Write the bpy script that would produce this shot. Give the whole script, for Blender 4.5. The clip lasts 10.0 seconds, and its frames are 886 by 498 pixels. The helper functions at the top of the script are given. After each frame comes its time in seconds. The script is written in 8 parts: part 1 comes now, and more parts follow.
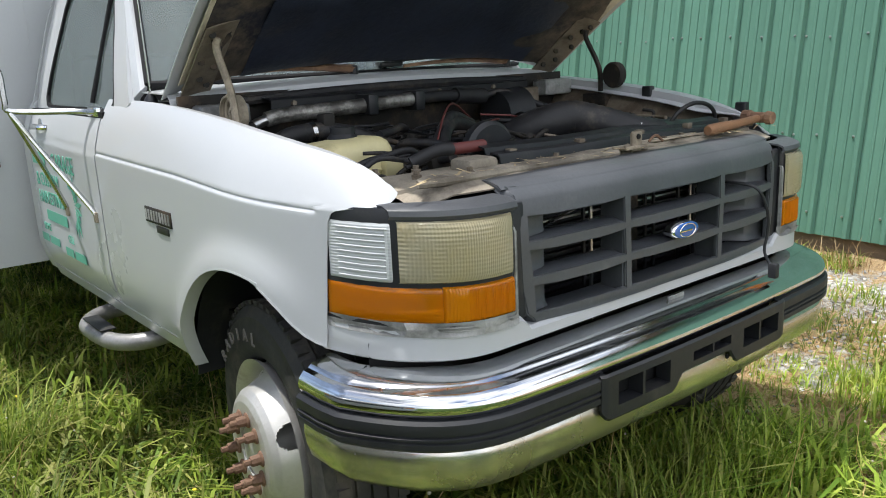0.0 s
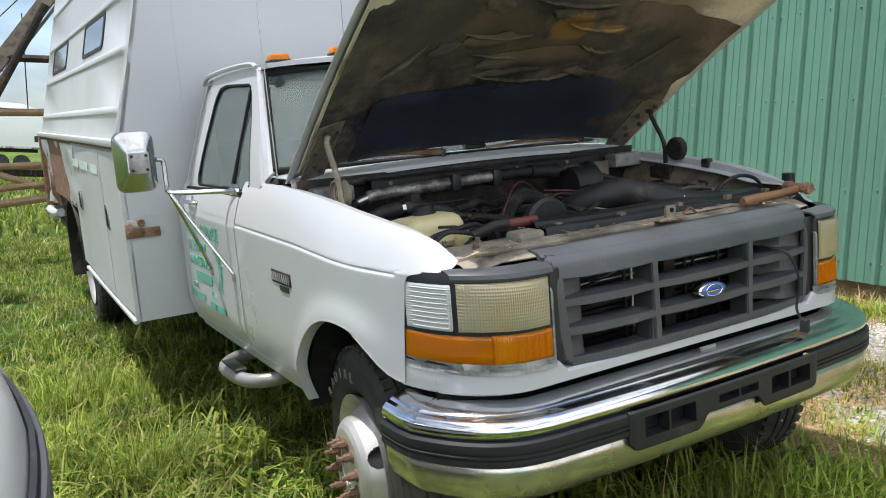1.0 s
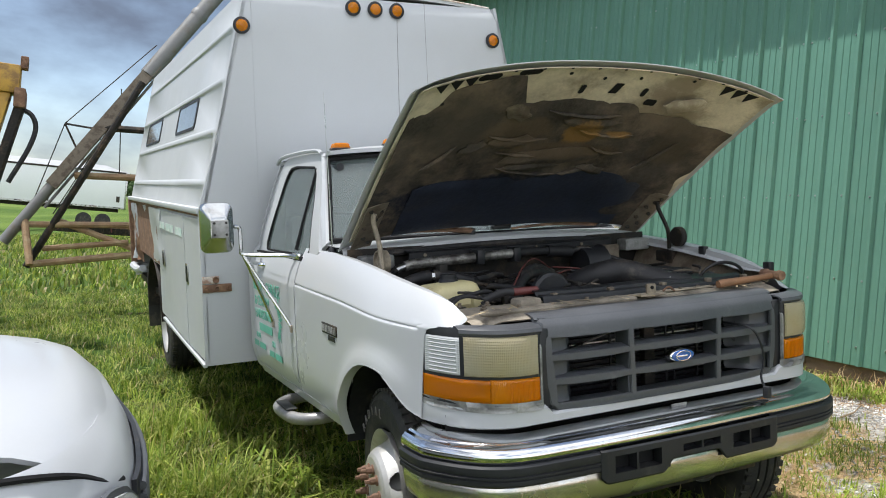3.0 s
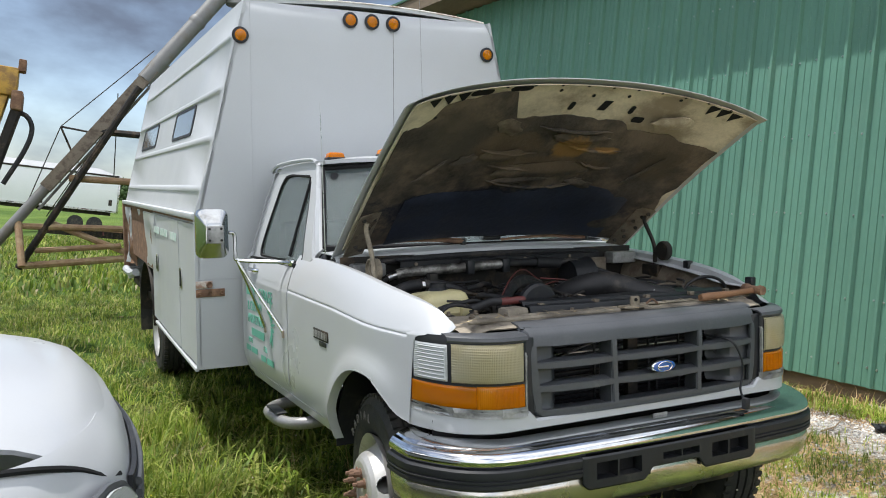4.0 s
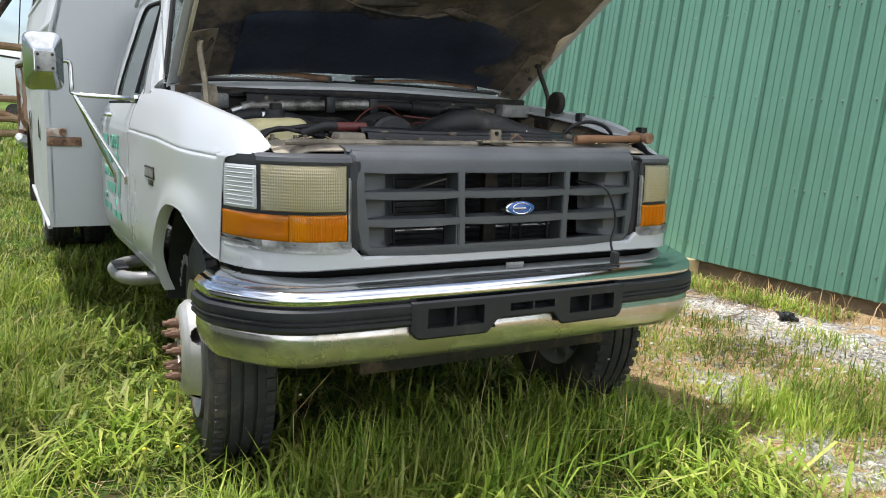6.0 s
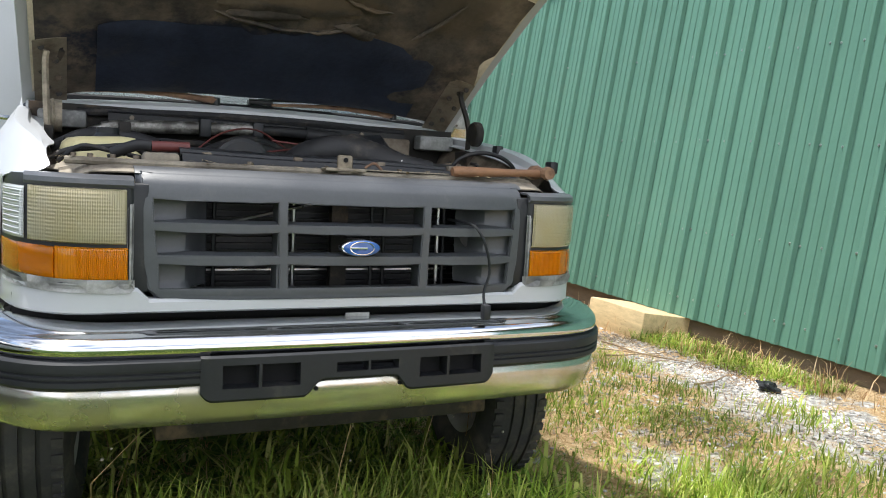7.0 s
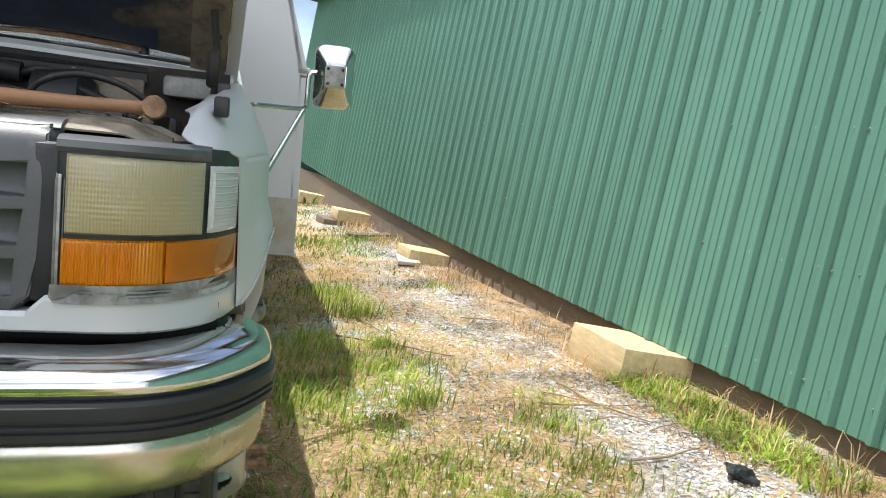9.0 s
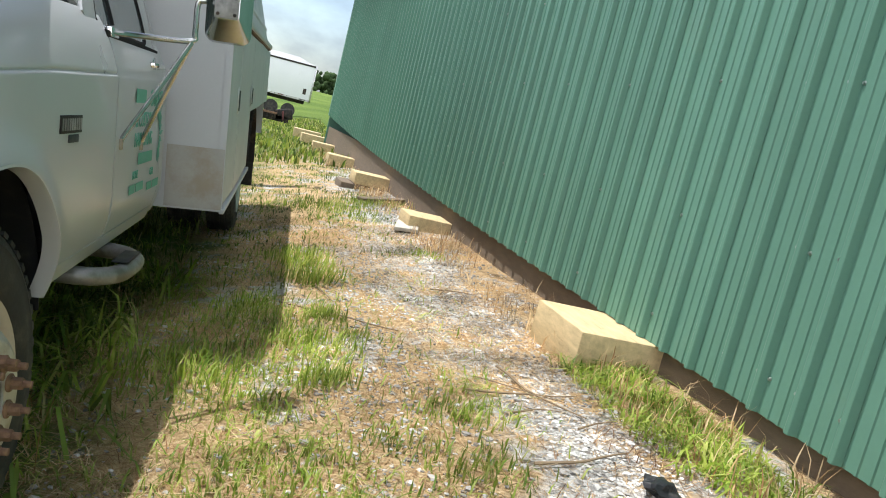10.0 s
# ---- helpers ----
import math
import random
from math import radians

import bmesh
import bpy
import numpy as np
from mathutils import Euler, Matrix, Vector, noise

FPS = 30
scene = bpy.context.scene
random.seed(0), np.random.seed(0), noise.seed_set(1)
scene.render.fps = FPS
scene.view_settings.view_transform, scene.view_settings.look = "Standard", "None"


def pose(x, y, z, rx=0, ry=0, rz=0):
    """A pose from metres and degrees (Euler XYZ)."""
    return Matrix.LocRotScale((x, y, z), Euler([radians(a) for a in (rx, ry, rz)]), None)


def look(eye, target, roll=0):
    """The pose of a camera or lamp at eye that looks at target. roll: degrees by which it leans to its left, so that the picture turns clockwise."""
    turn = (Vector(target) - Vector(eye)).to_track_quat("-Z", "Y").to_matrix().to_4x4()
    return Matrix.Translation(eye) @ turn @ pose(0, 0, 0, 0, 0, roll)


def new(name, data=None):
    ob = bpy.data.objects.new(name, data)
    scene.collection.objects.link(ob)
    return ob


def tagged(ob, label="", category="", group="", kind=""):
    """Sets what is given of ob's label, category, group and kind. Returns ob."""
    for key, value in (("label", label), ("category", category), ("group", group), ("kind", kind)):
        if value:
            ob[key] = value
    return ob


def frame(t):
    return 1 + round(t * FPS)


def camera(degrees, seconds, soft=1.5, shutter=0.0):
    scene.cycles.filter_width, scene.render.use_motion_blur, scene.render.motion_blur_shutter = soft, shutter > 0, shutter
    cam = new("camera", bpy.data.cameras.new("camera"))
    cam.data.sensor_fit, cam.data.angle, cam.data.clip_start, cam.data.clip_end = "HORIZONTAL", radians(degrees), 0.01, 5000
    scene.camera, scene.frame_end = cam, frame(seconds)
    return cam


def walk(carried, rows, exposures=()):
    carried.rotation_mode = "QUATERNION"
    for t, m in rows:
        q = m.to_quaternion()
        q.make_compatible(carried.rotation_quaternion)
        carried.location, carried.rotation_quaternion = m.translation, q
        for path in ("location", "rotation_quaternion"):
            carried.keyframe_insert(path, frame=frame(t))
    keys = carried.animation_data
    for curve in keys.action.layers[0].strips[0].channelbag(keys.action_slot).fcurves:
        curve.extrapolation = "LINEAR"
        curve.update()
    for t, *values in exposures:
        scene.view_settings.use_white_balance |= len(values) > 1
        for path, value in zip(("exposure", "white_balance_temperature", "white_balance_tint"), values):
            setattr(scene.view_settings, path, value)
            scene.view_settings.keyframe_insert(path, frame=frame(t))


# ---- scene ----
cam = camera(58.0, 10.0, soft=1.0)
PATH = [
    (0, (-1.922, -1.242, 1.149), (-0.655, 0.27, 0.821), 3.5),
    (0.5, (-1.974, -1.476, 1.209), (-0.829, 0.142, 0.947), 2.5),
    (1, (-2.044, -1.708, 1.242), (-1.029, 0.002, 1.031), 2.2),
    (1.5, (-2.144, -1.866, 1.236), (-1.207, -0.108, 1.061), 2.8),
    (2, (-2.101, -2.078, 1.25), (-1.207, -0.293, 1.119), 3.6),
    (2.5, (-2.115, -2.218, 1.265), (-1.224, -0.43, 1.183), 4.3),
    (2.7, (-2.156, -2.241, 1.26), (-1.272, -0.448, 1.203), 4.4),
    (4, (-2.223, -2.351, 1.261), (-1.328, -0.562, 1.252), 5.8),
    (4.5, (-2.17, -2.351, 1.24), (-1.254, -0.575, 1.155), 6.1),
    (5, (-2.053, -2.384, 1.2), (-1.099, -0.634, 1.037), 6.6),
    (5.2, (-1.965, -2.399, 1.162), (-0.998, -0.66, 0.959), 6.9),
    (6.3, (-1.407, -2.156, 0.983), (-0.407, -0.436, 0.773), 8.6),
    (6.5, (-1.23, -2.157, 0.992), (-0.253, -0.422, 0.805), 9.0),
    (7, (-0.855, -2.113, 1.06), (0.019, -0.318, 0.941), 10.0),
    (7.5, (-0.489, -1.939, 1.102), (0.25, -0.081, 1.034), 11.0),
    (8, (-0.064, -1.842, 1.13), (0.547, 0.061, 1.067), 11.7),
    (8.5, (0.309, -1.674, 1.138), (0.862, 0.244, 1.021), 12.1),
    (9, (0.695, -1.477, 1.187), (1.257, 0.436, 1.022), 12.4),
    (9.5, (1.091, -1.372, 1.249), (1.661, 0.533, 1.031), 12.8),
    (10, (1.389, -1.188, 1.253), (1.815, 0.747, 0.981), 14.3),
]

# the film brightens as the camera turns to the shaded nose
walk(cam, [(t, look(eye, target, roll)) for t, eye, target, roll in PATH],
     [(0, 0.37), (0.5, 0.46), (1.0, 0.38), (2.5, 0.30), (4.0, 0.22), (5.0, 0.32), (6.5, 0.5), (7.5, 0.66), (8.5, 0.72), (9.5, 0.54), (10, 0.45)])

# ---- world, sun ----
# the sun stands high behind the truck, on its right-hand side
SUN_FROM = Vector((-0.35, 0.235, 1.0)).normalized()
sun = new("sun", bpy.data.lights.new("sun", "SUN"))
sun.data.energy, sun.data.angle, sun.data.color = 4.5, radians(0.6), (1.0, 0.98, 0.94)
sun.matrix_world = look(SUN_FROM * 50, (0, 0, 0))
world = bpy.data.worlds.new("world")
scene.world = world
world.use_nodes = True
wn, wl = world.node_tree.nodes, world.node_tree.links
sky = wn.new("ShaderNodeTexSky")
sky.sky_type, sky.sun_disc = "NISHITA", False
sky.sun_elevation = math.asin(SUN_FROM.z)
sky.sun_rotation = math.atan2(SUN_FROM.x, SUN_FROM.y)
coords = wn.new("ShaderNodeTexCoord")
# broken cloud, a little flattened towards the horizon
flat = wn.new("ShaderNodeMapping")
flat.inputs["Scale"].default_value = (1.0, 1.0, 2.2)
wl.new(coords.outputs["Generated"], flat.inputs[0])
cl = wn.new("ShaderNodeTexNoise")
cl.inputs["Scale"].default_value, cl.inputs["Detail"].default_value, cl.inputs["Roughness"].default_value = 2.3, 8, 0.52
wl.new(flat.outputs[0], cl.inputs["Vector"])
cover = wn.new("ShaderNodeValToRGB")
cover.color_ramp.elements[0].position, cover.color_ramp.elements[1].position = 0.34, 0.56
wl.new(cl.outputs[0], cover.inputs[0])
tone = wn.new("ShaderNodeTexNoise")
tone.inputs["Scale"].default_value, tone.inputs["Detail"].default_value = 3.6, 7
wl.new(flat.outputs[0], tone.inputs["Vector"])
tint = wn.new("ShaderNodeValToRGB")
tint.color_ramp.elements[0].position, tint.color_ramp.elements[1].position = 0.46, 0.86
tint.color_ramp.elements[0].color, tint.color_ramp.elements[1].color = (0.95, 1.2, 1.7, 1), (10.2, 10.4, 10.8, 1)
# heavier cloud stands beyond the truck, brighter cloud over the open yard
turn = wn.new("ShaderNodeSeparateXYZ")
wl.new(coords.outputs["Generated"], turn.inputs[0])
weigh = wn.new("ShaderNodeMath")
weigh.operation = "MULTIPLY_ADD"
weigh.inputs[1].default_value = -0.46
wl.new(turn.outputs["Y"], weigh.inputs[0])
rise = wn.new("ShaderNodeMath")
rise.operation = "MULTIPLY_ADD"
rise.inputs[1].default_value = 0.18
wl.new(turn.outputs["Z"], rise.inputs[0])
wl.new(tone.outputs[0], rise.inputs[2])
wl.new(rise.outputs[0], weigh.inputs[2])
wl.new(weigh.outputs[0], tint.inputs[0])
mixc = wn.new("ShaderNodeMixRGB")
wl.new(cover.outputs[0], mixc.inputs[0])
wl.new(sky.outputs[0], mixc.inputs[1])
wl.new(tint.outputs[0], mixc.inputs[2])
wl.new(mixc.outputs[0], wn["Background"].inputs[0])
wn["Background"].inputs[1].default_value = 0.17

# ---- building tools ----
def V(*p):
    return Vector(p)


def lerp(a, b, t):
    return a + (b - a) * t


def smooth(a, b, x):
    t = min(1.0, max(0.0, (x - a) / (b - a)))
    return t * t * (3 - 2 * t)


def curve1(pts, x):
    """Piecewise linear curve through (x, value) pairs."""
    if x <= pts[0][0]:
        return pts[0][1]
    for (xa, va), (xb, vb) in zip(pts, pts[1:]):
        if x <= xb:
            return va + (vb - va) * (x - xa) / (xb - xa)
    return pts[-1][1]


def resample(pts, n):
    pts = [Vector(p) for p in pts]
    run = [0.0]
    for a, b in zip(pts, pts[1:]):
        run.append(run[-1] + (b - a).length)
    out = []
    for i in range(n):
        d = run[-1] * i / (n - 1)
        for k in range(len(pts) - 1):
            if d <= run[k + 1] + 1e-9:
                span = run[k + 1] - run[k]
                out.append(pts[k].lerp(pts[k + 1], (d - run[k]) / span if span else 0))
                break
    return out


def catmull(pts, per=6):
    p = [Vector(q) for q in pts]
    p = [2 * p[0] - p[1]] + p + [2 * p[-1] - p[-2]]
    out = []
    for i in range(1, len(p) - 2):
        a, b, c, d = p[i - 1:i + 3]
        for k in range(per):
            t = k / per
            out.append(0.5 * ((2 * b) + (c - a) * t + (2 * a - 5 * b + 4 * c - d) * t * t + (3 * b - a - 3 * c + d) * t ** 3))
    out.append(p[-2])
    return out


def finish(bm, angle=34, smooth_faces=True):
    bmesh.ops.recalc_face_normals(bm, faces=bm.faces)
    for f in bm.faces:
        f.smooth = smooth_faces
    lim = radians(angle)
    for e in bm.edges:
        if len(e.link_faces) == 2 and e.calc_face_angle(0) > lim:
            e.smooth = False


def part(name, bm, material, parent=None, label="", angle=34):
    finish(bm, angle)
    me = bpy.data.meshes.new(name)
    bm.to_mesh(me)
    bm.free()
    for m in (material if isinstance(material, (list, tuple)) else [material]):
        me.materials.append(m)
    ob = new(name, me)
    if parent is not None:
        ob.parent = parent
    if label:
        ob["label"] = label
    return ob


def thing(name, label, category, m=None, group="", kind=""):
    ob = tagged(new(name), label, category, group, kind)
    ob.empty_display_size = 0.1
    if m is not None:
        ob.matrix_world = m
    return ob


def bm_new():
    return bmesh.new()


def add_grid(bm, rows, close_u=False, close_v=False):
    """A surface through rows of points; returns its faces."""
    vs = [[bm.verts.new(p) for p in row] for row in rows]
    faces = []
    nr, nc = len(vs), len(vs[0])
    for i in range(nr if close_v else nr - 1):
        for j in range(nc if close_u else nc - 1):
            q = [vs[i][j], vs[i][(j + 1) % nc], vs[(i + 1) % nr][(j + 1) % nc], vs[(i + 1) % nr][j]]
            try:
                faces.append(bm.faces.new(q))
            except ValueError:
                pass
    return faces


def thicken(bm, th):
    """Gives an open surface depth against its normals."""
    bm.normal_update()
    faces = bm.faces[:]
    rim = [(e.verts[0], e.verts[1], e.link_faces[0]) for e in bm.edges if len(e.link_faces) == 1]
    twin = {v: bm.verts.new(v.co - v.normal * th) for v in bm.verts[:]}
    for f in faces:
        bm.faces.new([twin[v] for v in reversed(f.verts)])
    for a, b, f in rim:
        try:
            bm.faces.new((a, b, twin[b], twin[a]))
        except ValueError:
            pass


def sheet(rows, th, inward=None):
    """A panel of thickness th through rows of points. inward: a point on the side to which it thickens."""
    bm = bmesh.new()
    fs = add_grid(bm, rows)
    bmesh.ops.remove_doubles(bm, verts=bm.verts, dist=1e-5)
    bm.normal_update()
    if inward is not None:
        f = max(bm.faces, key=lambda q: q.calc_area())
        if (Vector(inward) - f.calc_center_median()).dot(f.normal) > 0:
            bmesh.ops.reverse_faces(bm, faces=bm.faces)
    bm.normal_update()
    thicken(bm, th)
    return bm


def add_box(bm, lo, hi, bev=0.0, m=None, seg=2):
    lo, hi = Vector(lo), Vector(hi)
    c, s = (lo + hi) / 2, hi - lo
    mt = Matrix.Translation(c) @ Matrix.Diagonal((s.x, s.y, s.z, 1))
    r = bmesh.ops.create_cube(bm, size=1, matrix=mt)
    vs = r["verts"]
    if bev:
        es = list({e for v in vs for e in v.link_edges})
        b = bmesh.ops.bevel(bm, geom=es, offset=bev, segments=seg, affect="EDGES", profile=0.5)
        vs = list({v for f in b["faces"] for v in f.verts} | {v for v in vs if v.is_valid})
    if m is not None:
        bmesh.ops.transform(bm, matrix=m, verts=vs)
    return vs


def box(lo, hi, bev=0.0, m=None, seg=2):
    bm = bmesh.new()
    add_box(bm, lo, hi, bev, m, seg)
    return bm


def add_tube(bm, pts, r, n=10, caps=True):
    """A round bar along points; r is a number or one radius a point."""
    pts = [Vector(p) for p in pts]
    rs = r if isinstance(r, (list, tuple)) else [r] * len(pts)
    t = (pts[1] - pts[0]).normalized()
    a = t.orthogonal().normalized()
    rows = []
    for i, p in enumerate(pts):
        t2 = (pts[min(i + 1, len(pts) - 1)] - pts[max(i - 1, 0)]).normalized()
        a = (a - t2 * a.dot(t2)).normalized()
        b = t2.cross(a)
        rows.append([p + (a * math.cos(2 * math.pi * k / n) + b * math.sin(2 * math.pi * k / n)) * rs[i] for k in range(n)])
    vs = [[bm.verts.new(p) for p in row] for row in rows]
    for i in range(len(vs) - 1):
        for k in range(n):
            bm.faces.new((vs[i][k], vs[i][(k + 1) % n], vs[i + 1][(k + 1) % n], vs[i + 1][k]))
    if caps:
        bm.faces.new(vs[0][::-1])
        bm.faces.new(vs[-1])


def tube(pts, r, n=10, smooth_by=0, caps=True):
    bm = bmesh.new()
    add_tube(bm, catmull(pts, smooth_by) if smooth_by else pts, r, n, caps)
    return bm


def add_lathe(bm, prof, n=48, centre=(0, 0, 0), axis="x", close=False):
    """Turns a profile of (along, radius) about an axis."""
    c = Vector(centre)
    rows = []
    for a, r in prof:
        row = []
        for k in range(n):
            q = 2 * math.pi * k / n
            u, w = r * math.cos(q), r * math.sin(q)
            row.append(c + (V(a, u, w) if axis == "x" else V(u, a, w) if axis == "y" else V(u, w, a)))
        rows.append(row)
    add_grid(bm, rows, close_u=True, close_v=close)


def lathe(prof, n=48, centre=(0, 0, 0), axis="x", close=False):
    bm = bmesh.new()
    add_lathe(bm, prof, n, centre, axis, close)
    bmesh.ops.remove_doubles(bm, verts=bm.verts, dist=1e-5)
    return bm


def add_prism(bm, poly, depth, m=None):
    """A flat polygon (x, y points) raised by depth along z, then placed by m."""
    a = [bm.verts.new((x, y, 0)) for x, y in poly]
    b = [bm.verts.new((x, y, depth)) for x, y in poly]
    bm.faces.new(a[::-1])
    bm.faces.new(b)
    n = len(poly)
    for i in range(n):
        bm.faces.new((a[i], a[(i + 1) % n], b[(i + 1) % n], b[i]))
    if m is not None:
        bmesh.ops.transform(bm, matrix=m, verts=a + b)


def rounded(x0, y0, x1, y1, r, n=5):
    pts = []
    for cx, cy, q in ((x1 - r, y1 - r, 0), (x0 + r, y1 - r, 90), (x0 + r, y0 + r, 180), (x1 - r, y0 + r, 270)):
        for k in range(n):
            a = radians(q + 90 * k / (n - 1))
            pts.append((cx + r * math.cos(a), cy + r * math.sin(a)))
    return pts


def ring(outer, inner, th, inward=None):
    """A frame between two loops of equally many points."""
    bm = bmesh.new()
    rows = [list(outer) + [outer[0]], list(inner) + [inner[0]]]
    add_grid(bm, rows)
    bmesh.ops.remove_doubles(bm, verts=bm.verts, dist=1e-5)
    bm.normal_update()
    if inward is not None:
        f = max(bm.faces, key=lambda q: q.calc_area())
        if (Vector(inward) - f.calc_center_median()).dot(f.normal) > 0:
            bmesh.ops.reverse_faces(bm, faces=bm.faces)
    bm.normal_update()
    thicken(bm, th)
    return bm


def letters(name, text, size, material, parent, m, depth=0.001, label=""):
    """Raised letters in the built-in font, in the xy plane of m."""
    cu = bpy.data.curves.new(name, "FONT")
    cu.body, cu.size, cu.extrude = text, size, depth
    cu.align_x, cu.align_y = "CENTER", "CENTER"
    cu.resolution_u = 2
    tmp = bpy.data.objects.new(name, cu)
    scene.collection.objects.link(tmp)
    me = bpy.data.meshes.new_from_object(tmp.evaluated_get(bpy.context.evaluated_depsgraph_get()))
    bpy.data.objects.remove(tmp)
    me.transform(m)
    me.materials.clear()
    me.materials.append(material)
    ob = new(name, me)
    ob.parent = parent
    if label:
        ob["label"] = label
    return ob


# ---- materials ----
def surf(name, base, rough=0.5, metal=0.0, var=0.12, scale=5.0, fine=90.0, bump=0.06, dirt=None, dirt_at=0.62, dirt_amt=0.8, dirt_scale=4.0,
         coat=0.0, spec=0.5, rough_var=0.12, stretch=(1, 1, 1), random_tone=0.0, fine_amt=0.5):
    m = bpy.data.materials.new(name)
    m.use_nodes = True
    n, l = m.node_tree.nodes, m.node_tree.links
    b = n["Principled BSDF"]
    tc = n.new("ShaderNodeTexCoord")
    mp = n.new("ShaderNodeMapping")
    mp.inputs["Scale"].default_value = stretch
    l.new(tc.outputs["Object"], mp.inputs[0])

    def noise_tex(sc, det=5, rgh=0.6):
        t = n.new("ShaderNodeTexNoise")
        t.inputs["Scale"].default_value, t.inputs["Detail"].default_value, t.inputs["Roughness"].default_value = sc, det, rgh
        l.new(mp.outputs[0], t.inputs["Vector"])
        return t.outputs[0]

    big, small = noise_tex(scale), noise_tex(fine, 4, 0.7)
    mixn = n.new("ShaderNodeMath"); mixn.operation = "MULTIPLY_ADD"
    mixn.inputs[1].default_value = fine_amt
    l.new(small, mixn.inputs[0]); l.new(big, mixn.inputs[2])
    rng = n.new("ShaderNodeMapRange")
    rng.inputs[1].default_value, rng.inputs[2].default_value = 0.3 + fine_amt * 0.3, 0.7 + fine_amt * 0.7
    rng.inputs[3].default_value, rng.inputs[4].default_value = 1 - var, 1 + var
    l.new(mixn.outputs[0], rng.inputs[0])
    hue = n.new("ShaderNodeVectorMath"); hue.operation = "SCALE"
    hue.inputs[0].default_value = base[:3]
    l.new(rng.outputs[0], hue.inputs["Scale"])
    col = hue.outputs[0]
    if random_tone:
        oi = n.new("ShaderNodeObjectInfo")
        r2 = n.new("ShaderNodeMapRange")
        r2.inputs[3].default_value, r2.inputs[4].default_value = 1 - random_tone, 1 + random_tone
        l.new(oi.outputs["Random"], r2.inputs[0])
        h2 = n.new("ShaderNodeVectorMath"); h2.operation = "SCALE"
        l.new(col, h2.inputs[0]); l.new(r2.outputs[0], h2.inputs["Scale"])
        col = h2.outputs[0]
    rgh_in = None
    if dirt:
        dn = noise_tex(dirt_scale, 9, 0.68)
        dr = n.new("ShaderNodeMapRange"); dr.interpolation_type = "SMOOTHSTEP"
        dr.inputs[1].default_value, dr.inputs[2].default_value = dirt_at - 0.12, dirt_at + 0.1
        dr.inputs[4].default_value = dirt_amt
        l.new(dn, dr.inputs[0])
        mx = n.new("ShaderNodeMixRGB")
        l.new(dr.outputs[0], mx.inputs[0]); l.new(col, mx.inputs[1])
        mx.inputs[2].default_value = (*dirt[:3], 1)
        col = mx.outputs[0]
    l.new(col, b.inputs["Base Color"])
    rr = n.new("ShaderNodeMapRange")
    rr.inputs[1].default_value, rr.inputs[2].default_value = 0.3, 0.7
    rr.inputs[3].default_value, rr.inputs[4].default_value = max(0.02, rough - rough_var), min(1, rough + rough_var)
    l.new(big, rr.inputs[0]); l.new(rr.outputs[0], b.inputs["Roughness"])
    b.inputs["Metallic"].default_value = metal
    b.inputs["Specular IOR Level"].default_value = spec
    b.inputs["Coat Weight"].default_value = coat
    b.inputs["Coat Roughness"].default_value = 0.06
    if bump:
        bp = n.new("ShaderNodeBump")
        bp.inputs["Strength"].default_value, bp.inputs["Distance"].default_value = bump, 0.004
        l.new(small, bp.inputs["Height"]); l.new(bp.outputs[0], b.inputs["Normal"])
    return m


def glassy(name, base, rough=0.03, trans=1.0, ior=1.45, ribs=0.0, rib_axis="x", rib_strength=0.4, haze=None):
    m = bpy.data.materials.new(name)
    m.use_nodes = True
    n, l = m.node_tree.nodes, m.node_tree.links
    b = n["Principled BSDF"]
    b.inputs["Base Color"].default_value = (*base, 1)
    b.inputs["Roughness"].default_value = rough
    b.inputs["Transmission Weight"].default_value = trans
    b.inputs["IOR"].default_value = ior
    tc = n.new("ShaderNodeTexCoord")
    if haze:
        t = n.new("ShaderNodeTexNoise")
        t.inputs["Scale"].default_value, t.inputs["Detail"].default_value = 9, 6
        l.new(tc.outputs["Object"], t.inputs["Vector"])
        mx = n.new("ShaderNodeMixRGB")
        mx.inputs[1].default_value, mx.inputs[2].default_value = (*base, 1), (*haze, 1)
        l.new(t.outputs[0], mx.inputs[0]); l.new(mx.outputs[0], b.inputs["Base Color"])
    if ribs:
        w = n.new("ShaderNodeTexWave")
        w.bands_direction = rib_axis.upper()
        w.inputs["Scale"].default_value = ribs
        l.new(tc.outputs["Object"], w.inputs["Vector"])
        bp = n.new("ShaderNodeBump")
        bp.inputs["Strength"].default_value, bp.inputs["Distance"].default_value = rib_strength, 0.003
        l.new(w.outputs[0], bp.inputs["Height"]); l.new(bp.outputs[0], b.inputs["Normal"])
    return m



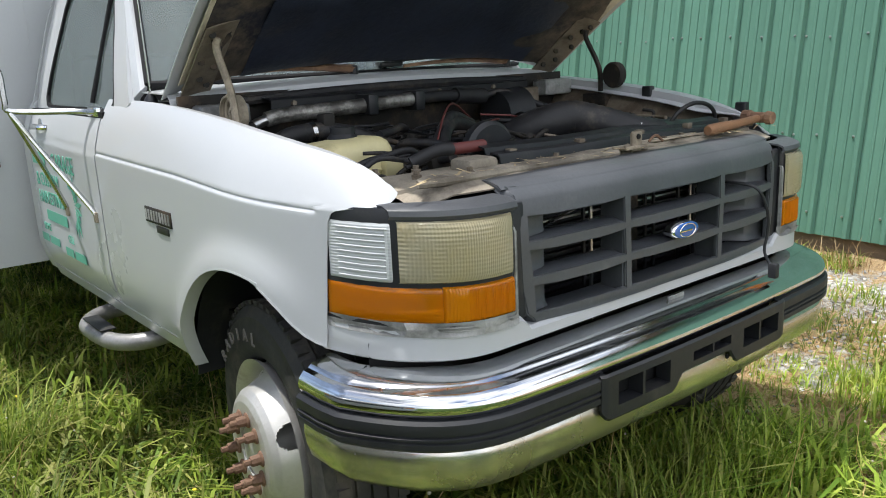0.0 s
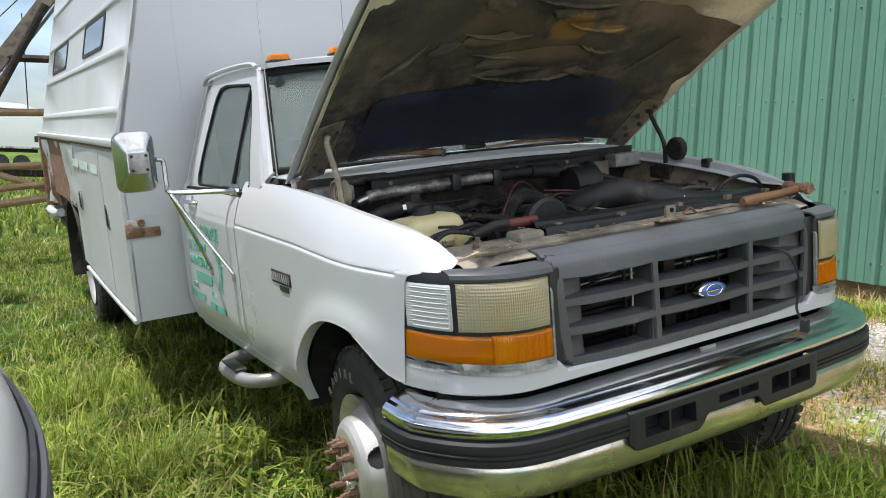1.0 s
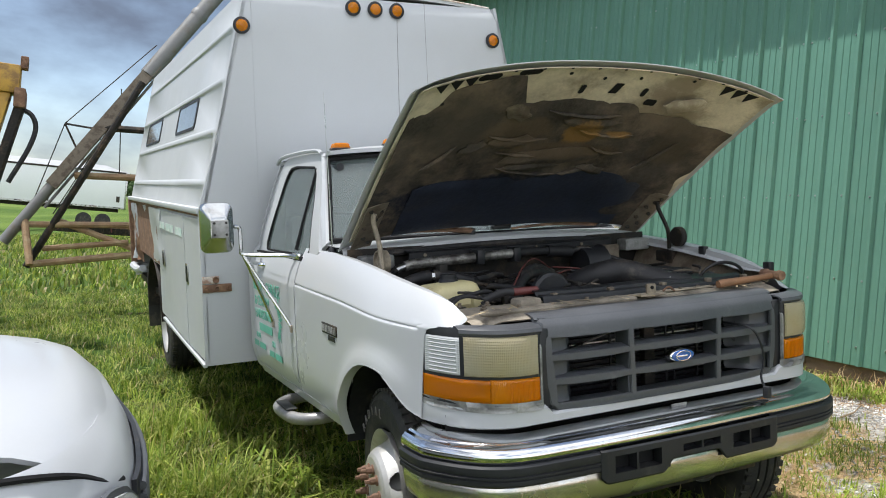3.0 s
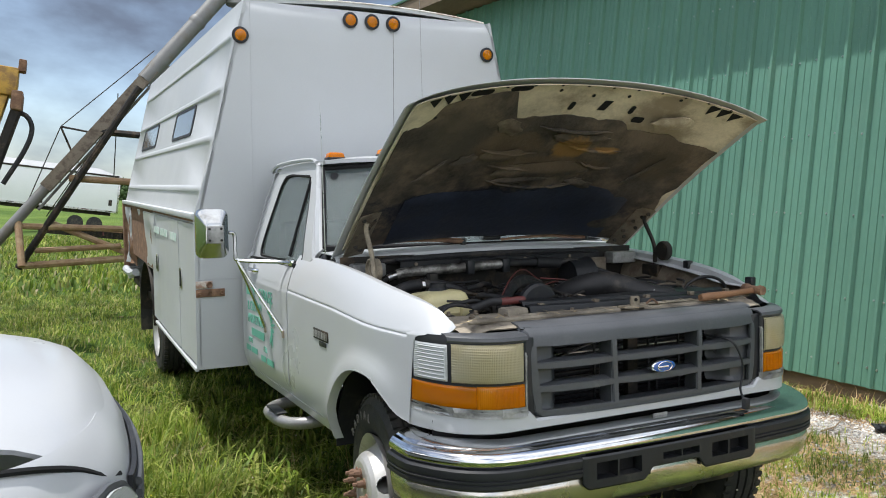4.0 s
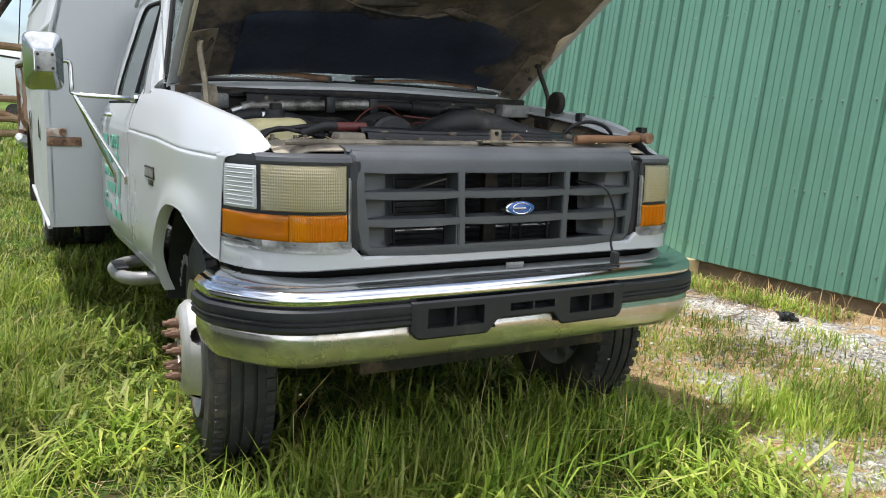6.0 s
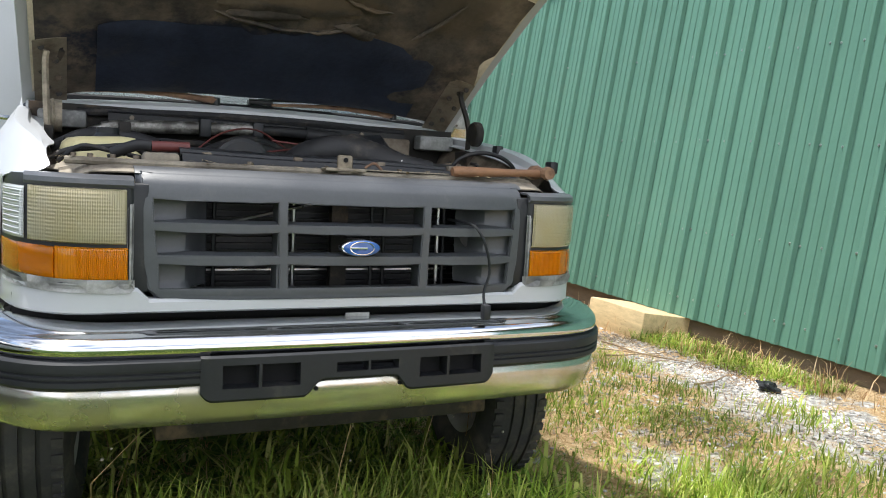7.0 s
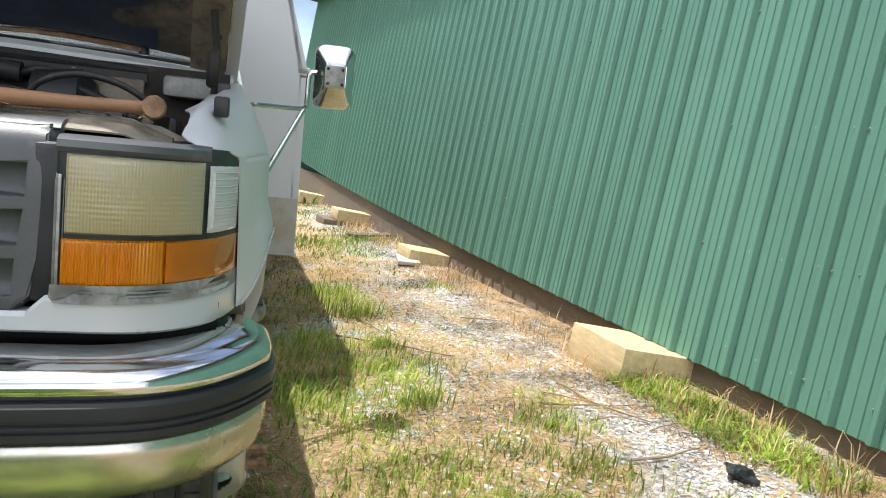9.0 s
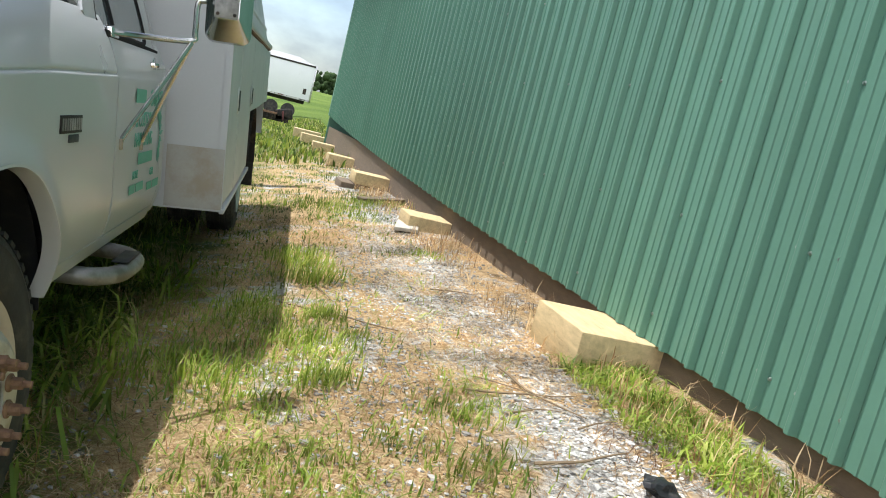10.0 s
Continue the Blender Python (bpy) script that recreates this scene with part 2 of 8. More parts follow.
def lamp_lens():
    """Yellowed, hazy plastic with fluted blocks."""
    m = glassy("headlamp_lens", (0.46, 0.44, 0.355), 0.16, 0.35, haze=(0.46, 0.37, 0.16))
    n, l = m.node_tree.nodes, m.node_tree.links
    tc = n.new("ShaderNodeTexCoord")
    wave = n.new("ShaderNodeTexWave")
    wave.inputs["Scale"].default_value = 58
    l.new(tc.outputs["Object"], wave.inputs["Vector"])
    fine = n.new("ShaderNodeTexWave")
    fine.bands_direction = "Z"
    fine.inputs["Scale"].default_value = 34
    l.new(tc.outputs["Object"], fine.inputs["Vector"])
    blocks = n.new("ShaderNodeTexVoronoi")
    blocks.distance = "CHEBYCHEV"
    blocks.inputs["Scale"].default_value = 21
    l.new(tc.outputs["Object"], blocks.inputs["Vector"])
    mix = n.new("ShaderNodeMixRGB")
    l.new(blocks.outputs["Color"], mix.inputs[0]); l.new(wave.outputs[0], mix.inputs[1]); l.new(fine.outputs[0], mix.inputs[2])
    bp = n.new("ShaderNodeBump")
    bp.inputs["Strength"].default_value, bp.inputs["Distance"].default_value = 0.3, 0.003
    l.new(mix.outputs[0], bp.inputs["Height"]); l.new(bp.outputs[0], n["Principled BSDF"].inputs["Normal"])
    return m


def felt():
    """Hood felt: dusty brown over black, with a few rusty stains and pale scuffs of their own shape."""
    m = surf("hood_insulation", (0.066, 0.056, 0.049), 0.85, var=0.6, scale=7, fine=55, bump=0.9, dirt=(0.20, 0.150, 0.110), dirt_at=0.55, dirt_amt=0.7, dirt_scale=3.4, spec=0.2)
    n, l = m.node_tree.nodes, m.node_tree.links
    b = n["Principled BSDF"]
    col = b.inputs["Base Color"].links[0].from_socket
    tc = n.new("ShaderNodeTexCoord")
    warp = n.new("ShaderNodeTexNoise")
    warp.inputs["Scale"].default_value, warp.inputs["Detail"].default_value, warp.inputs["Roughness"].default_value = 9, 8, 0.7
    l.new(tc.outputs["Object"], warp.inputs["Vector"])
    for centre, size, tint, amount in (((0.09, 0.62, 1.80), (0.10, 0.09, 0.10), (0.30, 0.165, 0.05), 0.75), ((0.30, 0.62, 1.78), (0.13, 0.03, 0.035), (0.34, 0.19, 0.07), 0.8), ((-0.25, 0.62, 1.79), (0.22, 0.10, 0.10), (0.14, 0.10, 0.065), 0.6),
                                       ((0.05, 0.70, 1.70), (0.30, 0.05, 0.05), (0.12, 0.085, 0.055), 0.7), ((0.30, 1.06, 1.45), (0.09, 0.03, 0.03), (0.26, 0.14, 0.07), 0.8), ((-0.55, 0.55, 1.80), (0.16, 0.2, 0.2), (0.085, 0.072, 0.06), 0.6), ((0.62, 0.6, 1.76), (0.14, 0.22, 0.2), (0.09, 0.07, 0.05), 0.6),
                                       ((-0.1, 0.98, 1.52), (0.8, 0.18, 0.14), (0.017, 0.019, 0.030), 1.0)):
        mp = n.new("ShaderNodeMapping")
        mp.vector_type = "POINT"
        mp.inputs["Location"].default_value = [-c / q for c, q in zip(centre, size)]
        mp.inputs["Scale"].default_value = [1 / q for q in size]
        l.new(tc.outputs["Object"], mp.inputs[0])
        ln = n.new("ShaderNodeVectorMath"); ln.operation = "LENGTH"
        l.new(mp.outputs[0], ln.inputs[0])
        add = n.new("ShaderNodeMath"); add.operation = "MULTIPLY_ADD"
        add.inputs[1].default_value = 1.7
        l.new(warp.outputs[0], add.inputs[0]); l.new(ln.outputs["Value"], add.inputs[2])
        mr = n.new("ShaderNodeMapRange"); mr.interpolation_type = "SMOOTHSTEP"
        mr.inputs[1].default_value, mr.inputs[2].default_value, mr.inputs[3].default_value, mr.inputs[4].default_value = 1.55, 2.0, amount, 0.0
        l.new(add.outputs[0], mr.inputs[0])
        mx = n.new("ShaderNodeMixRGB")
        l.new(mr.outputs[0], mx.inputs[0]); l.new(col, mx.inputs[1])
        mx.inputs[2].default_value = (*tint, 1)
        col = mx.outputs[0]
    l.new(col, b.inputs["Base Color"])
    return m


WHITE = surf("white_paint", (0.43, 0.442, 0.46), 0.30, var=0.025, scale=2.2, bump=0.008, rough_var=0.03, coat=0.25)
BOXWHITE = surf("box_white_paint", (0.46, 0.475, 0.495), 0.42, var=0.05, scale=1.6, bump=0.03, dirt=(0.5, 0.5, 0.47), dirt_at=0.72, dirt_amt=0.35, dirt_scale=1.4)
CREAM = surf("hood_inner_metal", (0.63, 0.55, 0.43), 0.45, var=0.3, scale=5, bump=0.1, dirt=(0.17, 0.12, 0.08), dirt_at=0.55, dirt_amt=0.75, dirt_scale=3.6)
BRACKET = surf("grimy_bracket", (0.2, 0.165, 0.125), 0.6, metal=0.2, var=0.35, scale=9, bump=0.25, dirt=(0.07, 0.05, 0.035), dirt_at=0.54, dirt_amt=0.8, dirt_scale=9)
SCORCH = surf("felt_blue_black", (0.022, 0.027, 0.045), 0.55, var=0.5, scale=6, fine=40, bump=0.7, dirt=(0.05, 0.04, 0.03), dirt_at=0.66, dirt_amt=0.6, dirt_scale=5, spec=0.3)
SUPPORT = surf("dusty_support", (0.27, 0.235, 0.185), 0.8, metal=0.1, var=0.35, scale=7, fine=120, bump=0.35, dirt=(0.085, 0.07, 0.055), dirt_at=0.55, dirt_amt=0.8, dirt_scale=6)
PAD = felt()
GREY = surf("grey_plastic", (0.060, 0.064, 0.072), 0.42, var=0.22, scale=4, bump=0.14, dirt=(0.2, 0.2, 0.2), dirt_at=0.68, dirt_amt=0.5, dirt_scale=5)
BLACK = surf("black_plastic", (0.016, 0.017, 0.020), 0.46, spec=0.35, var=0.25, scale=6, bump=0.1, dirt=(0.1, 0.09, 0.075), dirt_at=0.66, dirt_amt=0.5, dirt_scale=7)
RUBBER = surf("tyre_rubber", (0.03, 0.03, 0.03), 0.75, var=0.3, scale=8, bump=0.25, dirt=(0.11, 0.095, 0.075), dirt_at=0.56, dirt_amt=0.6, dirt_scale=6, spec=0.3)
CHROME = surf("chrome", (0.82, 0.83, 0.84), 0.05, metal=1.0, var=0.03, scale=5, bump=0.012, rough_var=0.035, dirt=(0.55, 0.5, 0.42), dirt_at=0.74, dirt_amt=0.45, dirt_scale=6)
# duller chrome for the lower bumper; its tan tint paints in the reflected ground
DULLCHROME = surf("dull_chrome", (0.60, 0.58, 0.55), 0.24, metal=0.9, var=0.12, scale=5, bump=0.03, rough_var=0.10, dirt=(0.40, 0.36, 0.27), dirt_at=0.50, dirt_amt=0.7, dirt_scale=5)
BUMPERCHROME = surf("dusty_chrome", (0.66, 0.67, 0.69), 0.10, metal=1.0, var=0.05, scale=5, bump=0.012, rough_var=0.06, dirt=(0.42, 0.40, 0.36), dirt_at=0.62, dirt_amt=0.5, dirt_scale=4)
STEEL = surf("brushed_steel", (0.5, 0.5, 0.5), 0.3, metal=1.0, var=0.12, scale=6, bump=0.05)
RIM = surf("wheel_silver", (0.5, 0.49, 0.47), 0.42, metal=0.55, var=0.12, scale=7, bump=0.08, dirt=(0.22, 0.16, 0.1), dirt_at=0.62, dirt_amt=0.6, dirt_scale=7)
RUST = surf("rusty_iron", (0.17, 0.095, 0.06), 0.85, metal=0.1, var=0.4, scale=12, fine=140, bump=0.4, dirt=(0.33, 0.2, 0.12), dirt_at=0.58, dirt_scale=14)
DARKIRON = surf("dark_iron", (0.026, 0.024, 0.022), 0.65, spec=0.3, metal=0.3, var=0.35, scale=10, bump=0.3, dirt=(0.13, 0.09, 0.06), dirt_at=0.6, dirt_scale=8)
DUSTY = surf("dusty_metal", (0.34, 0.29, 0.22), 0.75, metal=0.1, var=0.28, scale=9, bump=0.25, dirt=(0.12, 0.095, 0.07), dirt_at=0.55, dirt_amt=0.8, dirt_scale=8)
HOSE = surf("hose_rubber", (0.017, 0.017, 0.019), 0.5, spec=0.3, var=0.3, scale=14, bump=0.15, dirt=(0.12, 0.1, 0.08), dirt_at=0.62, dirt_amt=0.6, dirt_scale=10)
FOIL = surf("foil_wrap", (0.34, 0.33, 0.31), 0.42, metal=0.7, var=0.4, scale=26, fine=70, bump=1.0, dirt=(0.05, 0.045, 0.04), dirt_at=0.5, dirt_scale=16)
TANK = surf("yellowed_tank", (0.55, 0.49, 0.27), 0.5, var=0.12, scale=6, bump=0.05, dirt=(0.25, 0.2, 0.1), dirt_at=0.66, dirt_scale=6)
AMBER_CLEAR = glassy("amber_lens_smooth", (0.82, 0.24, 0.003), 0.05, 0.6)
AMBER = glassy("amber_lens", (0.82, 0.26, 0.004), 0.10, 0.45, ribs=55, rib_axis="x", rib_strength=0.35)
LENS = lamp_lens()
CORNER = glassy("corner_lens", (0.58, 0.60, 0.615), 0.12, 0.25, ribs=45, rib_axis="z", rib_strength=0.2)
GLASS = glassy("tinted_glass", (0.42, 0.5, 0.5), 0.01, 0.9)
BLUE = surf("emblem_blue", (0.02, 0.09, 0.33), 0.2, var=0.08, bump=0, coat=0.6)
INK = surf("green_lettering", (0.10, 0.36, 0.27), 0.5, var=0.15, bump=0)
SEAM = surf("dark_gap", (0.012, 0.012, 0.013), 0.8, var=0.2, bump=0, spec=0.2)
CABIN = surf("cabin_trim", (0.045, 0.045, 0.048), 0.8, var=0.2, bump=0.1)
RED = surf("red_cable", (0.10, 0.020, 0.018), 0.5, var=0.2, bump=0.05)


# ---- ground ----
# the yard slopes up towards the shed; the truck stands level with the slope
LEAN = Matrix(((0.99211, 0.0, -0.12535, 0), (0.00197, 0.99988, 0.01558, 0), (0.12533, -0.01571, 0.99199, 0), (0, 0, 0, 1)))


def ground_z(x, y):
    xe = x
    if x < -5:
        xe = -5 + 3.0 * math.tanh((x + 5) / 3.0) * 0.6
    elif x > 3.6:
        xe = 3.6 + 2.0 * math.tanh((x - 3.6) / 2.0) * 0.3
    z = -0.062 + 0.1263 * xe + 0.075 * smooth(0.8, 1.9, x)
    yy = max(-12.0, y)
    z += -0.0157 * min(yy, 3.0)
    far = max(0.0, y - 70.0)
    z += 0.021 * far if far < 330 else 0.021 * 330
    z -= (0.3 + 0.5 * smooth(10, 40, -x)) * smooth(25, 70, y) * 0.6
    d = math.hypot(x, y)
    if d < 40:
        n = noise.noise((x * 1.1, y * 1.1, 3.0)) * 0.022 + noise.noise((x * 4.0, y * 4.0, 7.0)) * 0.007
        z += n * (1 - smooth(25, 40, d))
    return z


def axis_steps(lo, hi, near_lo, near_hi, step, grow=1.35):
    mid = list(np.arange(near_lo, near_hi + 1e-6, step))
    s, v, up = step, near_hi, []
    while v < hi:
        s *= grow
        v += s
        up.append(min(v, hi))
    s, v, dn = step, near_lo, []
    while v > lo:
        s *= grow
        v -= s
        dn.append(max(v, lo))
    return dn[::-1] + mid + up


gx = axis_steps(-2500, 2500, -6.0, 4.2, 0.1)
gy = axis_steps(-400, 3000, -4.0, 12.0, 0.12)


def ground_material():
    """Soil, dry straw and pale gravel, with green under the lawn; the bands follow the drip line of the shed."""
    m = bpy.data.materials.new("yard_soil")
    m.use_nodes = True
    n, l = m.node_tree.nodes, m.node_tree.links
    b = n["Principled BSDF"]
    tc = n.new("ShaderNodeTexCoord")

    def tex(sc, det=6, rgh=0.6):
        t = n.new("ShaderNodeTexNoise")
        t.inputs["Scale"].default_value, t.inputs["Detail"].default_value, t.inputs["Roughness"].default_value = sc, det, rgh
        l.new(tc.outputs["Object"], t.inputs["Vector"])
        return t.outputs[0]

    def ramp(src, stops):
        r = n.new("ShaderNodeValToRGB")
        e = r.color_ramp.elements
        while len(e) < len(stops):
            e.new(0.5)
        for el, (p, c) in zip(e, stops):
            el.position, el.color = p, (*c, 1)
        l.new(src, r.inputs[0])
        return r.outputs[0]

    def mix(f, a, c):
        x = n.new("ShaderNodeMixRGB")
        l.new(f, x.inputs[0]); l.new(a, x.inputs[1]); l.new(c, x.inputs[2])
        return x.outputs[0]

    def math_node(op, a, v):
        x = n.new("ShaderNodeMath"); x.operation = op
        l.new(a, x.inputs[0])
        if isinstance(v, (int, float)):
            x.inputs[1].default_value = v
        else:
            l.new(v, x.inputs[1])
        return x.outputs[0]

    def band(src, lo, hi):
        r = n.new("ShaderNodeMapRange"); r.interpolation_type = "SMOOTHSTEP"
        r.inputs[1].default_value, r.inputs[2].default_value = lo, hi
        l.new(src, r.inputs[0])
        return r.outputs[0]

    sep = n.new("ShaderNodeSeparateXYZ")
    l.new(tc.outputs["Object"], sep.inputs[0])
    wob = math_node("MULTIPLY", math_node("SUBTRACT", tex(1.3, 5), 0.5), 1.6)
    xw = math_node("ADD", sep.outputs["X"], wob)
    straw = ramp(tex(45, 8, 0.75), [(0.3, (0.30, 0.17, 0.08)), (0.5, (0.60, 0.42, 0.23)), (0.72, (0.86, 0.69, 0.45))])
    vor = n.new("ShaderNodeTexVoronoi")
    vor.inputs["Scale"].default_value = 38
    l.new(tc.outputs["Object"], vor.inputs["Vector"])
    gravel = ramp(vor.outputs["Color"], [(0.1, (0.26, 0.245, 0.225)), (0.5, (0.54, 0.525, 0.50)), (1.0, (0.82, 0.81, 0.79))])
    soil = ramp(tex(30, 8, 0.7), [(0.3, (0.08, 0.055, 0.032)), (0.6, (0.17, 0.12, 0.07)), (0.8, (0.26, 0.2, 0.12))])
    turf = ramp(tex(22, 8, 0.7), [(0.3, (0.03, 0.06, 0.012)), (0.55, (0.07, 0.13, 0.02)), (0.8, (0.16, 0.2, 0.06))])
    pebbly = band(math_node("ADD", tex(2.2, 5), math_node("MULTIPLY", tex(9, 4), 0.35)), 0.70, 0.80)
    dry = mix(pebbly, straw, gravel)
    strip = math_node("MULTIPLY", band(xw, 2.05, 2.35), math_node("SUBTRACT", band(xw, 1.0, 1.01), band(xw, 2.6, 2.9)))
    dry = mix(math_node("MULTIPLY", strip, band(tex(3.0, 4), 0.38, 0.5)), dry, gravel)
    dry = mix(band(tex(1.7, 6), 0.62, 0.74), dry, soil)
    yard = mix(band(xw, 0.5, 1.3), mix(band(tex(2.6, 5), 0.55, 0.7), turf, soil), dry)
    far = ramp(tex(0.05, 8, 0.6), [(0.35, (0.06, 0.11, 0.02)), (0.6, (0.13, 0.19, 0.04)), (0.8, (0.2, 0.24, 0.08))])
    col = mix(band(sep.outputs["Y"], 10, 22), yard, far)
    l.new(col, b.inputs["Base Color"])
    b.inputs["Roughness"].default_value = 0.95
    b.inputs["Specular IOR Level"].default_value = 0.15
    bp = n.new("ShaderNodeBump")
    bp.inputs["Strength"].default_value, bp.inputs["Distance"].default_value = 1.0, 0.035
    hsum = math_node("ADD", tex(60, 6, 0.7), math_node("MULTIPLY", vor.outputs["Distance"], -0.6))
    l.new(hsum, bp.inputs["Height"]); l.new(bp.outputs[0], b.inputs["Normal"])
    return m


me = bpy.data.meshes.new("ground")
nx, ny = len(gx), len(gy)
me.from_pydata([(x, y, ground_z(x, y)) for y in gy for x in gx], [],
               [(j * nx + i, j * nx + i + 1, (j + 1) * nx + i + 1, (j + 1) * nx + i) for j in range(ny - 1) for i in range(nx - 1)])
me.shade_smooth()
me.materials.append(ground_material())
tagged(new("ground", me), "sloping yard of soil, dry straw, gravel and green turf", "ground", kind="structure")

# ---- the green shed ----
GREEN = surf("green_sheet_metal", (0.122, 0.256, 0.195), 0.36, var=0.08, scale=1.3, fine=50, bump=0.03, dirt=(0.17, 0.26, 0.2), dirt_at=0.66, dirt_amt=0.3, dirt_scale=2.0, rough_var=0.06, spec=0.2, random_tone=0.05)
SCREW = surf("screw_zinc", (0.35, 0.4, 0.37), 0.4, metal=0.8, var=0.2, bump=0)
OLDWOOD = surf("weathered_board", (0.16, 0.12, 0.085), 0.85, var=0.35, scale=5, fine=60, bump=0.5, stretch=(6, 1, 6))
PALEWOOD = surf("pale_timber", (0.56, 0.43, 0.24), 0.8, var=0.3, scale=6, fine=70, bump=0.3, stretch=(5, 1, 5), dirt=(0.3, 0.22, 0.12), dirt_at=0.66, dirt_scale=5)


# the wall runs slightly askew to the truck
WALL_O, WALL_A, WALL_N = Vector((3.30, 1.9, 0)), Vector((-0.068, 1, 0)).normalized(), Vector((-1, -0.068, 0)).normalized()


def wall_p(s, d, z):
    """A place s metres along the wall, d metres out from it, at height z."""
    p = WALL_O + WALL_A * (s - 1.9) + WALL_N * d
    return V(p.x, p.y, z)


def foot_z(s):
    return 0.516 + 0.006 * max(-3.0, s) + 0.0013 * max(0.0, s) ** 2


def eave_z(s):
    return 4.52 + 0.012 * s


RIB = 0.2284
# cross-section of one rib pitch: (along the wall, how far it stands out)
PROFILE = ((0.0, 0.0), (0.010, 0.029), (0.014, 0.031), (0.032, 0.031), (0.036, 0.029), (0.046, 0.0), (0.095, 0.0), (0.099, 0.006), (0.110, 0.006), (0.114, 0.0),
           (0.156, 0.0), (0.160, 0.006), (0.171, 0.006), (0.175, 0.0))


def wall_sheet(s0, ribs):
    bm = bmesh.new()
    outer = []
    for k in range(ribs):
        outer += [(s0 + k * RIB + a, d) for a, d in PROFILE]
    outer.append((s0 + ribs * RIB - 0.002, 0.0))
    add_grid(bm, [[wall_p(s, d, f(s)) for s, d in outer] for f in (foot_z, eave_z)])
    add_grid(bm, [[wall_p(s, -0.004, f(s)) for s in (outer[0][0], outer[-1][0])] for f in (foot_z, eave_z)])
    return bm


shed = tagged(thing("wall_shed", "green ribbed sheet-metal wall of a long shed", "wall"), kind="structure")
S0, RPS, NSH = 0.090 - 24 * RIB, 4, 26
for k in range(NSH):
    part("panel", wall_sheet(S0 + k * RPS * RIB, RPS), GREEN, shed, angle=12)
S1 = S0 + NSH * RPS * RIB
# end walls, back wall and the dark footing behind the sheets
for sa in (S0, S1 - 0.06):
    rows = [[wall_p(sa, -d, z) for d in (0.01, 9, 18)] for z in (0.4, 4.4)]
    part("end_wall", sheet(rows, 0.05), GREEN, shed)
part("back_wall", sheet([[wall_p(sa, -18, z) for sa in (S0, S1)] for z in (0.4, 4.4)], 0.05), GREEN, shed)
part("footing", sheet([[wall_p(sa, d, z) for sa in np.linspace(S0, S1, 40)] for d, z in ((-0.05, 0.8), (-0.05, -0.3), (-0.5, -0.3))], 0.02), OLDWOOD, shed, "dark boarded footing")
part("corner_trim", sheet([[wall_p(sa, d, f(S1)) for f in (foot_z, eave_z)] for sa, d in ((S1 - 0.12, 0.024), (S1 + 0.02, 0.024), (S1 + 0.02, -0.12))], 0.004), GREEN, shed)
# screws in rows beside the ribs
sm = bmesh.new()
add_lathe(sm, [(0.0, 0.0), (0.0, 0.009), (0.002, 0.009), (0.003, 0.006), (0.008, 0.006), (0.009, 0.0)], 8)
bmesh.ops.remove_doubles(sm, verts=sm.verts, dist=1e-5)
finish(sm)
screw_mesh = bpy.data.meshes.new("screw")
sm.to_mesh(screw_mesh)
sm.free()
screw_mesh.materials.append(SCREW)
turn_out = WALL_N.to_track_quat("X", "Z").to_matrix().to_4x4()
for k in range(22, 56):
    for z in (0.667, 1.165, 1.81, 2.45, 3.07, 3.7):
        for a in ((0.062, -0.014) if k % 4 == 2 else (0.062,)):
            o = new("screw", screw_mesh)
            o.parent = shed
            o.matrix_local = Matrix.Translation(wall_p(S0 + k * RIB + a, 0.0, z + random.uniform(-0.012, 0.012))) @ turn_out
# roof with its overhang, fascia and soffit
OV = 0.5
roof = tagged(thing("roof_shed", "shed roof with weathered wooden fascia and overhang", "roof"), kind="structure")
ends = (S0 - 0.4, S1 + 0.4)
part("roof_sheet", sheet([[wall_p(sa, OV + 0.03, eave_z(sa) + 0.25), wall_p(sa, -9, eave_z(sa) + 2.6), wall_p(sa, -18.2, eave_z(sa) + 0.1)] for sa in ends], 0.03), GREEN, roof)
part("fascia", sheet([[wall_p(sa, OV, eave_z(sa) + a) for a in (0.02, 0.22)] for sa in ends], 0.03), OLDWOOD, roof, "weathered wooden fascia board")
part("soffit", sheet([[wall_p(sa, OV - 0.03, eave_z(sa) + 0.04), wall_p(sa, -0.05, eave_z(sa) + 0.04)] for sa in ends], 0.015), OLDWOOD, roof)

# ---- the truck ----
# its own axes: x to its left-hand side, y towards its tail, z up from the slope it stands on
truck = thing("service_truck", "white one-ton service truck with its hood open, parked on grass", "truck", LEAN)


def both(fn):
    for s in (-1, 1):
        fn(s)


def front_y(x):
    """How far back the nose stands at a distance x from the middle."""
    a = abs(x)
    return (-0.03 if a < 0.6 else -0.03 + 0.27 * ((a - 0.6) / 0.32) ** 2.6) + (0.05 * ((a - 0.85) / 0.06) ** 2 if a > 0.85 else 0)


def nose_x(x):
    """The lamps and the valance draw in a little towards the corners."""
    a = abs(x)
    return math.copysign(a if a < 0.57 else 0.57 + (a - 0.57) * 0.885, x)


FTOP = ((0.10, 1.060), (0.13, 1.064), (0.15, 1.087), (0.19, 1.118), (0.24, 1.140), (0.36, 1.171), (0.52, 1.200), (0.70, 1.225), (0.88, 1.246), (1.07, 1.264), (1.25, 1.275), (1.4, 1.280), (1.55, 1.282), (1.7, 1.282))
FT_Y, FT_Z = np.array([a for a, b in FTOP]), np.array([b for a, b in FTOP])


def fender_top(y):
    """Crown of the fender, eased between its heights."""
    if y < 0.17:
        return float(np.interp(y, FT_Y, FT_Z))
    return float(np.interp(np.linspace(-0.05, 0.05, 9) + y, FT_Y, FT_Z).mean())


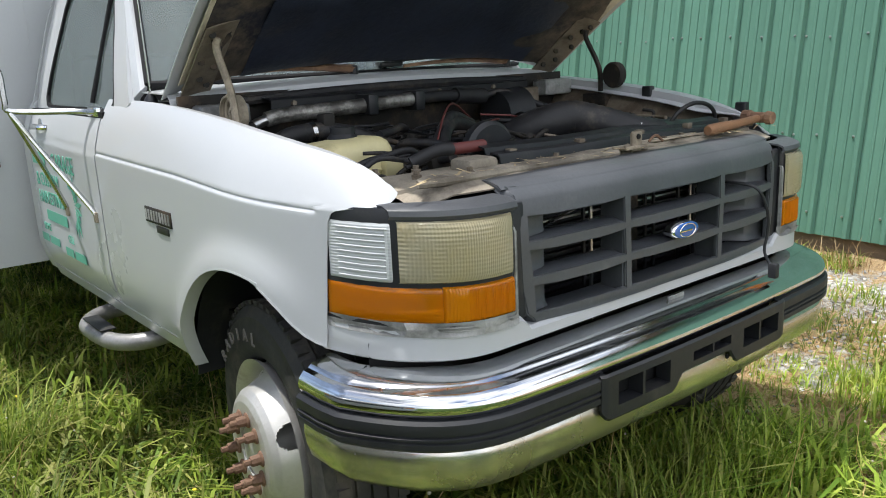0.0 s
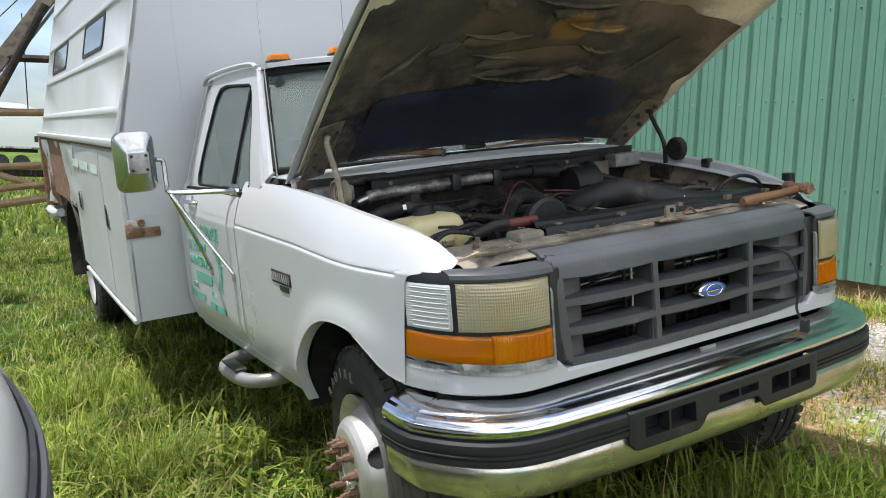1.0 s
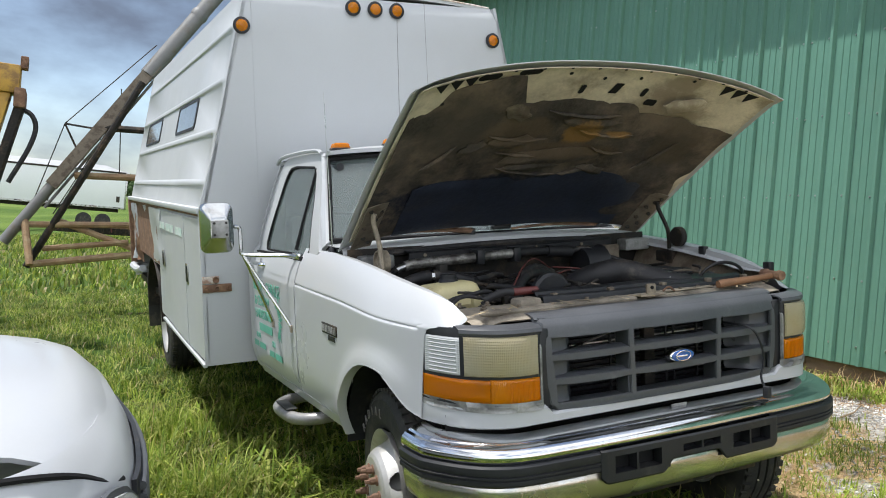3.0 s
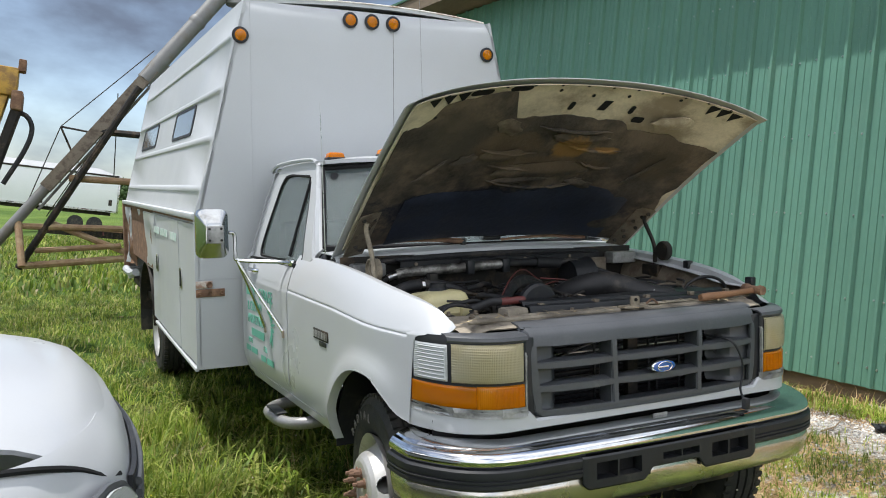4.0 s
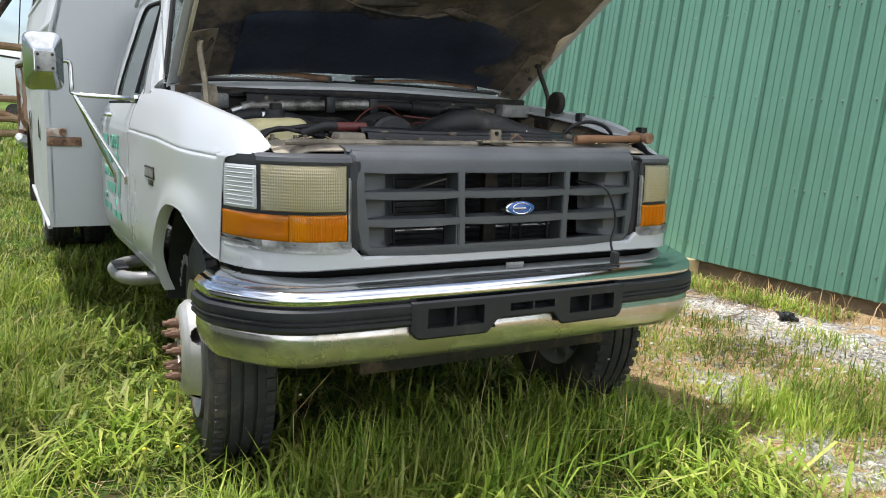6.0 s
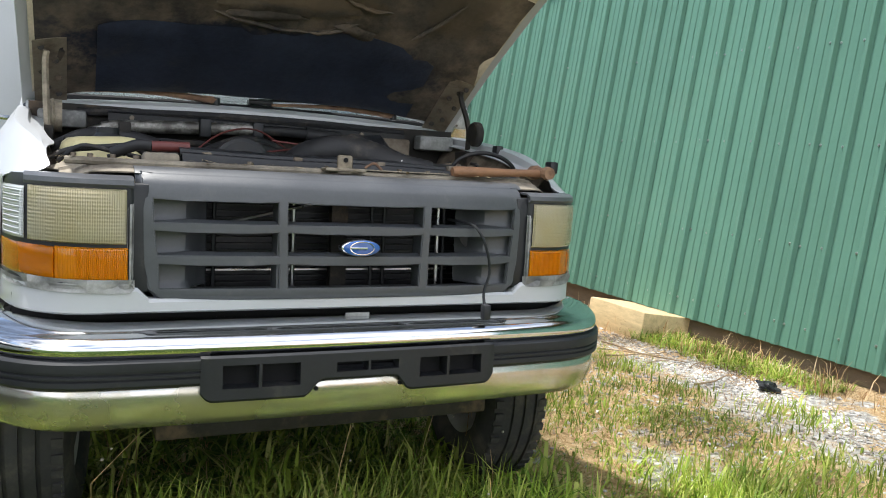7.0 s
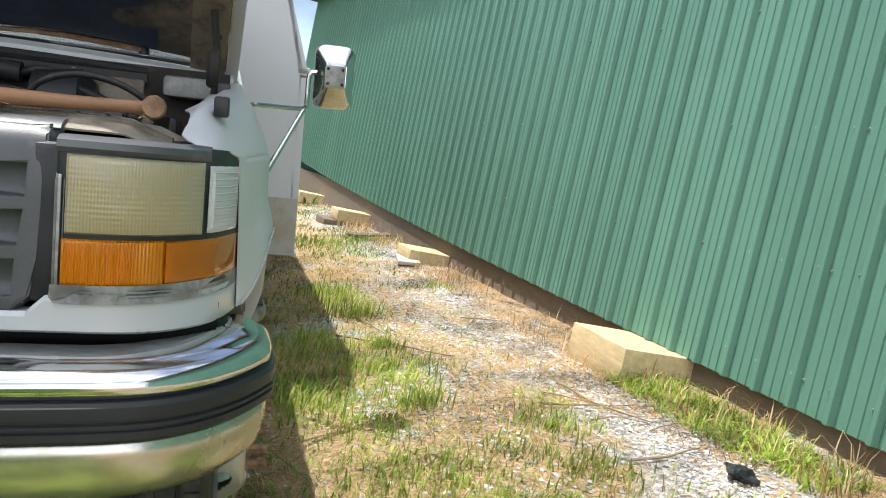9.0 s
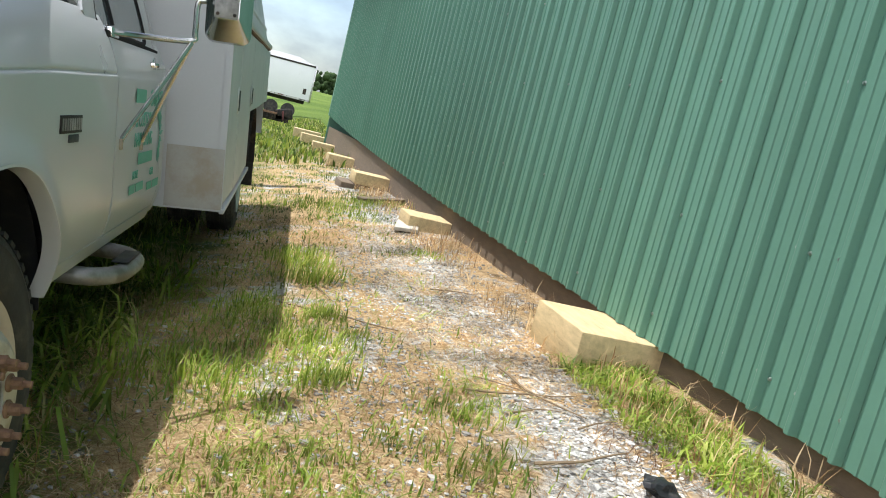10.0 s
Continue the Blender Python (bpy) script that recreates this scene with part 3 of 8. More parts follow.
def crease_z(y):
    """Height of the pressed line along the body."""
    return 1.0796 + (0.028 if y > 0.95 else 0.055) * (max(y, 0.3) - 0.95)


AY, AZ, AR = 0.59, 0.42, 0.447


def side_x(y, z):
    """Half width of the body at a place on its side."""
    x = 0.950
    if y < 0.66:
        x -= 0.078 * ((0.66 - y) / 0.4) ** 2 if y > 0.26 else 0.078 + (0.26 - y) * 0.30
    crease = crease_z(y)
    top = fender_top(min(y, 1.7))
    up = max(0.0, min(1.0, (z - crease - 0.006) / max(0.02, top - crease - 0.006)))
    x -= curve1([(0.1, 0.082), (0.16, 0.084), (0.26, 0.085), (0.4, 0.086), (0.58, 0.088), (1.06, 0.076), (1.7, 0.07)], y) * (0.66 * up + 0.34 * up ** 3)
    x -= (0.004 * smooth(crease - 0.004, crease + 0.006, z) + 0.006 * math.exp(-((z - crease - 0.002) / 0.0045) ** 2)) * smooth(0.285, 0.305, y)
    if z < 0.66:
        x -= 0.045 * ((0.66 - z) / 0.16) ** 1.5
    r = math.hypot(y - AY, z - AZ) - AR
    x += 0.020 * (1 - smooth(0.0, 0.10, r)) * smooth(0.28, 0.46, y) if y < 1.5 else 0
    return x


def arch_z(y):
    """Lower edge of the fender panel at y."""
    if y <= 0.5:
        return curve1([(0.285, 0.722), (0.315, 0.729), (0.345, 0.742), (0.375, 0.764), (0.41, 0.797), (0.45, 0.829), (0.5, 0.858)], y)
    if y >= AY + AR - 0.004:
        return 0.50
    return AZ + math.sqrt(max(0.0, AR * AR - (y - AY) ** 2))


# the edge against the lamps: up the side, then in along the top to a tip
EDGE_Z = np.array([0.70, 0.722, 0.80, 0.90, 0.985, 1.022, 1.042, 1.051, 1.055, 1.058, 1.060, 1.063, 1.08])
EDGE_Y = np.array([0.288, 0.287, 0.280, 0.271, 0.262, 0.257, 0.247, 0.230, 0.20, 0.170, 0.148, 0.136, 0.130])


def fender(s):
    ts = [0.285, 0.288, 0.293, 0.30, 0.308, 0.316, 0.324, 0.332, 0.342, 0.352, 0.364] + list(np.linspace(0.377, 0.9, 24)) + [0.93, 0.96, 0.985, 1.005, 1.018, 1.027, 1.0325, 1.034, 1.05, 1.09, 1.15, 1.25, 1.38, 1.5, 1.6, 1.655]
    rows = []
    for yc in ts:
        k = 1 - smooth(0.285, 0.56, yc)
        lo, hi = arch_z(yc), fender_top(yc - 0.155 * k)
        cr = min(crease_z(yc), hi - 0.026)
        zs = [lerp(lo, cr - 0.03, q) for q in (0, 0.04, 0.1, 0.2, 0.33, 0.47, 0.62, 0.74, 0.84, 0.92, 0.97, 1.0)] + [cr + d for d in (-0.022, -0.016, -0.010, -0.006, -0.003, 0.0, 0.002, 0.004, 0.007, 0.011, 0.016)]
        zs += [lerp(cr + 0.016, hi, q) for q in (0.15, 0.32, 0.5, 0.66, 0.8, 0.9, 0.97, 1.0)]
        col = []
        for z in zs:
            y = yc + (float(np.interp(z, EDGE_Z, EDGE_Y)) - 0.285) * k
            col.append(V(s * side_x(y, z), y, z))
        rows.append(col)
    f = part("fender", sheet(rows, 0.003, (0, 0.8, 0.8)), WHITE, truck, "white front fender with a flared wheel arch")
    # rolled lip of the arch
    la = [(y, arch_z(y)) for y in (0.30, 0.315, 0.33, 0.345, 0.36, 0.375, 0.39, 0.41, 0.43, 0.45, 0.475)] + [(AY + AR * math.cos(radians(a)), AZ + AR * math.sin(radians(a))) for a in np.linspace(105, 8, 30)]
    def lip_p(q, grow, o):
        d = V(0, q[0] - AY, q[1] - AZ).normalized()
        y, z = q[0] + d.y * grow, q[1] + d.z * grow
        return V(s * (side_x(y, z) + o), y, z)
    part("arch_lip", sheet([[lip_p(a, 0.006, 0.001) for a in la], [lip_p(a, 0.001, 0.0015) for a in la], [lip_p(a, -0.002, -0.008) for a in la], [lip_p(a, -0.002, -0.04) for a in la]], 0.003), WHITE, f)
    # inner top flange beside the engine bay
    tops = [c[-1] for c in rows if c[-1].y < 1.42]
    rows = [[p + V(-s * o, 0, d) * smooth(0.16, 0.42, p.y) for p in tops] for o, d in ((0.0, 0.0), (0.006, -0.0005), (0.035, -0.006), (0.042, -0.03), (0.08, -0.036))]
    part("flange", sheet(rows, 0.003, (0, 0.8, 0.5)), WHITE, f)
    # wheel well
    rows = [[V(s * (x if a < 112 or x < 0.7 else 0.74), AY + (AR + 0.03) * math.cos(radians(a)), AZ + (AR + 0.03) * math.sin(radians(a))) for a in np.linspace(150, 2, 24)] for x in (0.90, 0.6)]
    part("wheel_well", sheet(rows, 0.004, (0, AY, AZ + 2)), BLACK, f)
    bm = bmesh.new()
    pl = [bm.verts.new((s * 0.6, AY + 0.52 * math.cos(radians(a)), AZ + 0.52 * math.sin(radians(a)))) for a in np.linspace(180, 0, 20)]
    bm.faces.new(pl)
    part("inner_panel", bm, BLACK, f)
    return f


fenders = {s: fender(s) for s in (-1, 1)}

# valance below the lamps and the grille
xs = [math.copysign(abs(x) ** 0.8 * 0.917 / 0.917 ** 0.8, x) for x in np.linspace(-0.917, 0.917, 61)]


def val_bot(x):
    return 0.722 - 0.008 * smooth(0.6, 0.9, abs(x))


def valance_top(x):
    return 0.760 + 0.030 * smooth(0.525, 0.560, abs(x))


rows = [[V(nose_x(x) * q, front_y(x) + o, f(x) + d) for x in xs] for q, o, f, d in ((0.985, 0.05, val_bot, 0.0), (1, 0.012, val_bot, 0.001), (1, 0.0, val_bot, 0.007), (1, 0.0, valance_top, -0.008), (1, 0.008, valance_top, 0.0), (1, 0.05, valance_top, 0.0))]
part("front_valance", sheet(rows, 0.004, (0, 1, 0.72)), WHITE, truck, "white lower front panel")


# ---- lamps ----
def on_nose(x, z, off):
    return V(nose_x(x), front_y(x) + off, z)


def nose_patch(s, x0, x1, z0, z1, off, th, nxs=10, crown=0.0, r=0.012, cut=0.0):
    """A rounded block that follows the nose."""
    bm = bmesh.new()
    zs = [z0, z0 + 0.004, z0 + r, lerp(z0, z1, 0.35), lerp(z0, z1, 0.65), z1 - max(r, cut * 0.6), z1 - max(0.004, cut * 0.25), z1]
    us = [0, 0.02, 0.06] + [lerp(0.06, 0.94, k / nxs) for k in range(1, nxs)] + [0.94, 0.98, 1]
    rows = []
    for i, z in enumerate(zs):
        edge_z = (0.012, 0.004, 0, 0, 0, 0, 0.004, 0.012)[i]
        row = []
        for j, u in enumerate(us):
            e = 0.008 if j in (0, len(us) - 1) else 0.002 if j in (1, len(us) - 2) else 0
            x = s * lerp(x0, x1 - cut * max(0, (z - z1 + 0.05) / 0.05) ** 2, u)
            row.append(on_nose(x, z, off + max(edge_z, e) - crown * math.sin(math.pi * u) * math.sin(math.pi * i / 7)))
        rows.append(row)
    add_grid(bm, rows)
    bm.normal_update()
    f = max(bm.faces, key=lambda q: q.calc_area())
    if f.normal.y > 0:
        bmesh.ops.reverse_faces(bm, faces=bm.faces)
        bm.normal_update()
    thicken(bm, th)
    return bm


LIP = surf("worn_grey_lip", (0.3, 0.3, 0.29), 0.5, var=0.4, scale=9, bump=0.1, dirt=(0.08, 0.08, 0.08), dirt_at=0.52, dirt_scale=7)


def lamp_set(s):
    unit = part("lamp_bezel", nose_patch(s, 0.566, 0.925, 0.786, 1.06, 0.004, 0.03, 16, cut=0.045), BLACK, truck, "dark plastic headlamp surround")
    rows = [[on_nose(s * x, z, o) for x in np.linspace(0.566, 0.845, 14)] for o, z in ((0.004, 1.036), (-0.004, 1.044), (0.0, 1.056), (0.020, 1.064), (0.075, 1.066))]
    part("top_cap", sheet(rows, 0.006, (0, 0.5, 0.9)), GREY, unit)
    part("side_filler", nose_patch(s, 0.530, 0.585, 0.775, 1.05, 0.014, 0.01, 3), BLACK, unit)
    part("rim_strip", nose_patch(s, 0.568, 0.915, 0.787, 0.801, -0.003, 0.012), LIP, unit, "worn pale grey lip under the lamps")
    part("rim_upright", nose_patch(s, 0.570, 0.576, 0.79, 1.0, 0.0, 0.010, 3), LIP, unit, "worn pale grey lip beside the lamps")
    part("headlamp", nose_patch(s, 0.584, 0.834, 0.897, 1.033, -0.008, 0.010, crown=0.008, r=0.018), LENS, unit, "hazy yellowed headlamp lens")
    part("reflector", nose_patch(s, 0.594, 0.826, 0.906, 1.025, 0.006, 0.003), STEEL, unit)
    lamp = part("corner_lamp", nose_patch(s, 0.843, 0.908, 0.897, 1.030, -0.004, 0.012), CORNER, unit, "clear ribbed corner lamp")
    for k in range(9):
        z = 0.907 + k * 0.0137
        part("lens_rib", tube([on_nose(s * x, z, -0.0034) for x in np.linspace(0.85, 0.902, 6)], 0.0026, 6), CORNER, lamp)
    turn_l = part("turn_lamp", nose_patch(s, 0.579, 0.765, 0.806, 0.890, -0.006, 0.010), AMBER, unit, "amber ribbed turn-signal lens")
    part("turn_side", nose_patch(s, 0.7655, 0.912, 0.806, 0.888, -0.006, 0.010), AMBER_CLEAR, unit, "smooth amber side of the turn-signal lens")
    for k in range(26):
        x = 0.588 + k * 0.0050
        part("lens_rib", tube([on_nose(s * x, z, -0.0062) for z in (0.815, 0.848, 0.882)], 0.0016, 5), AMBER, turn_l)
    part("turn_reflector", nose_patch(s, 0.59, 0.9, 0.814, 0.882, 0.006, 0.003), STEEL, unit)
    part("bulb_bowl", nose_patch(s, 0.77, 0.85, 0.815, 0.845, -0.0005, 0.004, 6, crown=-0.004), STEEL, unit)


both(lamp_set)

# ---- grille ----
grille = part("grille", box((-0.5, 0.03, 0.762), (0.5, 0.042, 0.767)), GREY, truck, "worn dark grey plastic grille")
GX, GY = 0.562, -0.044


def grille_y(x, z):
    """The face bows back towards the lamps and leans back at the top."""
    return GY + 0.030 * abs(x / 0.56) ** 3 + 0.012 * smooth(1.0, 1.07, z)


def grille_half(z):
    return 0.513 + 0.049 * smooth(0.757, 0.80, z) * min(1.0, 0.75 + (z - 0.757) * 0.85)


POST_L, POST_R = -0.197, 0.222
COLS = ((-0.520, POST_L - 0.013), (POST_L + 0.013, POST_R - 0.013), (POST_R + 0.013, 0.520))
ROWS3 = ((0.785, 0.849), (0.871, 0.933), (0.954, 1.013))
GROWS = [0.757, 0.762, 0.772, 0.785, 0.849, 0.871, 0.933, 0.954, 1.013, 1.03, 1.048, 1.062, 1.072, 1.077]
GCOLS = [-1.0, -0.97] + [c / 0.55 for col in COLS for c in (col[0], lerp(*col, 0.25), lerp(*col, 0.5), lerp(*col, 0.75), col[1])] + [0.97, 1.0]
bm = bmesh.new()
gv_ = []
for z in GROWS:
    back = 0.026 * smooth(1.05, 1.077, z) ** 2 + 0.008 * smooth(0.766, 0.757, z)
    gv_.append([])
    for q in GCOLS:
        inside = abs(q) < 0.96
        x = (q * 0.55 * lerp(0.965, 1.0, smooth(0.785, 1.0, z)) if inside else math.copysign(lerp(0.535, grille_half(z), (abs(q) - 0.9455) / 0.0545), q))
        x = math.copysign(min(abs(x), grille_half(z) - (0.012 if abs(q) < 0.99 else 0)), x)
        gv_[-1].append(bm.verts.new((x, grille_y(x, z) + back + (0.030 if abs(q) > 0.99 else 0), z)))
for i in range(len(GROWS) - 1):
    for j in range(len(GCOLS) - 1):
        zc, xc = (GROWS[i] + GROWS[i + 1]) / 2, (GCOLS[j] + GCOLS[j + 1]) * 0.275
        if any(a < zc < b for a, b in ROWS3) and any(a < xc < b for a, b in COLS):
            continue
        bm.faces.new((gv_[i][j], gv_[i][j + 1], gv_[i + 1][j + 1], gv_[i + 1][j]))
bm.normal_update()
if sum(f.normal.y for f in bm.faces) > 0:
    bmesh.ops.reverse_faces(bm, faces=bm.faces)
    bm.normal_update()
thicken(bm, 0.012)
es = [e for e in bm.edges if len(e.link_faces) == 2 and e.calc_face_angle(0) > 0.9]
bmesh.ops.bevel(bm, geom=es, offset=0.003, segments=2, affect="EDGES")
part("grille_frame", bm, GREY, grille)
rows = [[V(x, grille_y(x, 1.07) + o, z) for x in np.linspace(-GX, GX, 25)] for o, z in ((0.024, 1.074), (0.034, 1.083), (0.06, 1.090), (0.13, 1.093))]
part("grille_top", sheet(rows, 0.006, (0, 0.5, 0.9)), GREY, grille, "grey grille top, scuffed pale along its edge")
# deep sides of the bars and posts
for z in (0.860, 0.9435):
    bm = bmesh.new()
    sec = [(0.010, z - 0.0105), (0.010, z + 0.0100), (0.040, z + 0.018), (0.075, z + 0.014), (0.075, z - 0.010), (0.040, z - 0.014)]
    add_grid(bm, [[V(x, GY + a + 0.03 * abs(x / 0.56) ** 3, b) for a, b in sec] for x in np.linspace(-0.52, 0.52, 9)], close_u=True)
    part("grille_bar", bm, GREY, grille)
for x in (POST_L, POST_R):
    bm = bmesh.new()
    sec = [(-0.012, 0.010), (0.012, 0.010), (0.010, 0.08), (-0.010, 0.08)]
    add_grid(bm, [[V(x + a, GY + b, z) for a, b in sec] for z in (0.775, 1.02)], close_u=True)
    part("grille_post", bm, GREY, grille)
for z, t in ((0.781, -1), (1.017, 1)):
    rows = [[V(x, GY + a + 0.03 * abs(x / 0.56) ** 3, z + t * 0.004) for x in np.linspace(-0.52, 0.52, 9)] for a in (0.012, 0.09)]
    part("grille_lip", sheet(rows, 0.006), GREY, grille)
for s in (-1, 1):
    for z0, z1 in ROWS3:
        rows = []
        for k in range(11):
            t = k / 10
            x = lerp(0.530, 0.375, t)
            y = GY + 0.050 + 0.012 * t + 0.075 * smooth(0.55, 1.0, t)
            rows.append([V(s * x, y - 0.010 * abs(2 * v - 1) ** 4, lerp(z0 - 0.004, z1 + 0.004, v)) for v in np.linspace(0, 1, 7)])
        part("grille_scoop", sheet(rows, 0.005, (0, 1, 0.9)), GREY, grille)
# badge
bm = lathe([(-0.066, 0.0), (-0.066, 0.9), (-0.063, 0.97), (-0.058, 1.0), (-0.036, 1.0)], 40, axis="y")
bmesh.ops.transform(bm, matrix=Matrix.Translation((0.017, 0, 0.897)) @ Matrix.Diagonal((0.058, 1, 0.0235, 1)), verts=bm.verts)
em = part("emblem", bm, CHROME, grille, "blue oval badge with a bright rim")
bm = lathe([(-0.0695, 0.0), (-0.069, 0.8), (-0.067, 0.9), (-0.065, 0.9)], 40, axis="y")
bmesh.ops.transform(bm, matrix=Matrix.Translation((0.017, 0, 0.897)) @ Matrix.Diagonal((0.058, 1, 0.0235, 1)), verts=bm.verts)
part("badge_field", bm, BLUE, em)
# a plain bright stroke stands for the maker's mark
part("badge_stroke", tube([V(0.017 + 0.034 * math.cos(a), -0.0705, 0.897 + 0.0175 * math.sin(a)) for a in np.linspace(0, 2 * math.pi, 33)], 0.0016, 6), CHROME, em)
part("badge_bar", tube([V(-0.016, -0.071, 0.897), V(0.032, -0.071, 0.897)], 0.0028, 6), CHROME, em)

# condenser, radiator and dark space behind the grille
core = part("radiator", box((-0.62, 0.20, 0.56), (0.62, 0.24, 1.04), 0.004), BLACK, truck, "dark radiator core behind the grille")
for k in range(22):
    z = 0.62 + k * 0.0185
    part("fin", box((-0.55, 0.165, z), (0.5, 0.185, z + 0.005)), STEEL if k % 7 == 3 else BLACK, core)
for k, x in enumerate((-0.42, -0.395, -0.37, -0.345, -0.15, -0.12, 0.12, 0.16, 0.28, 0.34, 0.36)):
    part("cooler_tube", tube([V(x, 0.14, 0.64), V(x, 0.145, 1.02)], 0.006, 6), STEEL if k % 4 == 1 else BLACK, core)
part("latch_rod", tube([V(-0.5, 0.12, 0.9), V(-0.1, 0.11, 1.0), V(0.0, 0.11, 1.02)], 0.005, 6, 3), STEEL, core)
part("horn", lathe([(0.06, 0.0), (0.06, 0.045), (0.10, 0.02), (0.14, 0.02), (0.14, 0.0)], 20, (0.42, 0, 0.93), "y"), BLACK, core)
part("hood_latch_post", box((-0.02, 0.10, 0.60), (0.03, 0.13, 1.05), 0.003), DARKIRON, truck)
# added near-black sheet: puts the shade of the gap between valance and bumper into colour
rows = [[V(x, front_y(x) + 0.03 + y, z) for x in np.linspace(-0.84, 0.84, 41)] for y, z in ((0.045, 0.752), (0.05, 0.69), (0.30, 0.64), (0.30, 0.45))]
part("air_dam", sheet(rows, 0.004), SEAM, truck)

# ---- bumper ----
def bumper_path(n=72, wrap=0.30):
    pts = []
    for x in np.linspace(-1, 1, n):
        a = abs(x)
        xx = 0.948 * (1 - (1 - a) ** 1.35) if a < 1 else 0.948
        y = -0.135 + 0.05 * xx ** 2 + (0.235 * ((xx - 0.6) / 0.348) ** 3.2 if xx > 0.6 else 0)
        pts.append(V(math.copysign(xx, x), y, 0))
    ends = [V(0.956, 0.21, 0), V(0.956, wrap, 0)]
    return [V(-p.x, p.y, 0) for p in ends[::-1]] + pts + ends


BP = bumper_path()


def sweep(section, path=BP):
    rows = []
    for off, z in section:
        row = []
        for i, p in enumerate(path):
            d = (path[min(i + 1, len(path) - 1)] - path[max(i - 1, 0)]).normalized()
            nrm = V(d.y, -d.x, 0)
            o = off * (1 - 0.35 * smooth(0.82, 0.97, abs(p.x))) if off < -0.02 and z > 0.6 else off
            row.append(V(p.x + nrm.x * o, p.y + nrm.y * o, z))
        rows.append(row)
    return rows


bumper = part("bumper", sheet(sweep([(-0.14, 0.704), (-0.10, 0.702), (-0.058, 0.692), (-0.047, 0.687), (-0.042, 0.683), (-0.022, 0.680), (-0.010, 0.675), (-0.002, 0.666), (0.002, 0.655), (0.002, 0.645), (-0.002, 0.635), (-0.012, 0.627)]), 0.003, (0, 0.5, 0.55)), BUMPERCHROME, truck, "chrome front bumper, dull along its lower edge")
def lower_rows(rows):
    """The lower blade stops short behind the openings of the guard."""
    return [[V(p.x, p.y, min(p.z, 0.541) if 0.155 < abs(p.x) < 0.385 else p.z) for p in row] for row in rows]


part("bumper_lower", sheet(lower_rows(sweep([(-0.012, 0.562), (-0.004, 0.552), (-0.002, 0.53), (-0.006, 0.50), (-0.016, 0.468), (-0.030, 0.450), (-0.06, 0.440)])), 0.003, (0, 0.5, 0.55)), DULLCHROME, bumper)
STRIP = [(-0.014, 0.630), (0.004, 0.629), (0.011, 0.622), (0.012, 0.605), (0.011, 0.599), (0.006, 0.597), (0.006, 0.594), (0.012, 0.591), (0.012, 0.586), (0.006, 0.584), (0.006, 0.581), (0.011, 0.578), (0.011, 0.566), (0.003, 0.558), (-0.014, 0.557)]
for s in (-1, 1):
    half = [p for p in BP if p.x * s > 0.36]
    part("rub_strip", sheet(sweep(STRIP, half), 0.003, (0, 0.5, 0.55)), BLACK, bumper, "black ribbed rubber strip")


def guard_shape():
    """One black moulding: two deep ends joined by a shallow middle, with three openings cut through."""
    lo_end, lo_mid, hi = 0.514, 0.556, 0.634
    xs_ = sorted(set(np.round(np.concatenate([np.linspace(-0.415, 0.41, 67), (-0.362, -0.165, -0.272, -0.264, -0.068, 0.108, 0.020, 0.026, 0.172, 0.366, 0.256, 0.264)]), 4)))
    holes = ((-0.362, -0.272, 0.551, 0.609), (-0.264, -0.165, 0.551, 0.609), (-0.068, 0.020, 0.578, 0.604), (0.026, 0.108, 0.578, 0.604), (0.172, 0.256, 0.549, 0.606), (0.264, 0.366, 0.549, 0.606))
    ws_ = (0.0, 0.12, 0.551, 0.578, 0.604, 0.609, 0.93, 1.0)

    def low(x):
        z = lo_end + (lo_mid - lo_end) * smooth(-0.155, -0.105, x) * (1 - smooth(0.100, 0.145, x))
        end = min(x + 0.415, 0.41 - x)
        return z + 0.022 * max(0.0, 1 - end / 0.03) ** 2

    bm = bmesh.new()
    cols = []
    for x in xs_:
        l = low(x)
        zs = (l, l + 0.007, max(l + 0.010, 0.549), max(l + 0.012, 0.578), 0.604, 0.609, 0.628, hi)
        cols.append([bm.verts.new((x, -0.153 + 0.05 * x * x + (0.006 if k in (0, 7) else 0.0) + (0.005 if x in (xs_[0], xs_[-1]) else 0), z)) for k, z in enumerate(zs)])
    for a, b, c, d in zip(xs_, xs_[1:], cols, cols[1:]):
        for k in range(7):
            xc = (a + b) / 2
            zc = (c[k].co.z + c[k + 1].co.z + d[k].co.z + d[k + 1].co.z) / 4
            if any(h[0] < xc < h[1] and h[2] < zc < h[3] for h in holes):
                continue
            bm.faces.new((c[k], d[k], d[k + 1], c[k + 1]))
    bm.normal_update()
    if sum(f.normal.y for f in bm.faces) > 0:
        bmesh.ops.reverse_faces(bm, faces=bm.faces)
        bm.normal_update()
    thicken(bm, 0.045)
    return bm


guard = part("air_guard", guard_shape(), BLACK, bumper, "black plastic centre guard with air openings", 24)
for x in (-0.118, 0.122):
    part("guard_bolt", lathe([(-0.004, 0.0), (-0.004, 0.006), (0.0, 0.007)], 8, (x, -0.132, 0.532), "y"), SEAM, bumper)
# added near-black box, so the openings of the guard look deep in shade
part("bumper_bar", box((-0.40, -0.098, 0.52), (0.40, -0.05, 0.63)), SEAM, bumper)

# ---- cab ----
def side_rows(s, y0, y1, z0, z1, ny_, nz_, off=0.0):
    return [[V(s * (side_x(max(y, 1.6), z) + off), y, z) for y in np.linspace(y0, y1, ny_)] for z in np.linspace(z0, z1, nz_)]


def belt_x(y, z):
    """Half width of the glasshouse: it leans in above the belt."""
    return lerp(0.886, 0.728, smooth(1.24, 1.85, z) * 0.35 + (z - 1.27) / 0.55 * 0.65)


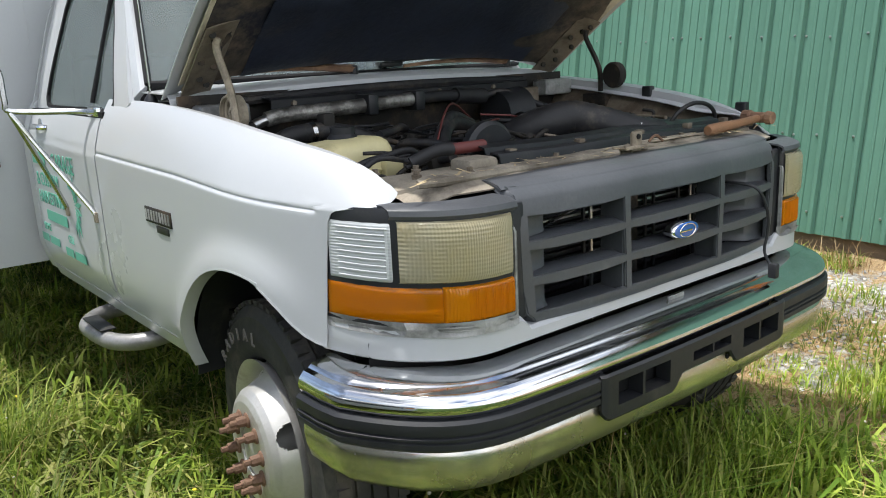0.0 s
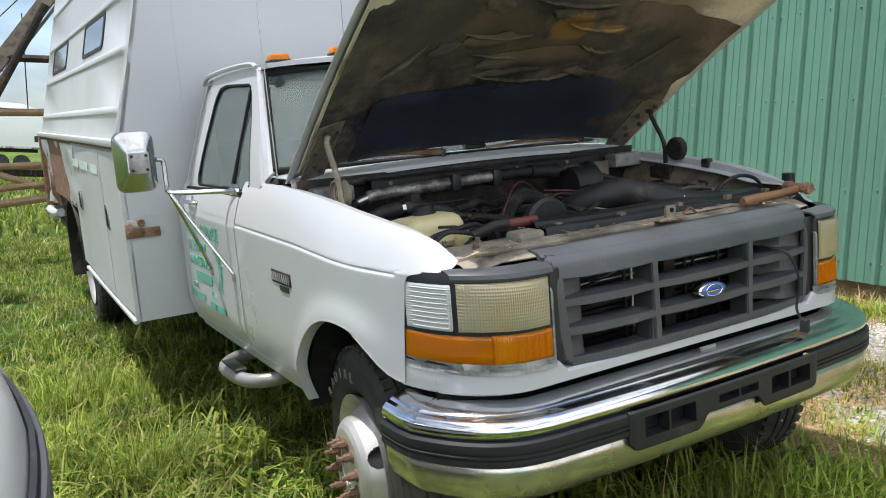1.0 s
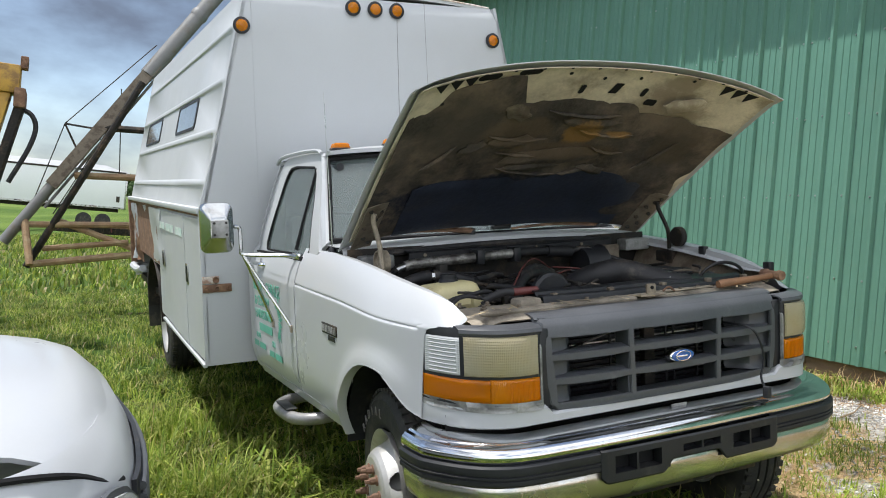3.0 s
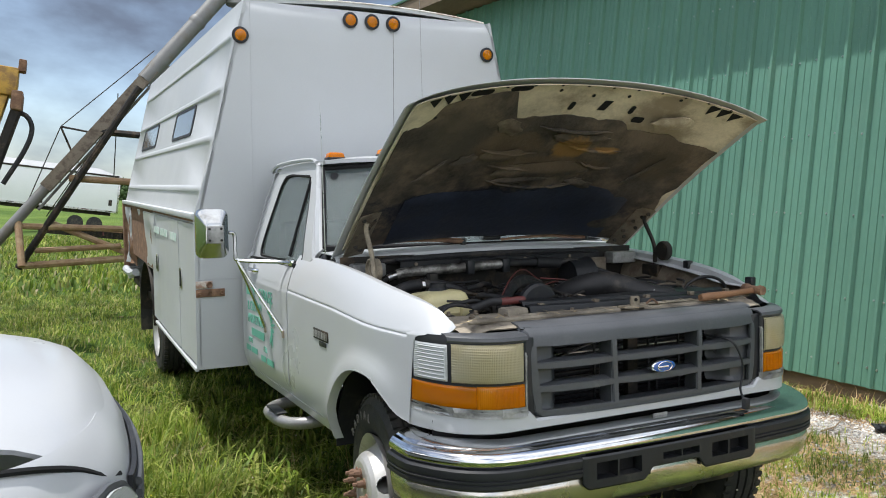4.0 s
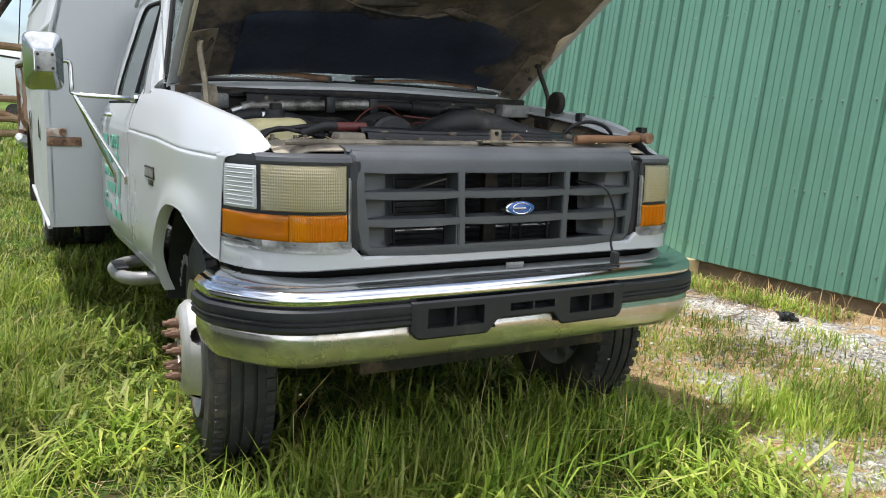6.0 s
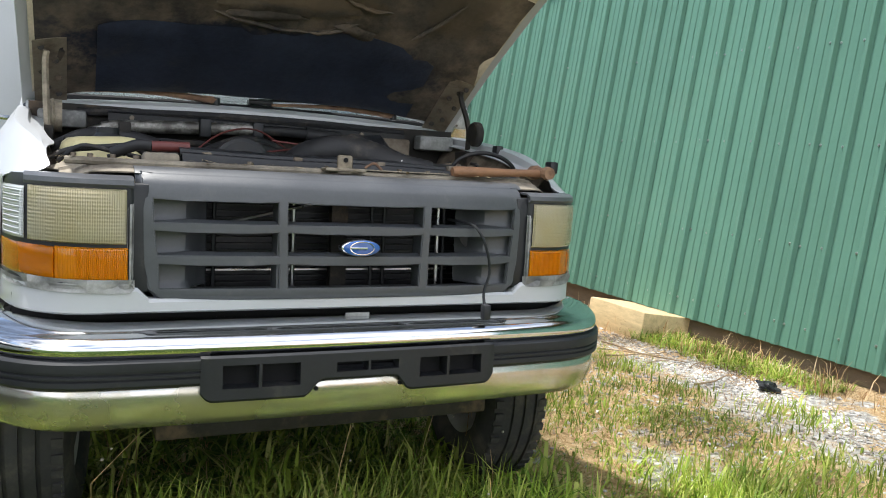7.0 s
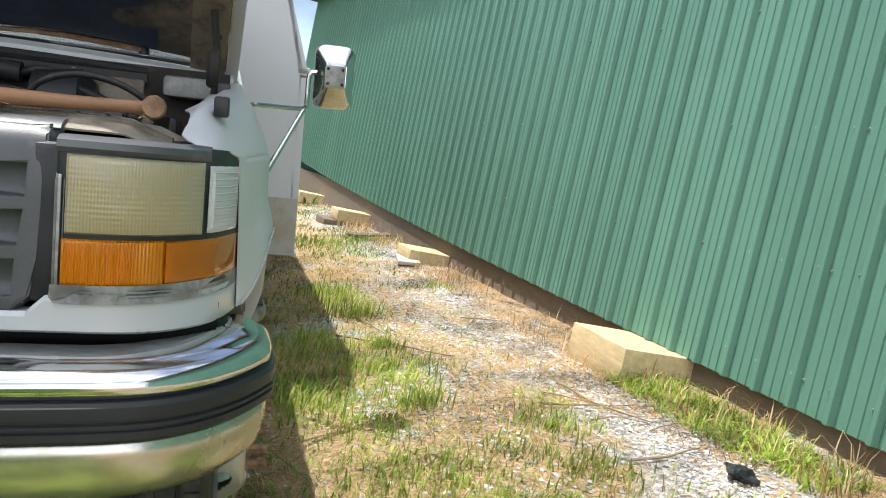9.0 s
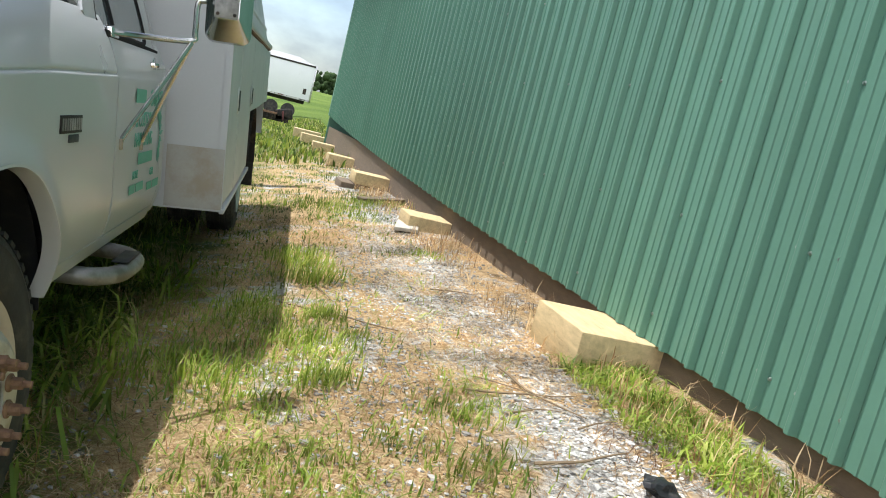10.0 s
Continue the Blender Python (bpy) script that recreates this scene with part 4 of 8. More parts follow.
def cab_side(s):
    # door with its pressed frame
    door = part("door", sheet(side_rows(s, 1.668, 2.60, 0.555, 1.240, 6, 60), 0.02, (0, 2, 0.9)), WHITE, truck, "white cab door with faded green lettering")
    oy = [(1.42, 1.272), (1.58, 1.55), (1.73, 1.758), (1.95, 1.785), (2.43, 1.785), (2.56, 1.71), (2.60, 1.5), (2.60, 1.228), (2.2, 1.225), (1.60, 1.225), (1.45, 1.245)]
    iy = [(1.58, 1.30), (1.68, 1.52), (1.765, 1.665), (1.82, 1.703), (2.20, 1.727), (2.33, 1.72), (2.385, 1.66), (2.468, 1.275), (2.44, 1.245), (2.2, 1.242), (1.62, 1.240), (1.575, 1.252)]
    out = resample([V(0, a, b) for a, b in oy + oy[:1]], 61)[:-1]
    inn = resample([V(0, a, b) for a, b in iy + iy[:1]], 61)[:-1]
    f = lambda p: V(s * belt_x(p.y, p.z), p.y, p.z)
    part("window_frame", ring([f(p) for p in out], [f(p) for p in inn], 0.03, (0, 2, 1.5)), WHITE, door)
    inn2 = [V(0, lerp(1.98, p.y, 0.965), lerp(1.49, p.z, 0.955)) for p in inn]
    part("window_seal", ring([f(p) + V(s * 0.001, 0, 0) for p in inn], [f(p) for p in inn2], 0.012, (0, 2, 1.5)), SEAM, door)
    bm = bmesh.new()
    gl = [f(p) - V(s * 0.010, 0, 0) for p in inn2]
    c = bm.verts.new(sum(gl, V(0, 0, 0)) / len(gl))
    vs = [bm.verts.new(p) for p in gl]
    for i in range(len(vs)):
        bm.faces.new((vs[i], vs[(i + 1) % len(vs)], c))
    bm.normal_update()
    thicken(bm, 0.004)
    g = part("window", bm, GLASS, door)
    g.visible_shadow = False
    part("vent_bar", tube([f(V(0, 1.835, 1.268)) - V(s * 0.006, 0, 0), f(V(0, 1.795, 1.69)) - V(s * 0.006, 0, 0)], 0.010, 8), SEAM, door, "black vent-window bar")
    # handle
    xh = side_x(2.4, 1.17)
    h = part("handle", tube([V(s * xh, 2.33, 1.165), V(s * (xh + 0.022), 2.35, 1.168), V(s * (xh + 0.024), 2.46, 1.168), V(s * (xh + 0.004), 2.48, 1.165)], 0.012, 8, 4), CHROME, door, "chrome door handle")
    part("handle_cup", lathe([(s * (xh - 0.006), 0.0), (s * (xh + 0.004), 0.036), (s * (xh + 0.006), 0.034), (s * (xh + 0.005), 0.0)], 20, (0, 2.40, 1.168)), CHROME, h)
    part("lock", lathe([(s * (xh - 0.01), 0.0), (s * (xh + 0.004), 0.013), (s * (xh + 0.009), 0.013), (s * (xh + 0.010), 0.0)], 16, (0, 2.335, 1.128)), CHROME, h)
    # sill under the door, cab corner behind it
    part("sill", sheet(side_rows(s, 1.10, 2.60, 0.495, 0.55, 8, 5, 0.002), 0.01, (0, 2, 0.6)), WHITE, truck, "white sill panel, dusty")
    part("fender_rear", sheet(side_rows(s, 1.10, 1.665, 0.552, 0.553, 3, 2, 0.001), 0.01, (0, 2, 0.6)), WHITE, truck)
    part("cab_corner", sheet(side_rows(s, 2.607, 2.70, 0.52, 1.27, 3, 60), 0.01, (0, 2, 0.9)), WHITE, truck)
    # rust-free seam lines are real gaps backed by a dark strip
    part("door_gap", box((s * 0.90 - 0.01, 1.64, 0.53), (s * 0.90 + 0.01, 2.62, 1.24)), SEAM, truck)


both(cab_side)


def ws(u, v):
    """Windscreen: u across, v from the cowl up."""
    x = u * lerp(0.832, 0.728, v)
    y = lerp(1.185, 1.565, v) + lerp(0.20, 0.125, v) * abs(u) ** 2.2
    return V(x, y, lerp(1.325, 1.755, v) - 0.03 * u * u * v)


bm = bmesh.new()
add_grid(bm, [[ws(u, v) for u in np.linspace(-1, 1, 25)] for v in np.linspace(0, 1, 8)])
bm.normal_update()
thicken(bm, 0.005)
wsg = part("windshield", bm, GLASS, truck, "curved windshield with a dark seal")
wsg.visible_shadow = False
loop = [ws(u, 0) for u in np.linspace(-1, 1, 25)] + [ws(1, v) for v in np.linspace(0, 1, 8)[1:]] + [ws(u, 1) for u in np.linspace(1, -1, 25)[1:]] + [ws(-1, v) for v in np.linspace(1, 0, 8)[1:]]
part("seal", tube([p + V(0, -0.004, 0.003) for p in loop], 0.011, 6), SEAM, wsg)


def a_pillar(s):
    rows = []
    for v in np.linspace(0, 1, 8):
        p = ws(s, v)
        q = V(s * belt_x(0, p.z + 0.02), lerp(1.43, 1.74, v), lerp(1.272, 1.765, v))
        rows.append([p + V(0, 0.004, 0), p.lerp(q, 0.3) + V(s * 0.014, -0.012, 0), p.lerp(q, 0.7) + V(s * 0.014, -0.006, 0), q])
    part("pillar", sheet(rows, 0.02, (0, 2.2, 1.5)), WHITE, truck)


both(a_pillar)


def roof_p(u, v):
    x = u * 0.732
    y = lerp(1.555 + 0.085 * abs(u) ** 2.2, 2.66, v)
    edge = 1 - abs(u) ** 6
    z = 1.772 + 0.032 * (1 - u * u) * math.sin(math.pi * min(1, 0.16 + v * 0.8)) + 0.018 * edge * min(1, v * 6 + 0.2)
    return V(x, y, z)


part("roof", sheet([[roof_p(u, v) for u in np.linspace(-1, 1, 25)] for v in np.linspace(0, 1, 14)], 0.02, (0, 2, 1)), WHITE, truck, "white cab roof")
both(lambda s: part("drip_rail", tube([V(s * 0.752, y, z) for y, z in ((1.73, 1.764), (1.80, 1.784), (2.1, 1.796), (2.5, 1.793), (2.62, 1.76))], 0.011, 6, 3), WHITE, truck))
bm = sheet([[V(x, 2.66, z) for x in np.linspace(-lim, lim, 5)] for z, lim in ((0.6, 0.92), (1.25, 0.90), (1.6, 0.79), (1.775, 0.72))], 0.02, (0, 2, 1))
part("cab_back", bm, WHITE, truck)
# cabin inside: floor, seat, dash, wheel
inside = part("cabin", box((-0.85, 1.3, 0.55), (0.85, 2.62, 0.6), 0.01), CABIN, truck)
part("dashboard", box((-0.84, 1.32, 1.0), (0.84, 1.62, 1.27), 0.04), CABIN, inside)
part("bench_seat", box((-0.75, 2.05, 0.8), (0.75, 2.5, 0.98), 0.05), CABIN, inside)
part("seat_back", box((-0.75, 2.42, 0.95), (0.75, 2.58, 1.45), 0.06), CABIN, inside)
part("rear_trim", box((-0.72, 2.60, 0.6), (0.72, 2.615, 1.78), 0.004), CABIN, inside)
part("headliner", box((-0.68, 1.75, 1.755), (0.68, 2.6, 1.765), 0.002), CABIN, inside)
bm = bmesh.new()
add_tube(bm, [V(0.38 + 0.19 * math.cos(a), 1.78 + 0.07 * math.sin(a), 1.24 + 0.17 * math.sin(a)) for a in np.linspace(0, 2 * math.pi, 25)], 0.014, 8)
part("steering_wheel", bm, BLACK, inside)

# cowl: white panel in front of the windshield, with the wipers on it
rows = [[V(x, y + 0.05 * (x / 0.85) ** 2, z - 0.03 * (x / 0.85) ** 2) for x in np.linspace(-0.85, 0.85, 21)] for y, z in ((1.34, 1.335), (1.165, 1.330), (1.125, 1.322), (1.112, 1.310), (1.108, 1.285), (1.125, 1.283))]
cowl = part("cowl_panel", sheet(rows, 0.004, (0, 1.4, 1.0)), WHITE, truck, "white cowl panel below the windshield")
part("cowl_seal", tube([V(x, 1.085 + 0.05 * (x / 0.85) ** 2, 1.280 - 0.03 * (x / 0.85) ** 2) for x in np.linspace(-0.68, 0.6, 15)], 0.016, 8), HOSE, cowl, "black rubber hood seal")
rows = [[V(x, 1.125, z) for x in np.linspace(-0.84, 0.84, 9)] for z in (1.29, 0.6)]
part("firewall", sheet(rows, 0.01, (0, 1.5, 1)), DARKIRON, truck, "dirty dark firewall")


# ---- hood ----
HINGE = V(0, 1.21, 1.30)
HL = 1.14


def hood_p(u, v, off=0.0):
    """Open hood: u across, v from the hinge to the lip; off is its depth below the skin."""
    a = radians(32.6)
    v = v + 0.045 * (1 - abs(u) ** 4) * (1 - v) ** 3
    half = lerp(0.862, 0.888, v) - 0.006 * smooth(0.97, 1.0, v)
    along = HL * v + 0.045 * (1 - u * u) * smooth(0.55, 1, v)
    up = lerp(0.05, 0.112, v) * (1 - abs(u) ** 2.4) - 0.02 * abs(u) ** 12 + 0.022 * math.sin(math.pi * v) - 0.018 * smooth(0.93, 1.0, v) ** 2 - off
    return V(u * half + 0.012 * v, HINGE.y - along * math.cos(a) + up * math.sin(a), HINGE.z + along * math.sin(a) + up * math.cos(a))


UU = [-1, -0.985, -0.96, -0.9] + list(np.linspace(-0.8, 0.8, 17)) + [0.9, 0.96, 0.985, 1]
VV = list(np.linspace(0, 0.84, 15)) + [0.88, 0.92, 0.95, 0.975, 1]
hood = part("hood", sheet([[hood_p(u, v) for u in UU] for v in VV], 0.004, (0, 0.9, 0.5)), WHITE, truck, "white hood propped fully open")

# hood lining: inner sheet metal round the rim, black felt with stains in the middle
def jag(k, amp):
    return amp * noise.noise((k * 1.7, 5.1, 2.2)) + amp * 0.5 * noise.noise((k * 6.1, 1.1, 9.2))


lining = part("inner_panel", sheet([[hood_p(u, v, 0.016) for u in UU[2:-2]] for v in VV[1:-1]], 0.004, (0, 0.9, 0.5)), CREAM, hood, "stained cream inner sheet metal")
rows = []
NP = 44
for i in range(30):
    t = i / 29
    row = []
    for j in range(NP + 1):
        u = lerp(-0.94, 0.955, j / NP)
        top = 0.93 + jag(u * 3, 0.025) - 0.12 * smooth(-0.42, -0.34, u) - 0.05 * smooth(0.28, 0.34, u) - 0.03 * smooth(0.6, 0.9, u) - 0.12 * smooth(-0.72, -0.94, u)
        v = lerp(0.03, top, t)
        wave = 0.010 * noise.noise((u * 3.3, v * 4.0, 0.3)) + 0.006 * noise.noise((u * 9, v * 9, 4.3))
        edge = 0.010 * (1 - min(1, min(t, 1 - t) * 12, (0.94 - abs(u)) * 14))
        row.append(hood_p(u, v, 0.034 + wave * 1.3 - edge))
    rows.append(row)
part("insulation_pad", sheet(rows, 0.004, (0, 1.5, 2.2)), PAD, hood, "sagging black insulation felt with rust-brown stains")
# the lower half, blackened, in a pressed recess
rws = []
for i in range(14):
    t = i / 13
    rws.append([hood_p(u, lerp(0.04, 0.40 + 0.02 * math.sin(5 * u) - 0.05 * abs(u / 0.72) ** 6, t), 0.046 + 0.006 * noise.noise((u * 4, t * 3, 1.3)) - 0.008 * (1 - min(1, 10 * min(t, 1 - t), 10 * (0.73 - abs(u))))) for u in np.linspace(-0.72, 0.72, 30)])
part("lower_felt", sheet(rws, 0.004, (0, 1.5, 2.2)), SCORCH, hood, "blue-black scorched felt")
# torn flaps and stains of the felt
for u, v, a, w, l, mt in ((-0.36, 0.77, 20, 0.14, 0.07, BRACKET), (0.0, 0.52, 5, 0.5, 0.1, PAD), (-0.1, 0.46, 30, 0.3, 0.05, PAD), (-0.3, 0.62, 60, 0.22, 0.06, PAD), (-0.5, 0.6, 60, 0.1, 0.06, PAD), (0.3, 0.44, 8, 0.16, 0.05, PAD), (0.1, 0.72, 3, 0.3, 0.05, PAD), (0.55, 0.84, 5, 0.2, 0.07, CREAM)):
    rws = []
    for i in range(7):
        t = i / 6
        wv = w * (0.65 + 0.5 * math.sin(math.pi * t)) * (1 + 0.25 * noise.noise((u * 9, t * 4, 2)))
        rws.append([hood_p(u + (q - 0.5) * wv + 0.03 * noise.noise((t * 3, u * 7, 5)), v + (t - 0.5) * l + 0.012 * math.sin(3 * q + a), 0.043 + 0.012 * math.sin(math.pi * q) * math.sin(math.pi * t) + 0.004 * noise.noise((q * 5, t * 5, u))) for q in np.linspace(0, 1, 9)])
    part("felt_flap", sheet(rws, 0.004), mt, hood)
# sagging creases
for u0, v0, u1, v1 in ((-0.35, 0.56, 0.2, 0.53), (0.2, 0.585, 0.42, 0.555), (-0.3, 0.46, 0.1, 0.41), (0.1, 0.41, 0.3, 0.48), (-0.45, 0.66, -0.1, 0.63), (0.05, 0.68, 0.4, 0.66), (-0.75, 0.5, -0.6, 0.62), (0.55, 0.45, 0.7, 0.65), (-0.2, 0.78, 0.25, 0.76)):
    part("crease", tube([hood_p(lerp(u0, u1, t), lerp(v0, v1, t) - 0.02 * math.sin(math.pi * t) + 0.008 * noise.noise((t * 6, u0, v0)), 0.044) for t in np.linspace(0, 1, 10)], [0.002, 0.006, 0.008, 0.009, 0.008, 0.01, 0.009, 0.007, 0.005, 0.002], 6), PAD, hood)
# near-black plates on the inner panel stand for the shade in its openings
def hood_hole(poly, u, v):
    c = hood_p(u, v, 0.0225)
    eu = (hood_p(u + 0.01, v, 0.0225) - c).normalized()
    ev = (hood_p(u, v + 0.01, 0.0225) - c).normalized()
    n_ = eu.cross(ev)
    bm = bmesh.new()
    add_prism(bm, poly, 0.002, Matrix.Translation(c) @ Matrix((eu, ev, n_)).transposed().to_4x4())
    part("punched_hole", bm, SEAM, lining)


tri = [(-0.035, 0.03), (0.03, 0.03), (-0.02, -0.035)]
for u in (0.72, 0.79, 0.86):
    hood_hole(tri, u, 0.94)
    hood_hole([(-a, b) for a, b in tri][::-1], -u, 0.94)
hood_hole(rounded(-0.05, -0.02, 0.05, 0.02, 0.018), -0.42, 0.955)
hood_hole(rounded(-0.05, -0.02, 0.05, 0.02, 0.018), -0.62, 0.95)
hood_hole([(-0.02, -0.03), (0.02, -0.03), (0.03, 0.03), (-0.01, 0.03)], 0.10, 0.875)
hood_hole(rounded(-0.012, -0.025, 0.012, 0.025, 0.01), -0.08, 0.865)
hood_hole(rounded(-0.012, -0.025, 0.012, 0.025, 0.01), 0.28, 0.865)
hood_hole(rounded(-0.03, -0.018, 0.03, 0.018, 0.01), 0.36, 0.82)
for k in range(12):
    hood_hole(rounded(-0.006, -0.006, 0.006, 0.006, 0.005, 3), -0.8 + k * 0.145, 0.972)
for u, v in ((0.2, 0.93), (0.5, 0.95), (-0.2, 0.94), (0.0, 0.92), (-0.8, 0.85)):
    hood_hole(rounded(-0.008, -0.008, 0.008, 0.008, 0.007, 4), u, v)


# hinge brackets, arms and coiled springs
def hood_hinge(s):
    rws = [[hood_p(s * u, v, 0.036) for u in (0.83, 0.87, 0.91, 0.95)] for v in np.linspace(0.0, 0.31, 8)]
    br = part("hinge_bracket", sheet(rws, 0.004), BRACKET, hood, "dirty pressed hinge bracket")
    for u, v in ((0.86, 0.05), (0.9, 0.09), (0.86, 0.13), (0.92, 0.17), (0.87, 0.21), (0.9, 0.25), (0.92, 0.28)):
        c = hood_p(s * u, v, 0.041)
        part("bolt", lathe([(-0.004, 0.0), (-0.004, 0.011), (0.004, 0.010), (0.005, 0.0)], 8, c, "y"), DARKIRON, br)
    x = 0.775 if s < 0 else 0.797
    hg = part("hinge_arm", tube([hood_p(s * 0.9, 0.27, 0.05), hood_p(s * 0.905, 0.25, 0.075), V(s * (x + 0.004), 0.88, 1.30), V(s * x, 0.87, 1.20)], 0.011, 6, 3), DUSTY if s < 0 else DARKIRON, truck, "hood hinge arm with a coiled spring")
    bm = bmesh.new()
    if s < 0:
        pts = [V(s * (x - 0.02), 0.94 + (0.012 + 0.0022 * k) * math.cos(k * 0.5), 1.235 + (0.012 + 0.0022 * k) * math.sin(k * 0.5)) for k in range(20)]
        pts += [V(s * (x - 0.02 + 0.004), 0.94 + 0.055 * math.cos(k * 0.5), 1.235 + 0.055 * math.sin(k * 0.5)) for k in range(20, 34)]
        add_tube(bm, pts, 0.006, 6)
        add_lathe(bm, [(s * (x - 0.045), 0.05), (s * (x - 0.045), 0.055), (s * (x - 0.005), 0.055), (s * (x - 0.005), 0.05)], 24, (0, 0.94, 1.235), close=True)
    else:
        add_lathe(bm, [(s * (x - 0.02), 0.0), (s * (x - 0.02), 0.044), (s * (x - 0.012), 0.05), (s * (x + 0.01), 0.05), (s * (x + 0.014), 0.04), (s * (x + 0.014), 0.0)], 28, (0, 0.80, 1.272))
        bmesh.ops.remove_doubles(bm, verts=bm.verts, dist=1e-5)
    part("spring", bm, DUSTY if s < 0 else DARKIRON, hg)
    part("hinge_foot", box((s * x - 0.02, 0.83, 1.13), (s * x + 0.02, 0.95, 1.2), 0.006), DARKIRON, hg)
    # white plate at the rear corner of the bay
    bm = bmesh.new()
    add_box(bm, (s * 0.73 - 0.08, 1.03, 1.20), (s * 0.73 + 0.08, 1.11, 1.262), 0.012)
    part("corner_plate", bm, LIP, truck)


both(hood_hinge)
for y, z in ((0.66, 1.205), (0.265, 1.148)):
    for s in (1,):
        part("bump_stop", box((s * 0.825 - 0.016, y - 0.02, z - 0.02), (s * 0.825 + 0.016, y + 0.02, z + 0.022), 0.006), BLACK, truck)

# ---- engine bay ----
SY = ((0.045, 1.076), (0.09, 1.092), (0.118, 1.097), (0.122, 1.105), (0.155, 1.107), (0.160, 1.100), (0.28, 1.100), (0.34, 1.09), (0.37, 1.05))
bay = part("radiator_support", sheet([[V(x * lerp(0.735, 0.80, smooth(0.15, 0.34, y)), y + (front_y(x * 0.80) + 0.03) * (1 - smooth(0.1, 0.36, y)), z - 0.03 * smooth(0.88, 1.0, abs(x)) + 0.0035 * noise.noise((x * 9, y * 20, 1))) for x in np.linspace(-1, 1, 41)] for y, z in SY], 0.004, (0, 0.3, 0.6)), SUPPORT, truck, "dusty brown radiator support panel")
part("support_plate", box((0.08, 0.118, 1.108), (0.36, 0.158, 1.111), 0.003), DUSTY, bay)
part("support_rib", tube([V(x, 0.10 + (front_y(x) + 0.03) * 0.9, 1.098) for x in np.linspace(-0.72, -0.06, 12)], 0.010, 8), SUPPORT, bay)
lt = part("hood_latch", box((-0.012, 0.088, 1.095), (0.034, 0.100, 1.150), 0.008), DUSTY, bay, "hood latch bracket")
part("latch_foot", box((-0.05, 0.080, 1.102), (0.075, 0.13, 1.112), 0.004), DUSTY, lt)
part("latch_eye", lathe([(0.084, 0.0), (0.084, 0.007), (0.104, 0.007), (0.104, 0.0)], 12, (0.011, 0, 1.135), "y"), SEAM, lt)
part("latch_spring", tube([V(0.075, 0.10, 1.115), V(0.10, 0.095, 1.13), V(0.125, 0.09, 1.112)], 0.004, 6, 4), RUST, lt)
# channel over the fan shroud
SH = ((0.168, 1.098), (0.171, 1.120), (0.178, 1.129), (0.205, 1.133), (0.211, 1.125), (0.222, 1.126), (0.228, 1.141), (0.262, 1.149), (0.276, 1.145), (0.282, 1.08))
shroud = part("fan_shroud", sheet([[V(x, y + 0.02 * x, z - 0.012 * (x + 0.43) + 0.002 * math.sin(9 * x)) for x in np.linspace(-0.43, 0.64, 17)] for y, z in SH], 0.005, (0, 0.23, 0.9)), BLACK, truck, "dusty black fan shroud channel")
for x in (-0.36, -0.1, 0.16, 0.4, 0.6):
    part("shroud_clip", box((x - 0.012, 0.186, 1.118), (x + 0.012, 0.208, 1.136), 0.003), BRACKET, shroud)
part("shroud_end", box((-0.53, 0.16, 1.09), (-0.435, 0.24, 1.128), 0.012), SUPPORT, shroud)
rows = [[V(x, lerp(1.045, 1.10, (x + 0.6) / 1.2) + o, z) for x in np.linspace(-0.58, 0.6, 11)] for o, z in ((0.0, 1.225), (-0.012, 1.232), (-0.014, 1.262), (0.0, 1.270), (0.05, 1.272))]
trough = part("wiring_trough", sheet(rows, 0.005, (0, 1.3, 1.2)), BLACK, truck, "long black cover below the cowl")
for x in (-0.5, -0.2, 0.12, 0.4):
    part("trough_bolt", lathe([(-0.022, 0.0), (-0.022, 0.008), (-0.012, 0.009)], 8, (x, lerp(1.045, 1.10, (x + 0.6) / 1.2), 1.25), "y"), BRACKET, trough)
for x, y in ((-0.66, 0.2), (-0.6, 0.28), (-0.55, 0.14), (-0.25, 0.145), (0.2, 0.14), (0.3, 0.15), (0.5, 0.15), (0.68, 0.25), (-0.7, 0.31)):
    part("bolt", lathe([(1.094, 0.0), (1.094, 0.013), (1.106, 0.013), (1.107, 0.008), (1.116, 0.008), (1.117, 0.0)], 6, (x, y, 0), "z"), BRACKET, bay)
# engine mass
bm = bmesh.new()
add_box(bm, (-0.32, 0.42, 0.7), (0.34, 1.05, 1.04), 0.03)
add_box(bm, (-0.24, 0.5, 1.03), (-0.05, 1.0, 1.10), 0.03)
add_box(bm, (0.06, 0.55, 1.03), (0.26, 1.0, 1.11), 0.03)
engine = part("engine", bm, DARKIRON, truck, "grimy dark engine block and covers")
part("floor_of_bay", box((-0.8, 0.25, 0.62), (0.8, 1.2, 0.64)), SEAM, truck)
for s in (-1, 1):
    part("inner_fender", sheet([[V(s * 0.825, y, fender_top(y) - 0.04), V(s * 0.79, y, fender_top(y) - 0.09), V(s * 0.71, y, 0.98), V(s * 0.62, y, 0.65)] for y in np.linspace(0.3, 1.12, 6)], 0.005), BRACKET, truck, "grimy inner fender")
# unseen underbody parts, added to keep light off the grass under the truck
for s in (-1, 1):
    part("frame_rail", box((s * 0.43 - 0.04, 0.02, 0.46), (s * 0.43 + 0.04, 7.2, 0.62), 0.008), DARKIRON, truck)
part("sump", box((-0.26, 0.45, 0.40), (0.26, 1.15, 0.72), 0.05), DARKIRON, engine)
part("gearbox", box((-0.2, 1.15, 0.38), (0.2, 2.1, 0.62), 0.06), DARKIRON, truck)
part("cab_floor", box((-0.86, 1.14, 0.50), (0.86, 2.66, 0.54), 0.01), DARKIRON, truck)
